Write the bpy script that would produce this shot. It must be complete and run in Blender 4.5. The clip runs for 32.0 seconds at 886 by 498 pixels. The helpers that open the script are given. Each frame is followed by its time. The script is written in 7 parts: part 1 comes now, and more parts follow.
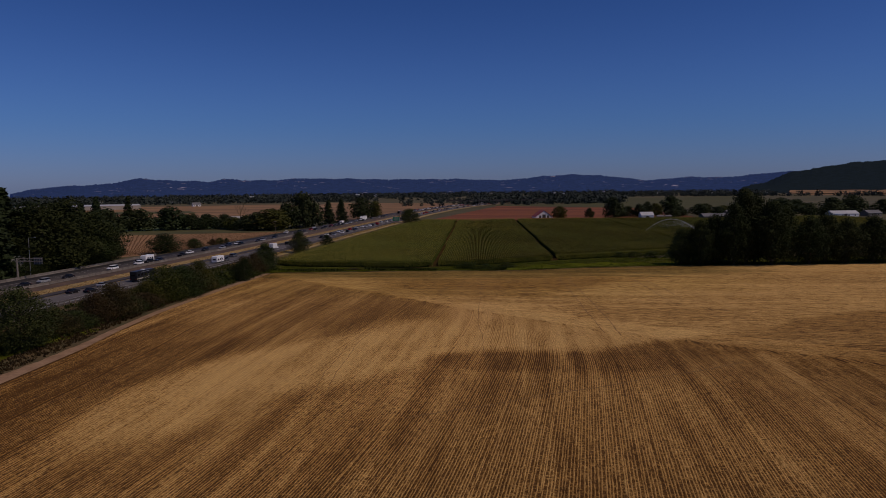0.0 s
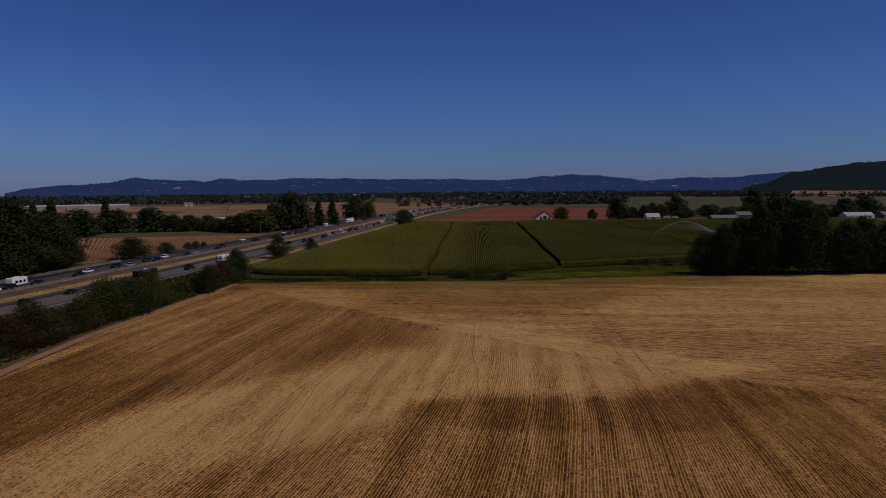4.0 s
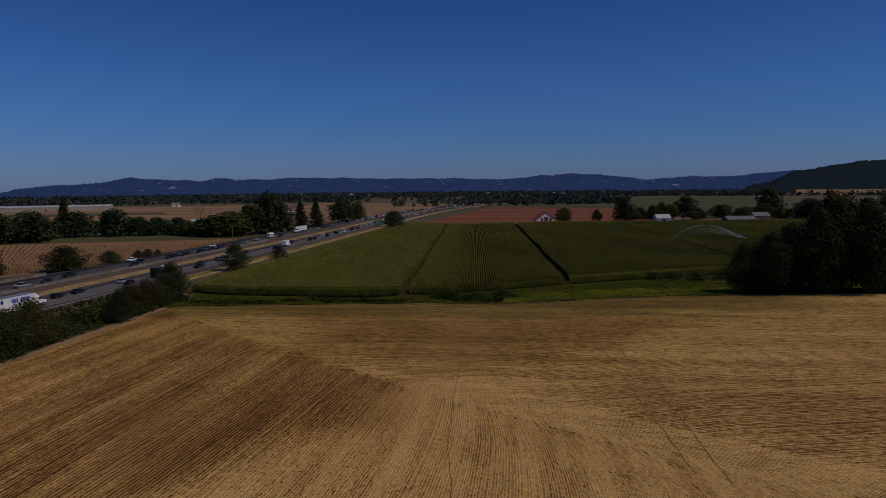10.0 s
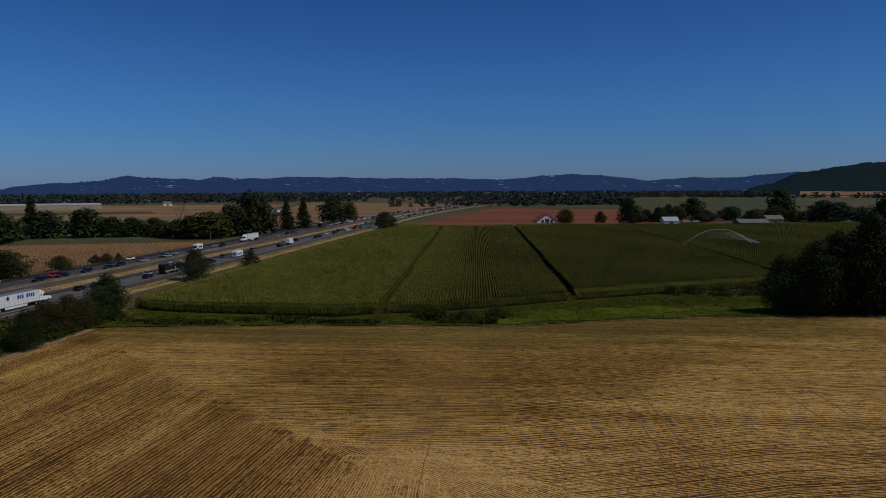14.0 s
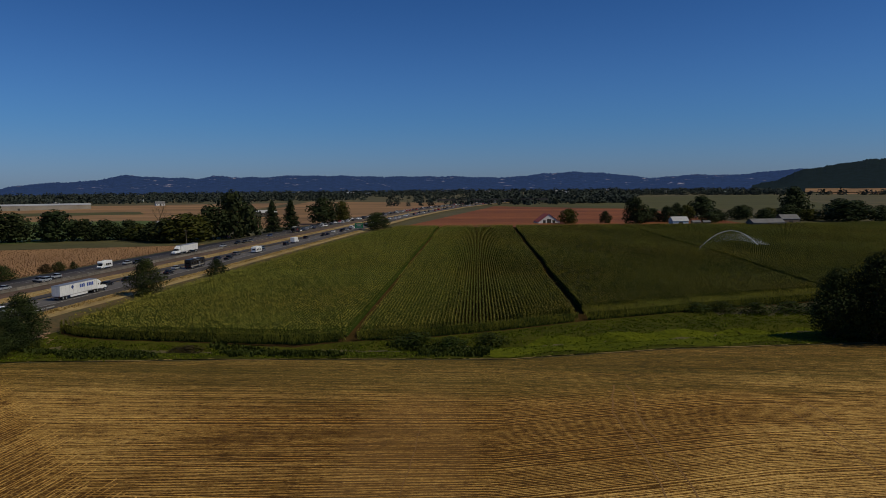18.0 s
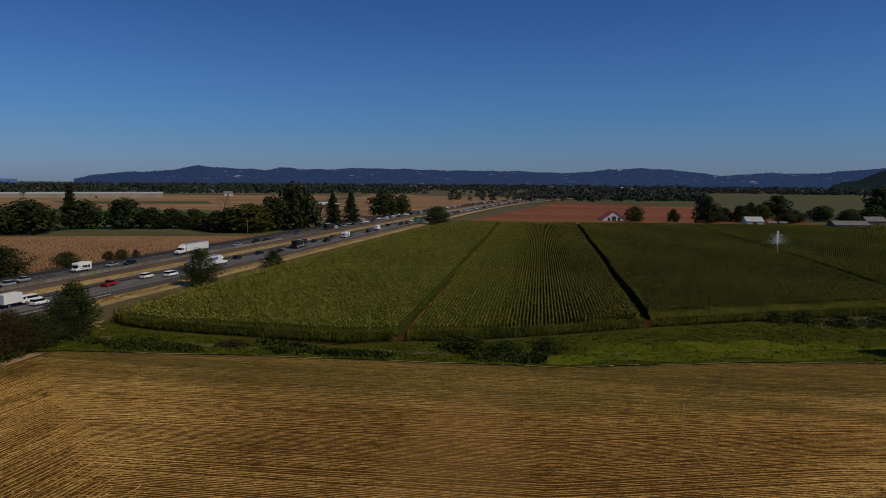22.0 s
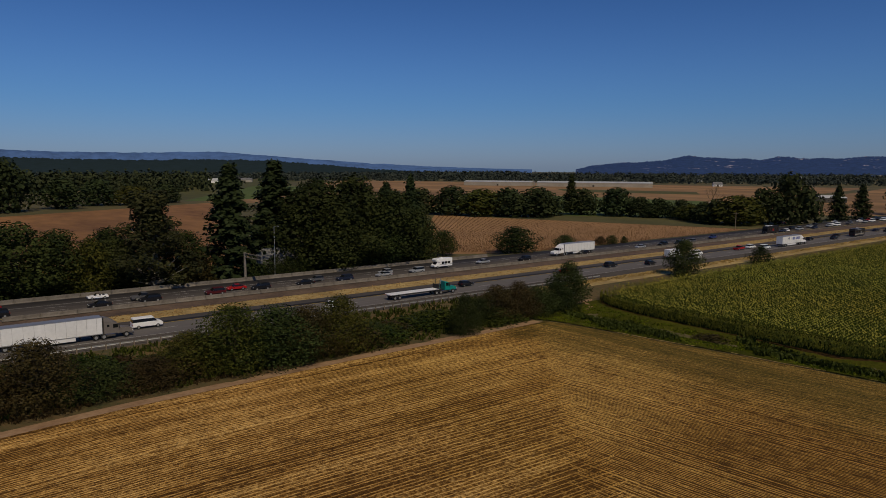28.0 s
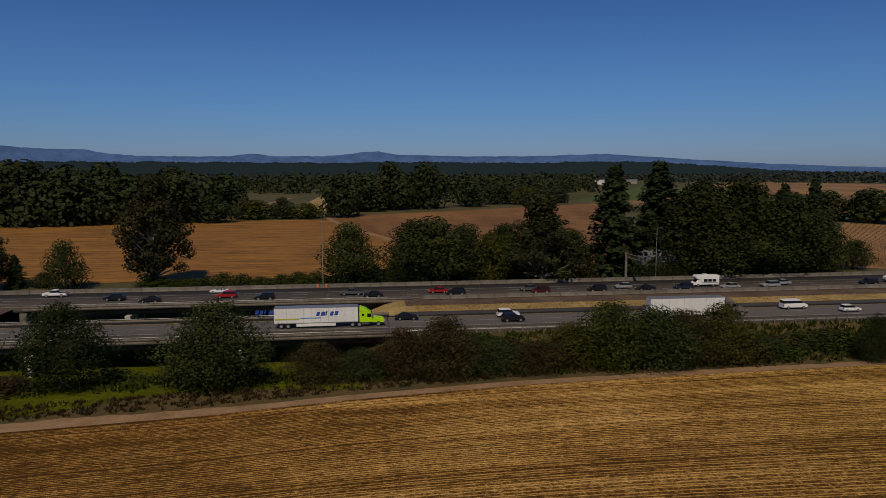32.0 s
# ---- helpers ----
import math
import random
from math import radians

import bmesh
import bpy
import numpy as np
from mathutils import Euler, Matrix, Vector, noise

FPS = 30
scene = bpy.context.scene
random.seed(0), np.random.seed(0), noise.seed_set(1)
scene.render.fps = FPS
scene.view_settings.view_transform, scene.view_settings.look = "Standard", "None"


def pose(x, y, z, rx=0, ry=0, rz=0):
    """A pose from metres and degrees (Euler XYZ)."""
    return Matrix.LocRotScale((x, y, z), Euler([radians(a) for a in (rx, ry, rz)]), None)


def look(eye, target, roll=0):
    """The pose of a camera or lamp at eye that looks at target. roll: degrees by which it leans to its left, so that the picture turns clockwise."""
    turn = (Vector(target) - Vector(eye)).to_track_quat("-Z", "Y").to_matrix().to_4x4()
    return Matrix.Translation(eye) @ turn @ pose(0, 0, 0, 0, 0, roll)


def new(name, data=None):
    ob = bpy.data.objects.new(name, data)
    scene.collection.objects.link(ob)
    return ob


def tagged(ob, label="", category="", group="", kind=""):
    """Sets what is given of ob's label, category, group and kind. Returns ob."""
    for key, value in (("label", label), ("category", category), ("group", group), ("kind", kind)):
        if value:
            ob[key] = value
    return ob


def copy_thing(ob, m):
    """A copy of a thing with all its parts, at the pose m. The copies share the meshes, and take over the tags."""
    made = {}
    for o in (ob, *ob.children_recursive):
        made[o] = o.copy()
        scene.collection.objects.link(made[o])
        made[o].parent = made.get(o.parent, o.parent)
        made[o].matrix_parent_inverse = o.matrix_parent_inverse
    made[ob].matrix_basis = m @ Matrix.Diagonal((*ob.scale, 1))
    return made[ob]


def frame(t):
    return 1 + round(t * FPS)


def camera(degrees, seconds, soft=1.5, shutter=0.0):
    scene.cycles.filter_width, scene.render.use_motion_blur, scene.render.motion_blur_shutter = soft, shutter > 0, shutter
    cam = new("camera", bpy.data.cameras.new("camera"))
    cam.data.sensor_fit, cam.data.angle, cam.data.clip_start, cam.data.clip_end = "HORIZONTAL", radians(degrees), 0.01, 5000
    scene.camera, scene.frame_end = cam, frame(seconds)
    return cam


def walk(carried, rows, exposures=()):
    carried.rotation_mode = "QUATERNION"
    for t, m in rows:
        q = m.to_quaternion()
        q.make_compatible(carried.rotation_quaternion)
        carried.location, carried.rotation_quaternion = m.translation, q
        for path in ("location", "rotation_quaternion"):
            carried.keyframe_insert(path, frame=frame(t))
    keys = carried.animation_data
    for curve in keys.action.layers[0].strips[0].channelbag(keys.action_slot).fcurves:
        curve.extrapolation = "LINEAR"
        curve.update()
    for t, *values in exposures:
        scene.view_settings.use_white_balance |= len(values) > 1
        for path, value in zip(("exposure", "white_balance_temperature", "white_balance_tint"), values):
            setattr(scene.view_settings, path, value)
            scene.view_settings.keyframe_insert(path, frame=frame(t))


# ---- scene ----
cam = camera(65.2, 32.0, 0.8)
PATH = [
    (0, (1.904, -2.396, 32.163), (1.615, -0.184, 31.966), -0.6),
    (1, (1.182, 5.422, 32.038), (0.895, 7.635, 31.843), -0.6),
    (2, (0.661, 12.991, 31.985), (0.377, 15.204, 31.788), -0.6),
    (3, (0.409, 20.498, 32.035), (0.124, 22.711, 31.839), -0.5),
    (6, (0.170, 43.245, 31.959), (-0.116, 45.457, 31.759), -0.6),
    (7, (-0.078, 51.377, 31.964), (-0.364, 53.589, 31.764), -0.7),
    (8, (-0.254, 59.660, 31.963), (-0.539, 61.873, 31.762), -0.7),
    (9, (-0.308, 67.866, 31.975), (-0.592, 70.080, 31.773), -0.6),
    (10, (-0.643, 75.710, 31.960), (-0.926, 77.923, 31.761), -0.6),
    (11, (-0.805, 83.637, 31.974), (-1.089, 85.850, 31.772), -0.5),
    (12, (-0.916, 91.503, 31.918), (-1.198, 93.716, 31.717), -0.5),
    (13, (-0.787, 99.331, 31.717), (-1.067, 101.544, 31.520), -0.6),
    (14, (-0.614, 107.298, 31.762), (-0.897, 109.511, 31.563), -0.3),
    (17, (-0.112, 130.871, 32.202), (-0.398, 133.084, 32.000), -0.5),
    (18, (-0.301, 138.065, 32.281), (-0.589, 140.277, 32.076), -0.5),
    (19, (-0.531, 143.609, 32.152), (-0.813, 145.822, 31.949), -0.2),
    (19.5, (-0.448, 145.104, 32.165), (-0.730, 147.317, 31.964), -0),
    (20, (-0.342, 145.649, 32.143), (-0.637, 147.860, 31.935), 0.1),
    (20.5, (-0.244, 145.806, 32.142), (-0.571, 148.011, 31.929), 0.2),
    (21, (-0.198, 145.890, 32.119), (-0.563, 148.090, 31.904), 0.3),
    (21.5, (-0.311, 145.916, 32.126), (-0.724, 148.107, 31.909), 0.2),
    (22, (-0.433, 145.995, 32.134), (-0.916, 148.172, 31.911), 0.4),
    (22.5, (-0.561, 146.088, 32.138), (-1.155, 148.235, 31.909), 0.5),
    (23, (-0.500, 146.017, 32.110), (-1.206, 148.129, 31.879), 0.5),
    (23.5, (-0.227, 146.121, 32.110), (-1.043, 148.194, 31.875), 0.4),
    (24.5, (0.036, 145.804, 32.160), (-0.968, 147.792, 31.919), 0.4),
    (26.5, (-0.356, 145.332, 32.282), (-1.743, 147.074, 32.029), 0.3),
    (27, (-0.295, 145.302, 32.304), (-1.803, 146.937, 32.044), 0),
    (28, (0.077, 145.114, 32.288), (-1.658, 146.507, 32.025), 0.3),
    (29, (0.532, 144.780, 32.316), (-1.383, 145.911, 32.052), 0.2),
    (30, (1.175, 144.654, 32.301), (-0.880, 145.506, 32.036), -0),
    (31, (1.550, 144.350, 32.232), (-0.597, 144.936, 31.972), -0.1),
    (32, (1.860, 144.219, 32.262), (-0.345, 144.520, 32.003), -0.2),
]
walk(cam, [(t, look(eye, target, roll)) for t, eye, target, roll in PATH], [(0, -0.92, 6820, 26), (6.5, -1.01, 6550, 23), (10, -1.00, 6400, 16), (13.5, -0.77, 6300, 3), (17, -0.47, 6900, 3), (24, -0.48, 7250, 7), (32, -0.56, 7750, 9)])
PACE = 1.12          # metres to one unit of the plan

# ---------------------------------------------------------------- light
SUN_DIR = Vector((0.95, -0.20, 1.08)).normalized()
world = bpy.data.worlds.new("sky")
scene.world = world
world.use_nodes = True
wn = world.node_tree.nodes
sky = wn.new("ShaderNodeTexSky")
sky.sky_type = "NISHITA"
sky.sun_disc = False
sky.sun_elevation = math.asin(SUN_DIR.z)
sky.sun_rotation = math.atan2(SUN_DIR.x, SUN_DIR.y)
sky.altitude = 60
sky.air_density = 1.0
sky.dust_density = 0.35
sky.ozone_density = 4.0
wn["Background"].inputs["Strength"].default_value = 0.060
tone = wn.new("ShaderNodeMix")
tone.data_type, tone.blend_type = "RGBA", "MULTIPLY"
tone.inputs["Factor"].default_value = 1.0
# clear deep blue above, paling into grey haze towards the horizon all round
where = wn.new("ShaderNodeTexCoord")
split = wn.new("ShaderNodeSeparateXYZ")
world.node_tree.links.new(where.outputs["Generated"], split.inputs[0])
rise = wn.new("ShaderNodeValToRGB")
rise.color_ramp.interpolation = "EASE"
rise.color_ramp.elements[0].position = 0.0
rise.color_ramp.elements[0].color = (0.56, 0.82, 1.62, 1)
rise.color_ramp.elements[1].position = 0.32
rise.color_ramp.elements[1].color = (0.29, 0.68, 1.36, 1)
middle = rise.color_ramp.elements.new(0.10)
middle.color = (0.44, 0.86, 1.62, 1)
world.node_tree.links.new(split.outputs["Z"], rise.inputs["Fac"])
world.node_tree.links.new(rise.outputs["Color"], tone.inputs["B"])
world.node_tree.links.new(sky.outputs["Color"], tone.inputs["A"])
world.node_tree.links.new(tone.outputs["Result"], wn["Background"].inputs["Color"])
sun = new("sun", bpy.data.lights.new("sun", "SUN"))
sun.data.energy = 3.4
sun.data.angle = radians(0.53)
sun.data.color = (1.0, 0.90, 0.74)
sun.matrix_world = look((0, 0, 0), -SUN_DIR)


# ---------------------------------------------------------------- materials
def nodes_of(name):
    m = bpy.data.materials.new(name)
    m.use_nodes = True
    nt = m.node_tree
    return m, nt, nt.nodes, nt.links, nt.nodes["Principled BSDF"]


def ramp(nt, fac, stops):
    r = nt.nodes.new("ShaderNodeValToRGB")
    while len(r.color_ramp.elements) < len(stops):
        r.color_ramp.elements.new(0.5)
    for e, (p, c) in zip(r.color_ramp.elements, stops):
        e.position = p
        e.color = (*c, 1)
    nt.links.new(fac, r.inputs["Fac"])
    return r.outputs["Color"]


def noise_tex(nt, vec, scale, detail=4.0, rough=0.55, stretch=None, distort=0.0):
    n = nt.nodes.new("ShaderNodeTexNoise")
    n.inputs["Scale"].default_value = scale
    n.inputs["Detail"].default_value = detail
    n.inputs["Roughness"].default_value = rough
    n.inputs["Distortion"].default_value = distort
    if stretch:
        mp = nt.nodes.new("ShaderNodeMapping")
        mp.inputs["Scale"].default_value = stretch[:3]
        if len(stretch) > 3:
            mp.inputs["Rotation"].default_value = (0, 0, stretch[3])
        nt.links.new(vec, mp.inputs["Vector"])
        vec = mp.outputs["Vector"]
    nt.links.new(vec, n.inputs["Vector"])
    return n.outputs["Fac"]


def mixc(nt, fac, a, b, mode="MIX"):
    m = nt.nodes.new("ShaderNodeMix")
    m.data_type = "RGBA"
    m.blend_type = mode
    for sock, v in ((m.inputs["Factor"], fac), (m.inputs["A"], a), (m.inputs["B"], b)):
        if isinstance(v, (int, float)):
            sock.default_value = v
        elif isinstance(v, tuple):
            sock.default_value = (*v, 1)
        else:
            nt.links.new(v, sock)
    return m.outputs["Result"]


def coords(nt):
    return nt.nodes.new("ShaderNodeTexCoord").outputs["Object"]


def two_tone(name, dark, light, big=0.05, fine=2.0, rough=0.9, bump=0.3, dist=0.05, metal=0.0, spec=0.3, stretch=None, random=0.0, sharp=0.16):
    """A surface of two colours that mix at a large and at a fine scale, with relief."""
    m, nt, nd, lk, bs = nodes_of(name)
    v = coords(nt)
    a = noise_tex(nt, v, big, 5, 0.6, stretch)
    b = noise_tex(nt, v, fine, 6, 0.65, stretch)
    add = nd.new("ShaderNodeMath")
    add.operation = "MULTIPLY_ADD"
    lk.new(a, add.inputs[0])
    add.inputs[1].default_value = 0.55
    mul = nd.new("ShaderNodeMath")
    mul.operation = "MULTIPLY"
    lk.new(b, mul.inputs[0])
    mul.inputs[1].default_value = 0.45
    lk.new(mul.outputs[0], add.inputs[2])
    col = ramp(nt, add.outputs[0], [(0.5 - sharp, dark), (0.5 + sharp, light)])
    if random:
        oi = nd.new("ShaderNodeObjectInfo")
        hs = nd.new("ShaderNodeHueSaturation")
        mr = nd.new("ShaderNodeMapRange")
        mr.inputs["To Min"].default_value = 1 - random
        mr.inputs["To Max"].default_value = 1 + random
        lk.new(oi.outputs["Random"], mr.inputs["Value"])
        lk.new(mr.outputs[0], hs.inputs["Value"])
        lk.new(col, hs.inputs["Color"])
        col = hs.outputs["Color"]
    lk.new(col, bs.inputs["Base Color"])
    bs.inputs["Roughness"].default_value = rough
    bs.inputs["Metallic"].default_value = metal
    bs.inputs["Specular IOR Level"].default_value = spec
    if bump:
        bp = nd.new("ShaderNodeBump")
        bp.inputs["Strength"].default_value = bump
        bp.inputs["Distance"].default_value = dist
        lk.new(b, bp.inputs["Height"])
        lk.new(bp.outputs["Normal"], bs.inputs["Normal"])
    return m


def leafy(name, dark, light, hue=0.03, rough=0.6, trans=0.25, ripe=None, lump=5.0, vary=0.34):
    """Leaves: each clump has its own tone; a little light passes through."""
    m, nt, nd, lk, bs = nodes_of(name)
    geo = nd.new("ShaderNodeNewGeometry")
    oi = nd.new("ShaderNodeObjectInfo")
    v = coords(nt)
    n = ramp(nt, noise_tex(nt, v, lump, 3, 0.6), [(0.36, (0, 0, 0)), (0.62, (1, 1, 1))])
    c = mixc(nt, sums(nt, (geo.outputs["Random Per Island"], vary), 0.43 - vary / 2), dark, light)
    c2 = mixc(nt, n, mixc(nt, 0.62, c, dark), mixc(nt, 0.35, c, tuple(min(1.0, k * g) for k, g in zip(light, (1.5, 1.3, 1.2)))))
    if ripe:
        wide = noise_tex(nt, v, 0.014, 4, 0.6)
        c2 = mixc(nt, ramp(nt, wide, [(0.40, (0, 0, 0)), (0.66, (0.75, 0.75, 0.75))]), c2, mixc(nt, 1.0, c2, ripe, "MULTIPLY"))
    hs = nd.new("ShaderNodeHueSaturation")
    mr = nd.new("ShaderNodeMapRange")
    mr.inputs["To Min"].default_value = 0.5 - hue
    mr.inputs["To Max"].default_value = 0.5 + hue
    lk.new(oi.outputs["Random"], mr.inputs["Value"])
    lk.new(mr.outputs[0], hs.inputs["Hue"])
    lk.new(c2, hs.inputs["Color"])
    lk.new(hs.outputs["Color"], bs.inputs["Base Color"])
    bs.inputs["Roughness"].default_value = rough
    bs.inputs["Specular IOR Level"].default_value = 0.08
    if trans:
        tr = nd.new("ShaderNodeBsdfTranslucent")
        lk.new(hs.outputs["Color"], tr.inputs["Color"])
        mx = nd.new("ShaderNodeMixShader")
        mx.inputs[0].default_value = trans
        lk.new(bs.outputs[0], mx.inputs[1])
        lk.new(tr.outputs[0], mx.inputs[2])
        lk.new(mx.outputs[0], nd["Material Output"].inputs["Surface"])
    return m


def plain(name, col, rough=0.5, metal=0.0, spec=0.5, coat=0.0):
    m, nt, nd, lk, bs = nodes_of(name)
    n = noise_tex(nt, coords(nt), 3.0, 4)
    c = mixc(nt, n, tuple(k * 0.86 for k in col), tuple(min(1, k * 1.1) for k in col))
    lk.new(c, bs.inputs["Base Color"])
    bs.inputs["Roughness"].default_value = rough
    bs.inputs["Metallic"].default_value = metal
    bs.inputs["Specular IOR Level"].default_value = spec
    bs.inputs["Coat Weight"].default_value = coat
    return m


ROW = -0.08          # crop rows lean this much in x for each metre of y


def patch(nt, vec, cx, cy, rx, ry, turn, warp, soft=0.45):
    """A soft-edged patch on the ground, 1 inside and 0 outside; warp: a noise that frays its edge."""
    mp = nt.nodes.new("ShaderNodeMapping")
    mp.vector_type = "TEXTURE"
    mp.inputs["Location"].default_value = (cx, cy, 0)
    mp.inputs["Rotation"].default_value = (0, 0, radians(turn))
    mp.inputs["Scale"].default_value = (rx, ry, 1000)
    nt.links.new(vec, mp.inputs["Vector"])
    ln = nt.nodes.new("ShaderNodeVectorMath")
    ln.operation = "LENGTH"
    nt.links.new(mp.outputs["Vector"], ln.inputs[0])
    ad = nt.nodes.new("ShaderNodeMath")
    ad.operation = "MULTIPLY_ADD"
    nt.links.new(warp, ad.inputs[0])
    ad.inputs[1].default_value = 0.9
    nt.links.new(ln.outputs["Value"], ad.inputs[2])
    mr = nt.nodes.new("ShaderNodeMapRange")
    mr.interpolation_type = "SMOOTHSTEP"
    mr.inputs["From Min"].default_value = 1.45 + soft / 2
    mr.inputs["From Max"].default_value = 1.45 - soft / 2
    nt.links.new(ad.outputs[0], mr.inputs["Value"])
    return mr.outputs[0]


def sums(nt, *terms):
    """Weighted sum of values: pairs of a value and its weight, and one plain number."""
    out = None
    for t in terms:
        m = nt.nodes.new("ShaderNodeMath")
        m.operation = "MULTIPLY_ADD"
        if isinstance(t, tuple):
            nt.links.new(t[0], m.inputs[0])
            m.inputs[1].default_value = t[1]
        else:
            m.inputs[0].default_value, m.inputs[1].default_value = t, 1.0
        if out is None:
            m.inputs[2].default_value = 0.0
        else:
            nt.links.new(out, m.inputs[2])
        out = m.outputs[0]
    return out


def ease(nt, val, lo, hi):
    mr = nt.nodes.new("ShaderNodeMapRange")
    mr.interpolation_type = "SMOOTHSTEP"
    mr.inputs["From Min"].default_value, mr.inputs["From Max"].default_value = lo, hi
    nt.links.new(val, mr.inputs["Value"])
    return mr.outputs[0]


def stubble_material(name, ridge):
    """Cut straw: pale where it lies thick, brown where the soil shows between the rows, greenish towards the ditch.
    ridge: the standing rows, whose own length and number lie in the UV map; otherwise the soil between them."""
    m, nt, nd, lk, bs = nodes_of(name)
    v = coords(nt)
    xyz = nd.new("ShaderNodeSeparateXYZ")
    lk.new(v, xyz.inputs[0])
    x, y = xyz.outputs["X"], xyz.outputs["Y"]
    mid = noise_tex(nt, v, 0.09, 5, 0.65)
    big = noise_tex(nt, v, 0.030, 4, 0.6)
    fine = noise_tex(nt, v, 3.0, 5, 0.8)
    along = noise_tex(nt, v, 0.30, 5, 0.68, (1.0, 0.045, 1.0, -0.07))
    across = noise_tex(nt, v, 0.36, 5, 0.70, (0.030, 1.0, 1.0, -0.14))
    bands = noise_tex(nt, v, 0.11, 4, 0.62, (0.06, 1.0, 1.0, -0.14))
    # the far side, beyond the slanting line where the two directions of work meet
    rim = nd.new("ShaderNodeMath")
    rim.operation = "MAXIMUM"
    lk.new(sums(nt, (x, -0.848), 147.0), rim.inputs[0])
    lk.new(sums(nt, (x, -0.640), 151.2), rim.inputs[1])
    north = ease(nt, sums(nt, (y, 1.0), (rim.outputs[0], -1.0)), -2.0, 3.0)
    streak = mixc(nt, north, along, mixc(nt, 0.55, across, bands))

    frayed = sums(nt, (mid, 0.55), (streak, 0.75), -0.15)

    def place(*a, soft=0.6):
        return patch(nt, v, *a, frayed, soft * 0.8)
    cover = mixc(nt, north, (0.42, 0.42, 0.42), (0.40, 0.40, 0.40))
    for spot, c in ((place(-68, 92, 15, 70, -2), 0.10),
                    (place(-42, 150, 10, 40, -40), 0.38),
                    (place(34, 94, 62, 28, 0), 0.47),
                    (place(90, 126, 42, 44, 0), 0.08),
                    (place(-45, 92, 11, 25, -14), 0.82),
                    (place(-28, 115, 14, 30, -38), 0.90),
                    (place(4, 137, 34, 16, 6), 0.86),
                    (place(-2, 156, 18, 16, 0), 0.78),
                    (place(48, 178, 48, 36, 12), 0.47),
                    (place(6, 113, 24, 7, 4), 0.24),
                    (place(42, 131, 30, 8, 24), 0.22),
                    (place(72, 150, 26, 9, 30), 0.06),
                    (place(-28, 197, 42, 20, -8), 0.08),
                    (place(0, 208, 38, 15, 22), 0.0),
                    (place(20, 240, 60, 14, 22), -0.02),
                    (place(-46, 222, 50, 13, 2), 0.12),
                    (place(-60, 200, 16, 22, 40), 0.34),
                    (place(-64, 170, 22, 40, 10), 0.46)):
        cover = mixc(nt, spot, cover, (c, c, c))
    clump = noise_tex(nt, v, 0.9, 4, 0.7)
    cover = sums(nt, (cover, 1.0), (streak, 1.7), (mid, 0.50), (big, 0.4), (clump, 0.5), -1.55)
    if ridge:
        uv = nd.new("ShaderNodeUVMap").outputs["UV"]
        own = noise_tex(nt, uv, 1.0, 4, 0.75, (0.55, 1.0, 1.0))
        tuft = noise_tex(nt, uv, 1.0, 2, 0.7, (2.2, 3.0, 1.0))
        cover = sums(nt, (cover, 0.76), (own, 0.6), (tuft, 1.25), (north, 0.24), -0.805)
        col = ramp(nt, cover, [(0.0, (0.130, 0.058, 0.012)), (0.30, (0.390, 0.205, 0.054)), (0.62, (0.610, 0.355, 0.112)), (0.95, (0.750, 0.475, 0.166))])
    else:
        spots = noise_tex(nt, v, 2.6, 2, 0.7)
        cover = sums(nt, (cover, 1.0), (spots, 2.0), -1.0)
        col = ramp(nt, cover, [(0.08, (0.066, 0.028, 0.005)), (0.44, (0.145, 0.066, 0.014)), (0.72, (0.345, 0.185, 0.050)), (1.0, (0.590, 0.355, 0.118))])
    col = mixc(nt, ramp(nt, fine, [(0.38, (0.42, 0.42, 0.42)), (0.56, (0, 0, 0))]), col, (0.080, 0.040, 0.010))
    col = mixc(nt, ramp(nt, fine, [(0.60, (0, 0, 0)), (0.72, (0.35, 0.35, 0.35))]), col, (0.74, 0.52, 0.21))
    pink = place(-13, 180, 7, 44, 3)
    col = mixc(nt, mixc(nt, pink, (0, 0, 0), (0.14, 0.14, 0.14)), col, (0.46, 0.250, 0.094))
    edge = place(-14, 238, 96, 24, 6)
    olive = place(-34, 214, 100, 42, 3)
    col = mixc(nt, olive, col, mixc(nt, 1.0, col, (0.96, 0.99, 0.90), "MULTIPLY"))
    weed = mixc(nt, ramp(nt, mixc(nt, 0.5, across, fine), [(0.40, (0.80, 0.80, 0.80)), (0.62, (0.25, 0.25, 0.25))]), col, (0.052, 0.050, 0.009))
    col = mixc(nt, edge, col, weed)
    lk.new(col, bs.inputs["Base Color"])
    bs.inputs["Roughness"].default_value = 0.95
    bs.inputs["Specular IOR Level"].default_value = 0.1
    bp = nd.new("ShaderNodeBump")
    bp.inputs["Strength"].default_value = 0.9
    bp.inputs["Distance"].default_value = 0.2
    lk.new(fine, bp.inputs["Height"])
    lk.new(bp.outputs["Normal"], bs.inputs["Normal"])
    return m


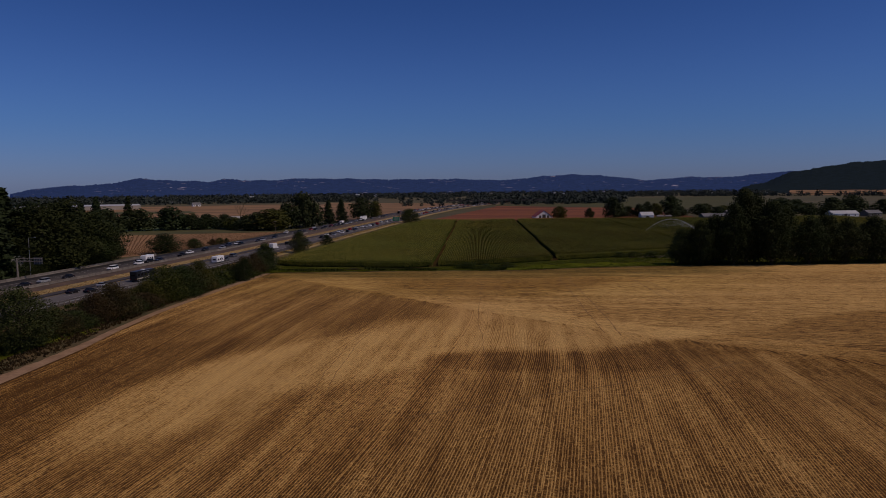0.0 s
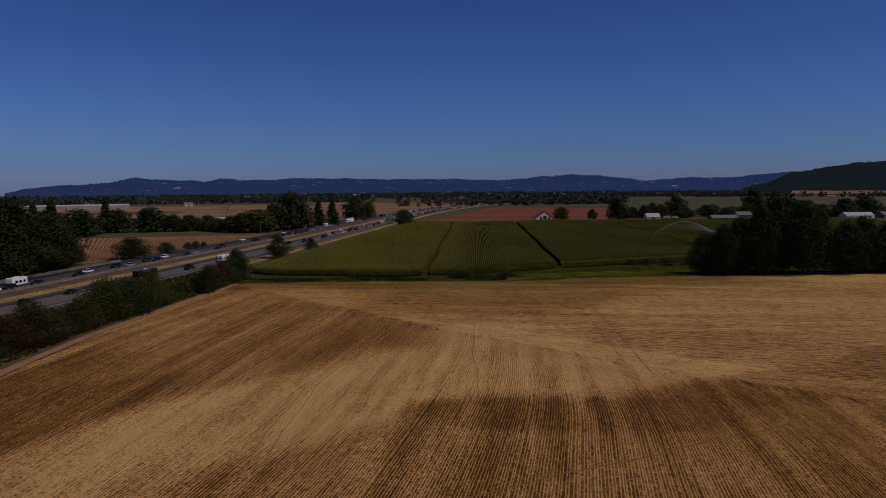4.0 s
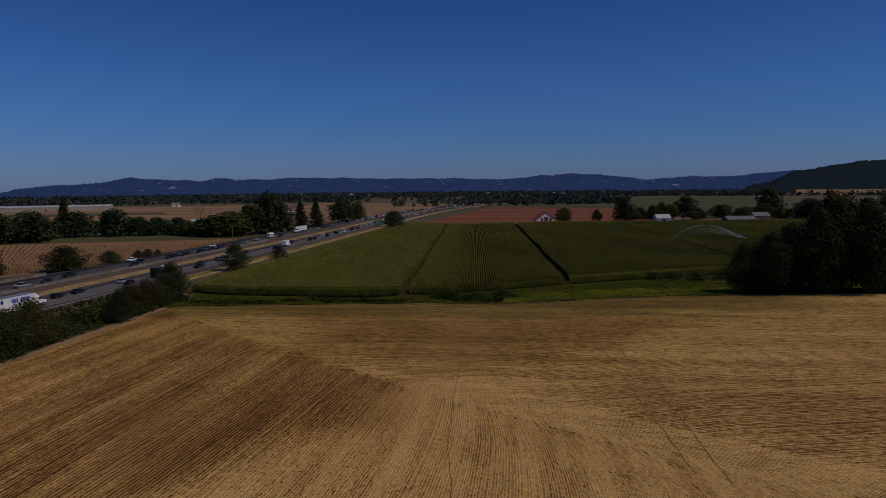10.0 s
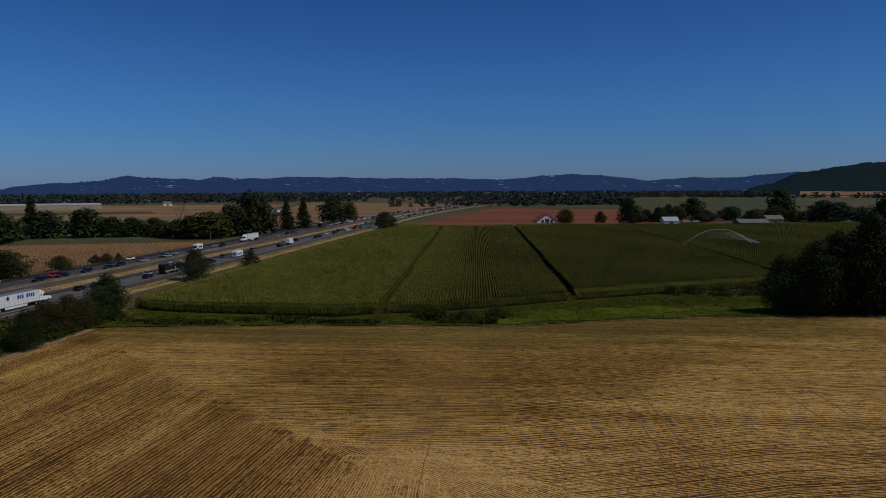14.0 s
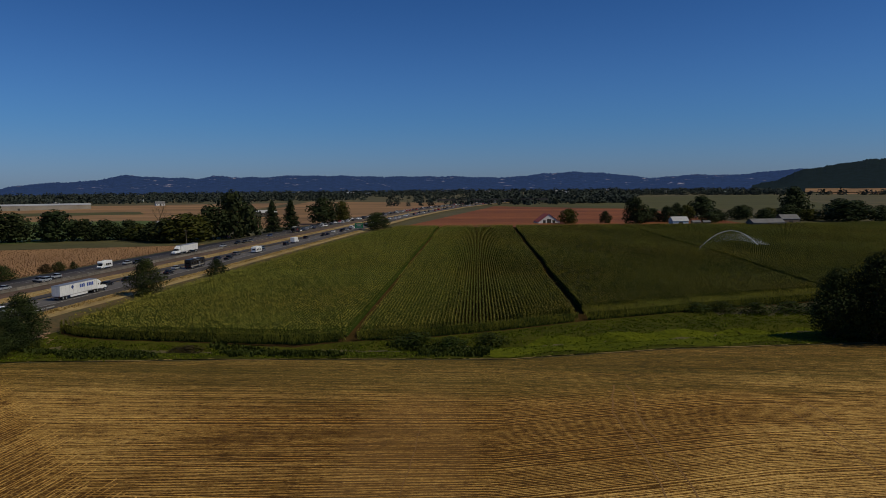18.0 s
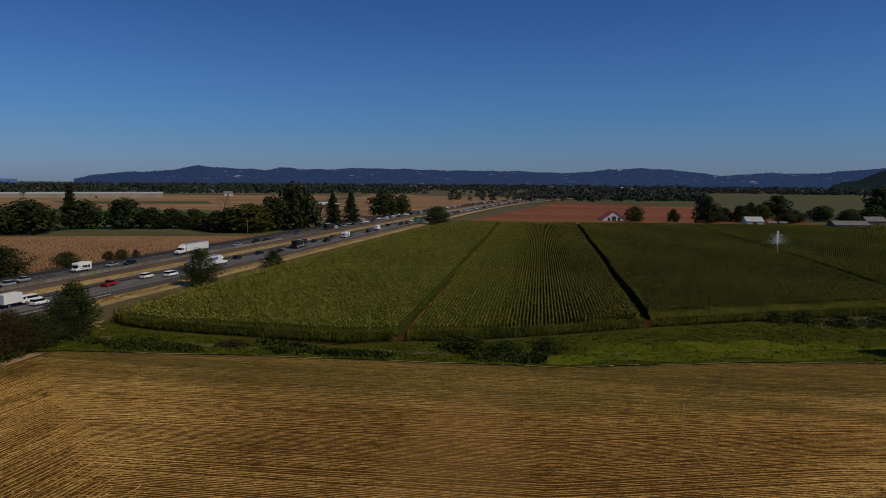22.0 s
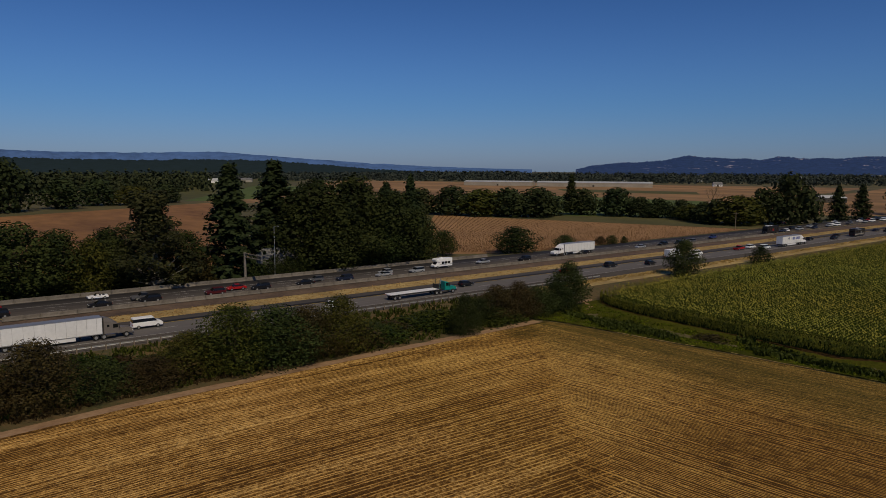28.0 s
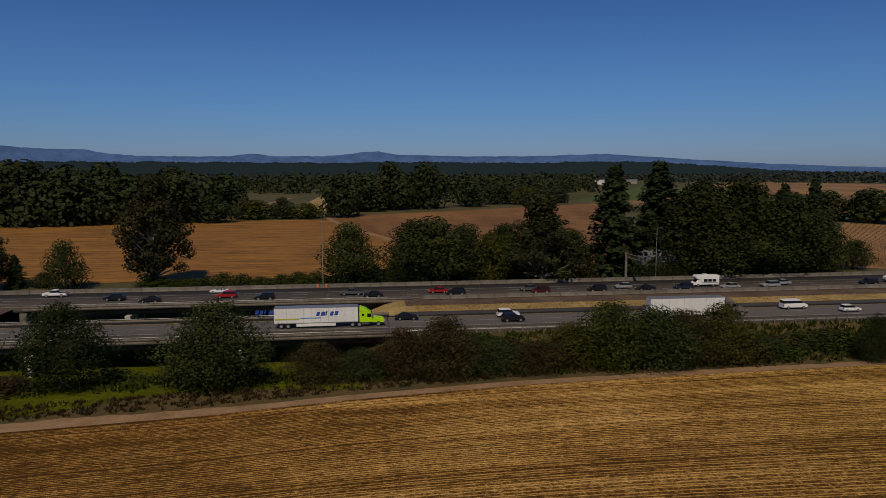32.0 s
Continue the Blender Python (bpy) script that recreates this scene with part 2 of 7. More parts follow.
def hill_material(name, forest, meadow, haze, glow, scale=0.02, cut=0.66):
    """Far hills: a backdrop with kilometres of air haze painted in as uneven glow."""
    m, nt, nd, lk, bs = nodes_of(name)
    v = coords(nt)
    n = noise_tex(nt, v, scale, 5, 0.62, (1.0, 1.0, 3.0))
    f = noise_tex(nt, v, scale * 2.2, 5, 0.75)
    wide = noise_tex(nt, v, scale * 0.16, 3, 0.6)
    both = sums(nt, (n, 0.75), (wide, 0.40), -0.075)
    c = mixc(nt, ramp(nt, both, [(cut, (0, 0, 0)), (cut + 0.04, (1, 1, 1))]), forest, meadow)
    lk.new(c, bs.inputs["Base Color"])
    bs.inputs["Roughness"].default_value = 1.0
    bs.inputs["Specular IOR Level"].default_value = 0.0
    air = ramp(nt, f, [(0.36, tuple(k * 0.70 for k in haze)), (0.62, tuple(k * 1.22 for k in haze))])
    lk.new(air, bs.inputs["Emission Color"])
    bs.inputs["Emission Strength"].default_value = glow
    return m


M_GROUND = two_tone("meadow_soil", (0.042, 0.045, 0.014), (0.125, 0.095, 0.036), 0.012, 0.6, 0.95, 0.5, 0.2)
M_STUBBLE = stubble_material("stubble_soil", False)
M_STRAW = stubble_material("straw_stubble", True)
M_GRASS = two_tone("green_grass", (0.022, 0.027, 0.004), (0.074, 0.075, 0.010), 0.08, 1.6, 1.0, 0.8, 0.30, spec=0.03)
M_DRYGRASS = two_tone("dry_grass", (0.19, 0.130, 0.050), (0.46, 0.325, 0.125), 0.10, 0.9, 0.95, 0.5, 0.15, sharp=0.12)
M_ORANGE = two_tone("rust_stubble", (0.080, 0.034, 0.007), (0.400, 0.182, 0.036), 0.30, 2.2, 0.95, 0.4, 0.15, stretch=(1.0, 0.12, 1.0), sharp=0.12)
M_REDFIELD = two_tone("red_brown_field", (0.088, 0.024, 0.006), (0.275, 0.086, 0.021), 0.014, 0.30, 0.95, 0.4, 0.2, stretch=(0.25, 1.2, 1.0), sharp=0.11)
M_BROWNFIELD = two_tone("brown_tilled_soil", (0.125, 0.056, 0.018), (0.275, 0.132, 0.045), 0.02, 0.12, 0.95, 0.4, 0.2, stretch=(0.5, 1.0, 1.0), sharp=0.12)
M_VINE = two_tone("pale_tilled_soil", (0.20, 0.105, 0.042), (0.335, 0.185, 0.078), 0.03, 0.9, 0.95, 0.4, 0.15)
M_TANFIELD = two_tone("tan_field", (0.125, 0.070, 0.027), (0.335, 0.185, 0.075), 0.006, 0.03, 0.95, 0.0, stretch=(0.35, 2.0, 1.0), sharp=0.12)
M_GREENFIELD = two_tone("green_field", (0.042, 0.043, 0.008), (0.088, 0.080, 0.016), 0.008, 0.04, 0.95, 0.0, stretch=(0.35, 2.0, 1.0))
M_FRESHGRASS = two_tone("fresh_grass", (0.036, 0.046, 0.004), (0.110, 0.122, 0.009), 0.12, 1.3, 1.0, 0.8, 0.30, spec=0.03, sharp=0.13)
M_ASPHALT = two_tone("worn_asphalt", (0.040, 0.034, 0.030), (0.078, 0.067, 0.059), 0.05, 1.2, 0.9, 0.15, 0.02, stretch=(1.0, 0.08, 1.0))
M_CONCRETE_ROAD = two_tone("pale_concrete_lane", (0.085, 0.076, 0.070), (0.135, 0.122, 0.112), 0.05, 1.2, 0.88, 0.1, 0.02, stretch=(1.0, 0.06, 1.0))
M_CONCRETE = two_tone("grey_concrete", (0.10, 0.090, 0.076), (0.20, 0.185, 0.16), 0.2, 2.5, 0.9, 0.2, 0.03)
M_PAINT = plain("road_paint", (0.40, 0.38, 0.34), 0.7)
M_YELLOW = plain("yellow_road_paint", (0.55, 0.36, 0.05), 0.7)
M_BARK = two_tone("bark", (0.05, 0.038, 0.028), (0.13, 0.10, 0.075), 0.8, 5.0, 0.95, 0.6, 0.05)
M_PALEBARK = two_tone("pale_bark", (0.20, 0.18, 0.15), (0.42, 0.39, 0.33), 0.8, 5.0, 0.9, 0.4, 0.04)
M_LEAF = leafy("broad_leaves", (0.012, 0.020, 0.006), (0.056, 0.074, 0.020), 0.02, 0.75, 0.15)
M_LEAF_DARK = leafy("dark_leaves", (0.010, 0.016, 0.005), (0.036, 0.049, 0.013), 0.015, 0.75, 0.15)
M_LEAF_LIGHT = leafy("yellow_green_leaves", (0.017, 0.024, 0.005), (0.095, 0.098, 0.018), 0.025)
M_LEAF_FAR = leafy("hedge_leaves", (0.014, 0.022, 0.009), (0.046, 0.062, 0.022), 0.02, 0.75, 0.15)
M_LEAF_RUST = leafy("rusty_leaves", (0.018, 0.015, 0.006), (0.078, 0.056, 0.022), 0.02)
M_LEAF_GREY = leafy("sparse_olive_leaves", (0.015, 0.017, 0.007), (0.062, 0.062, 0.024), 0.02)
M_NEEDLE = leafy("conifer_needles", (0.009, 0.015, 0.006), (0.034, 0.050, 0.018), 0.015, 0.7, 0.1)
# leaf and tassel tones set apart, painting sunlit row tops over shaded sides too
M_CORN = leafy("corn_leaves", (0.042, 0.054, 0.009), (0.178, 0.194, 0.030), 0.0, ripe=(1.16, 0.97, 0.9), lump=0.35)
M_TASSEL = leafy("corn_tassels", (0.124, 0.133, 0.024), (0.262, 0.260, 0.049), 0.0, ripe=(1.15, 0.92, 0.9), lump=0.35)
# dark green for the core sheets that stand for shade inside the corn
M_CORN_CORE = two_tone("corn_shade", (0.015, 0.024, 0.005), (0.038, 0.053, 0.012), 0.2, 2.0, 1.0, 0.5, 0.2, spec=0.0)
M_BRAMBLE = leafy("bramble_leaves", (0.014, 0.025, 0.005), (0.060, 0.080, 0.013), 0.02)
M_REED = leafy("ditch_weeds", (0.052, 0.070, 0.005), (0.140, 0.155, 0.011), 0.02, lump=0.3)
M_FARWOOD = leafy("far_wood_leaves", (0.014, 0.022, 0.010), (0.044, 0.056, 0.024), 0.02, 0.8, 0.0, lump=0.08)
# distance haze painted into the leaf colour: bluer and a little paler
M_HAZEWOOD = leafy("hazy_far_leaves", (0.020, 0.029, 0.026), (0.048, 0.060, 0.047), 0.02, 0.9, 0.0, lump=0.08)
M_WHITE = plain("white_paint", (0.72, 0.72, 0.70), 0.45)
M_GREYMETAL = plain("galvanised_steel", (0.42, 0.42, 0.41), 0.45, 0.7)
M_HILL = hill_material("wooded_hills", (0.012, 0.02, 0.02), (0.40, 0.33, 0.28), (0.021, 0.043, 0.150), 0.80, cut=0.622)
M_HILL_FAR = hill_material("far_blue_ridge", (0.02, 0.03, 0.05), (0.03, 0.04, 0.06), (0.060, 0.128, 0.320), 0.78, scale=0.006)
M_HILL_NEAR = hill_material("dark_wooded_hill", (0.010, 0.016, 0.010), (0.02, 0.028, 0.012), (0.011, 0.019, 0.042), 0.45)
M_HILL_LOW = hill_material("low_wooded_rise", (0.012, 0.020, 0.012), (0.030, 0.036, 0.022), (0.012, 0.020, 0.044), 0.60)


M_CORNSOIL = two_tone("weedy_corn_soil", (0.028, 0.020, 0.007), (0.085, 0.050, 0.018), 0.1, 1.5, 1.0, 0.4, 0.1, spec=0.0)
M_LIMEFIELD = two_tone("lime_crop", (0.045, 0.068, 0.010), (0.095, 0.125, 0.020), 0.02, 0.1, 0.95, 0.0)
M_GROUND2 = two_tone("rough_olive_grass", (0.040, 0.044, 0.012), (0.12, 0.100, 0.034), 0.03, 0.4, 0.95, 0.3, 0.2)
M_PALEDIRT = two_tone("pale_dirt", (0.20, 0.112, 0.056), (0.37, 0.235, 0.130), 0.25, 1.6, 0.95, 0.3, 0.05)
M_BANK = two_tone("bank_growth", (0.035, 0.045, 0.012), (0.15, 0.085, 0.035), 0.12, 1.2, 0.95, 0.6, 0.25)
M_STRAWBLADE = leafy("straw_blades", (0.24, 0.155, 0.055), (0.46, 0.33, 0.13), 0.01, lump=0.3)
M_TWIG = leafy("small_twigs", (0.12, 0.072, 0.034), (0.22, 0.14, 0.07), 0.01, lump=0.3)
M_WHEELTRACK = two_tone("pressed_soil", (0.140, 0.072, 0.021), (0.24, 0.132, 0.042), 0.3, 3.0, 0.95, 0.3, 0.05)
M_BARRIER = two_tone("weathered_barrier", (0.085, 0.072, 0.058), (0.20, 0.175, 0.145), 0.6, 3.0, 0.9, 0.2, 0.03, random=0.18)
M_MEDIANSOIL = two_tone("median_soil", (0.060, 0.040, 0.028), (0.150, 0.098, 0.064), 0.15, 1.5, 0.95, 0.3, 0.05, sharp=0.12)
M_PALECONCRETE = two_tone("pale_concrete", (0.34, 0.32, 0.28), (0.50, 0.47, 0.42), 0.3, 3.0, 0.9, 0.2, 0.03)
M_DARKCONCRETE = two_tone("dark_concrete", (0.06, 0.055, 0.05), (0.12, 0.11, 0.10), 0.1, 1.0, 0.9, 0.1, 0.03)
M_WOODPOST = two_tone("weathered_timber", (0.12, 0.09, 0.065), (0.26, 0.21, 0.16), 0.8, 6.0, 0.9, 0.3, 0.02)
M_RUSTSTEEL = two_tone("dull_steel", (0.15, 0.125, 0.10), (0.26, 0.235, 0.205), 0.5, 4.0, 0.65, 0.1, 0.01, metal=0.3)
M_SIGNBACK = plain("sign_back", (0.16, 0.165, 0.16), 0.5, 0.5)
M_SIGNGREEN = plain("sign_green", (0.01, 0.20, 0.085), 0.5)
M_ORANGEPAINT = plain("orange_plastic", (0.62, 0.13, 0.03), 0.5)
M_TYRE = two_tone("black_rubber", (0.012, 0.012, 0.012), (0.03, 0.03, 0.028), 2.0, 8.0, 0.85, 0.1, 0.01)
M_WHITEWALL = two_tone("white_boards", (0.58, 0.57, 0.54), (0.80, 0.79, 0.76), 0.3, 2.0, 0.7, 0.1, 0.02)
M_PALEWALL = two_tone("pale_boards", (0.28, 0.29, 0.29), (0.44, 0.45, 0.44), 0.3, 2.0, 0.7, 0.1, 0.02)
M_TANWALL = two_tone("cream_steel_wall", (0.24, 0.21, 0.165), (0.36, 0.32, 0.26), 0.05, 0.8, 0.6, 0.0)
M_BROWNWALL = two_tone("brown_boards", (0.12, 0.085, 0.06), (0.22, 0.16, 0.12), 0.3, 2.0, 0.8, 0.1, 0.02)
M_REDROOF = two_tone("rusty_red_roof", (0.24, 0.05, 0.035), (0.40, 0.10, 0.07), 0.3, 2.0, 0.7, 0.1, 0.02)
M_WHITEROOF = two_tone("white_metal_roof", (0.34, 0.34, 0.33), (0.50, 0.50, 0.48), 0.1, 1.0, 0.5, 0.0)
M_GREYROOF = two_tone("grey_shingle_roof", (0.10, 0.098, 0.095), (0.19, 0.185, 0.18), 0.3, 2.0, 0.8, 0.1, 0.02)
M_DARKDOOR = two_tone("dark_boards", (0.03, 0.028, 0.025), (0.08, 0.07, 0.06), 0.5, 3.0, 0.8, 0.1, 0.02)
M_BARKBROWN = two_tone("dry_brown_bark", (0.10, 0.065, 0.035), (0.22, 0.15, 0.085), 0.8, 5.0, 0.95, 0.4, 0.04)
M_GLASS = plain("dark_glass", (0.010, 0.011, 0.012), 0.12, 0.0, 0.3)
M_SPRAY = plain("water_drops", (0.80, 0.83, 0.85), 0.3)


# ---------------------------------------------------------------- mesh helpers
def np_mesh(name, verts, faces, mat, smooth=False):
    """A mesh from arrays of points and of equal-sided faces."""
    me = bpy.data.meshes.new(name)
    verts = np.asarray(verts, np.float32).reshape(-1, 3)
    faces = np.asarray(faces, np.int32)
    k = faces.shape[1]
    me.vertices.add(len(verts))
    me.vertices.foreach_set("co", verts.ravel())
    me.loops.add(faces.size)
    me.loops.foreach_set("vertex_index", faces.ravel())
    me.polygons.add(len(faces))
    me.polygons.foreach_set("loop_start", np.arange(0, faces.size, k, dtype=np.int32))
    me.update(calc_edges=True)
    me.validate()
    if smooth:
        me.polygons.foreach_set("use_smooth", np.ones(len(faces), bool))
    me.materials.append(mat)
    return me


def grid_mesh(name, xs, ys, zfun, mat, smooth=True):
    X, Y = np.meshgrid(np.asarray(xs, float), np.asarray(ys, float))
    Z = zfun(X, Y)
    n, m = X.shape
    i = np.arange(n * m).reshape(n, m)
    f = np.stack([i[:-1, :-1], i[:-1, 1:], i[1:, 1:], i[1:, :-1]], -1).reshape(-1, 4)
    return np_mesh(name, np.stack([X, Y, Z], -1), f, mat, smooth)


def sheet(name, us, vs, pfun, mat, smooth=True):
    """A sheet over parameters us and vs; pfun gives x, y, z arrays."""
    U, V = np.meshgrid(np.asarray(us, float), np.asarray(vs, float))
    X, Y, Z = pfun(U, V)
    n, m = U.shape
    i = np.arange(n * m).reshape(n, m)
    f = np.stack([i[:-1, :-1], i[:-1, 1:], i[1:, 1:], i[1:, :-1]], -1).reshape(-1, 4)
    return np_mesh(name, np.stack([X, Y, Z + 0 * U], -1), f, mat, smooth)


def bm_box(bm, x0, x1, y0, y1, z0, z1, bevel=0.0):
    r = bmesh.ops.create_cube(bm, size=1)["verts"]
    for v in r:
        v.co = Vector(((x0 + x1) / 2 + v.co.x * (x1 - x0), (y0 + y1) / 2 + v.co.y * (y1 - y0), (z0 + z1) / 2 + v.co.z * (z1 - z0)))
    if bevel:
        es = list({e for v in r for e in v.link_edges})
        bmesh.ops.bevel(bm, geom=es, offset=bevel, segments=1, affect="EDGES")
    return r


def bm_tube(bm, p, q, r0, r1, n=8, cap=True):
    p, q = Vector(p), Vector(q)
    d = q - p
    mt = Matrix.Translation((p + q) / 2) @ d.to_track_quat("Z", "Y").to_matrix().to_4x4()
    return bmesh.ops.create_cone(bm, cap_ends=cap, segments=n, radius1=r0, radius2=r1, depth=d.length, matrix=mt)["verts"]


def done(bm, name, mat, smooth=False):
    me = bpy.data.meshes.new(name)
    bmesh.ops.recalc_face_normals(bm, faces=bm.faces)
    bm.to_mesh(me)
    bm.free()
    if smooth:
        for p in me.polygons:
            p.use_smooth = True
    for m in (mat if isinstance(mat, (list, tuple)) else [mat]):
        me.materials.append(m)
    return me


def part(name, bm, mat, parent, label="", smooth=False):
    me = bm if isinstance(bm, bpy.types.Mesh) else done(bm, name, mat, smooth)
    ob = new(name, me)
    ob.parent = parent
    if label:
        tagged(ob, label)
    return ob


def setting(name, me, label, category):
    ob = new(name, me)
    return tagged(ob, label, category, kind="structure")


def thing(name, label, category, group="", kind=""):
    return tagged(new(name), label, category, group, kind)


# ---------------------------------------------------------------- the lie of the land
ROAD_Y = np.array([-400, 0, 95, 220, 350, 500, 700, 850, 1000, 1150, 1300, 1500, 1800], float)
ROAD_X = np.array([-124, -115.8, -113.6, -111.0, -109.6, -109.6, -108.8, -102.5, -89, -62, -25, 38, 150], float)


def near_edge(y):
    """x of the edge of the road that lies towards the corn."""
    return np.interp(y, ROAD_Y, ROAD_X)


def smooth01(t):
    t = np.clip(t, 0, 1)
    return t * t * (3 - 2 * t)


ROAD_Z = 1.2


def land(X, Y):
    """Height of the ground."""
    X, Y = np.asarray(X, float), np.asarray(Y, float)
    d = X - near_edge(Y)
    bank = smooth01((d + 56) / 6) * smooth01((9 - d) / 7) * 0.95
    far = smooth01((Y - 1500) / 200)
    z = bank * (1 - far)
    channel = smooth01((Y - 48) / 16) * smooth01((140 - Y) / 16) * smooth01((20 - d) / 9) * smooth01((d + 58) / 6)
    z = z * (1 - channel) - 4.2 * channel
    field = smooth01((d - 22) / 12) * smooth01((235 - Y) / 20) * smooth01((Y + 150) / 60) * smooth01((220 - X) / 60)
    z = z + field * (0.45 * np.sin(X * 0.045 + 0.8) * np.sin(Y * 0.031 + 0.3) + 0.25 * np.sin(X * 0.02 - Y * 0.017))
    ditch = smooth01(1 - np.abs(Y - ditch_y(X)) / 5.0) * smooth01((X + 92) / 6) * smooth01((130 - X) / 30)
    z = z - 0.9 * ditch
    return z


def ditch_y(X):
    return np.interp(X, [-95, -60, -20, 10, 40, 60, 130], [236, 238, 243, 252, 262, 268, 274])


def spread(marks):
    out = []
    for (a, b, step) in marks:
        out += list(np.arange(a, b, step))
    return np.array(out + [marks[-1][1]])


gx = spread([(-4800, -1200, 300), (-1200, -500, 50), (-500, -200, 15), (-200, -60, 3), (-60, 140, 8), (140, 400, 20), (400, 1200, 80), (1200, 4800, 300)])
gy = spread([(-4800, -1200, 300), (-1200, -200, 50), (-200, 20, 10), (20, 280, 4), (280, 700, 16), (700, 1500, 40), (1500, 4800, 300)])
setting("ground", grid_mesh("ground", gx, gy, land, M_GROUND), "flat valley ground of dry grass and soil", "ground")


def poly_field(name, corners, mat, label, category, lift=0.06, step=6.0):
    """A field laid on the ground: a quad of four corners, gridded so that it follows the land."""
    (ax, ay), (bx, by), (cx, cy), (dx, dy) = corners
    n = max(2, int(max(math.hypot(bx - ax, by - ay), math.hypot(cx - dx, cy - dy)) / step))
    k = max(2, int(max(math.hypot(dx - ax, dy - ay), math.hypot(cx - bx, cy - by)) / step))

    def p(U, V):
        X = (ax * (1 - U) + bx * U) * (1 - V) + (dx * (1 - U) + cx * U) * V
        Y = (ay * (1 - U) + by * U) * (1 - V) + (dy * (1 - U) + cy * U) * V
        return X, Y, land(X, Y) + lift
    return setting(name, sheet(name, np.linspace(0, 1, n + 1), np.linspace(0, 1, k + 1), p, mat), label, category)


# the harvested field under the flight
def field_edge_far(X):
    return np.interp(X, [-95, -86, -54, -4, 24, 60, 125, 240], [222, 226, 231, 236, 246, 254, 263, 275])


def field_edge_left(Y):
    return np.interp(Y, [-150, 60, 94, 112, 128, 150, 182, 230], [-70, -76, -78.2, -79.6, -82.6, -85.6, -87.2, -88])


def stub(U, V):
    Y0 = -150 + V * 410
    X = field_edge_left(np.minimum(Y0, 225)) + U * (240 - field_edge_left(np.minimum(Y0, 225)))
    Y = -150 + V * (field_edge_far(X) + 150)
    X = np.maximum(X, field_edge_left(Y))
    return X, Y, land(X, Y) + 0.05


setting("field_stubble", sheet("field_stubble", np.linspace(0, 1, 90), np.linspace(0, 1, 140), stub, M_STUBBLE), "harvested grain field of pale golden straw stubble", "field")

# fields beyond
poly_field("field_red", [(-92, 592), (150, 625), (128, 930), (-52, 1060)], M_REDFIELD, "red-brown harvested field with paler patches", "field", 0.08, 20)
poly_field("field_vine", [(-184, 262), (-163, 300), (-160, 452), (-330, 388)], M_VINE, "pale brown field set with rows of small bare stakes", "field", 0.08, 8)
poly_field("field_orange", [(-183, -120), (-183, 172), (-397, 119), (-392, -140)], M_ORANGE, "rust-coloured stubble field with faint lines", "field", 0.08, 8)
poly_field("field_upper", [(-188, 170.6), (-185, 215), (-540, 330), (-416, 115.4)], M_BROWNFIELD, "reddish brown tilled field", "field", 0.09, 12)
poly_field("field_green_far", [(70, 960), (330, 880), (560, 1850), (160, 1640)], M_GREENFIELD, "green crop field beyond the farm", "field", 0.24, 40)
poly_field("field_tan_west", [(-260, 500), (-560, 330), (-1300, 900), (-420, 1300)], M_TANFIELD, "wide tan dry field", "field", 0.08, 60)
poly_field("field_tan_north", [(-150, 620), (-240, 540), (-420, 1400), (-130, 1250)], M_TANFIELD, "wide tan dry field", "field", 0.12, 60)
poly_field("field_green_west", [(-560, 300), (-600, 250), (-1500, 600), (-1300, 800)], M_GREENFIELD, "low green crop field", "field", 0.1, 60)

# ---------------------------------------------------------------- the motorway
NEAR_W = 14.2       # carriageway towards the corn
MEDIAN = 16.2
FAR_W = 17.0
ry = spread([(-300, 0, 20), (0, 400, 8), (400, 1500, 25)])


def strip(name, off0, off1, z, mat, label, category, ys=ry, cols=3):
    def p(U, V):
        return near_edge(V) - off0 - (off1 - off0) * U, V, z + 0 * U
    return setting(name, sheet(name, np.linspace(0, 1, cols), ys, p, mat), label, category)


def slab(name, off0, off1, z0, z1, ys, mat):
    """A long bar beside the road: a closed box that follows its line."""
    ys = np.asarray(ys, float)
    a, b = near_edge(ys) - off0, near_edge(ys) - off1
    n = len(ys)
    v = np.concatenate([np.stack([x, ys, np.full(n, z)], -1) for x, z in ((a, z0), (a, z1), (b, z1), (b, z0))])
    f = []
    for i in range(n - 1):
        for s in range(4):
            s2 = (s + 1) % 4
            f.append((s * n + i, s * n + i + 1, s2 * n + i + 1, s2 * n + i))
    f += [(0, n, 2 * n, 3 * n), (n - 1, 4 * n - 1, 3 * n - 1, 2 * n - 1)]
    return np_mesh(name, v, f, mat)


setting("road_near", slab("road_near", 0, NEAR_W, ROAD_Z - 0.9, ROAD_Z, ry, M_ASPHALT), "northbound asphalt carriageway with worn pale lanes", "road")
FAR0 = NEAR_W + MEDIAN
setting("road_far", slab("road_far", FAR0, FAR0 + FAR_W, ROAD_Z - 0.9, ROAD_Z, ry, M_ASPHALT), "southbound asphalt carriageway full of slow traffic", "road")
strip("lane_pale", 4.7, 12.3, ROAD_Z + 0.012, M_CONCRETE_ROAD, "paler worn concrete lanes of the carriageway", "road")
for name, o0, o1, z, mat, words in (("median_shoulder", 0.1, 3.2, -0.02, M_ASPHALT, "dark asphalt shoulder beside the dry grass"), ("median", 3.2, 9.6, -0.12, M_DRYGRASS, "dry yellow grass strip between the carriageways"), ("median_soil", 9.6, MEDIAN - 0.1, -0.10, M_MEDIANSOIL, "bare brown soil along the far barrier")):
    for ys in (spread([(140, 400, 8), (400, 1500, 25)]), spread([(-300, 62, 10)])):
        strip(name, NEAR_W + o0, NEAR_W + o1, ROAD_Z + z, mat, words, "grass" if name == "median" else "road verge", ys)
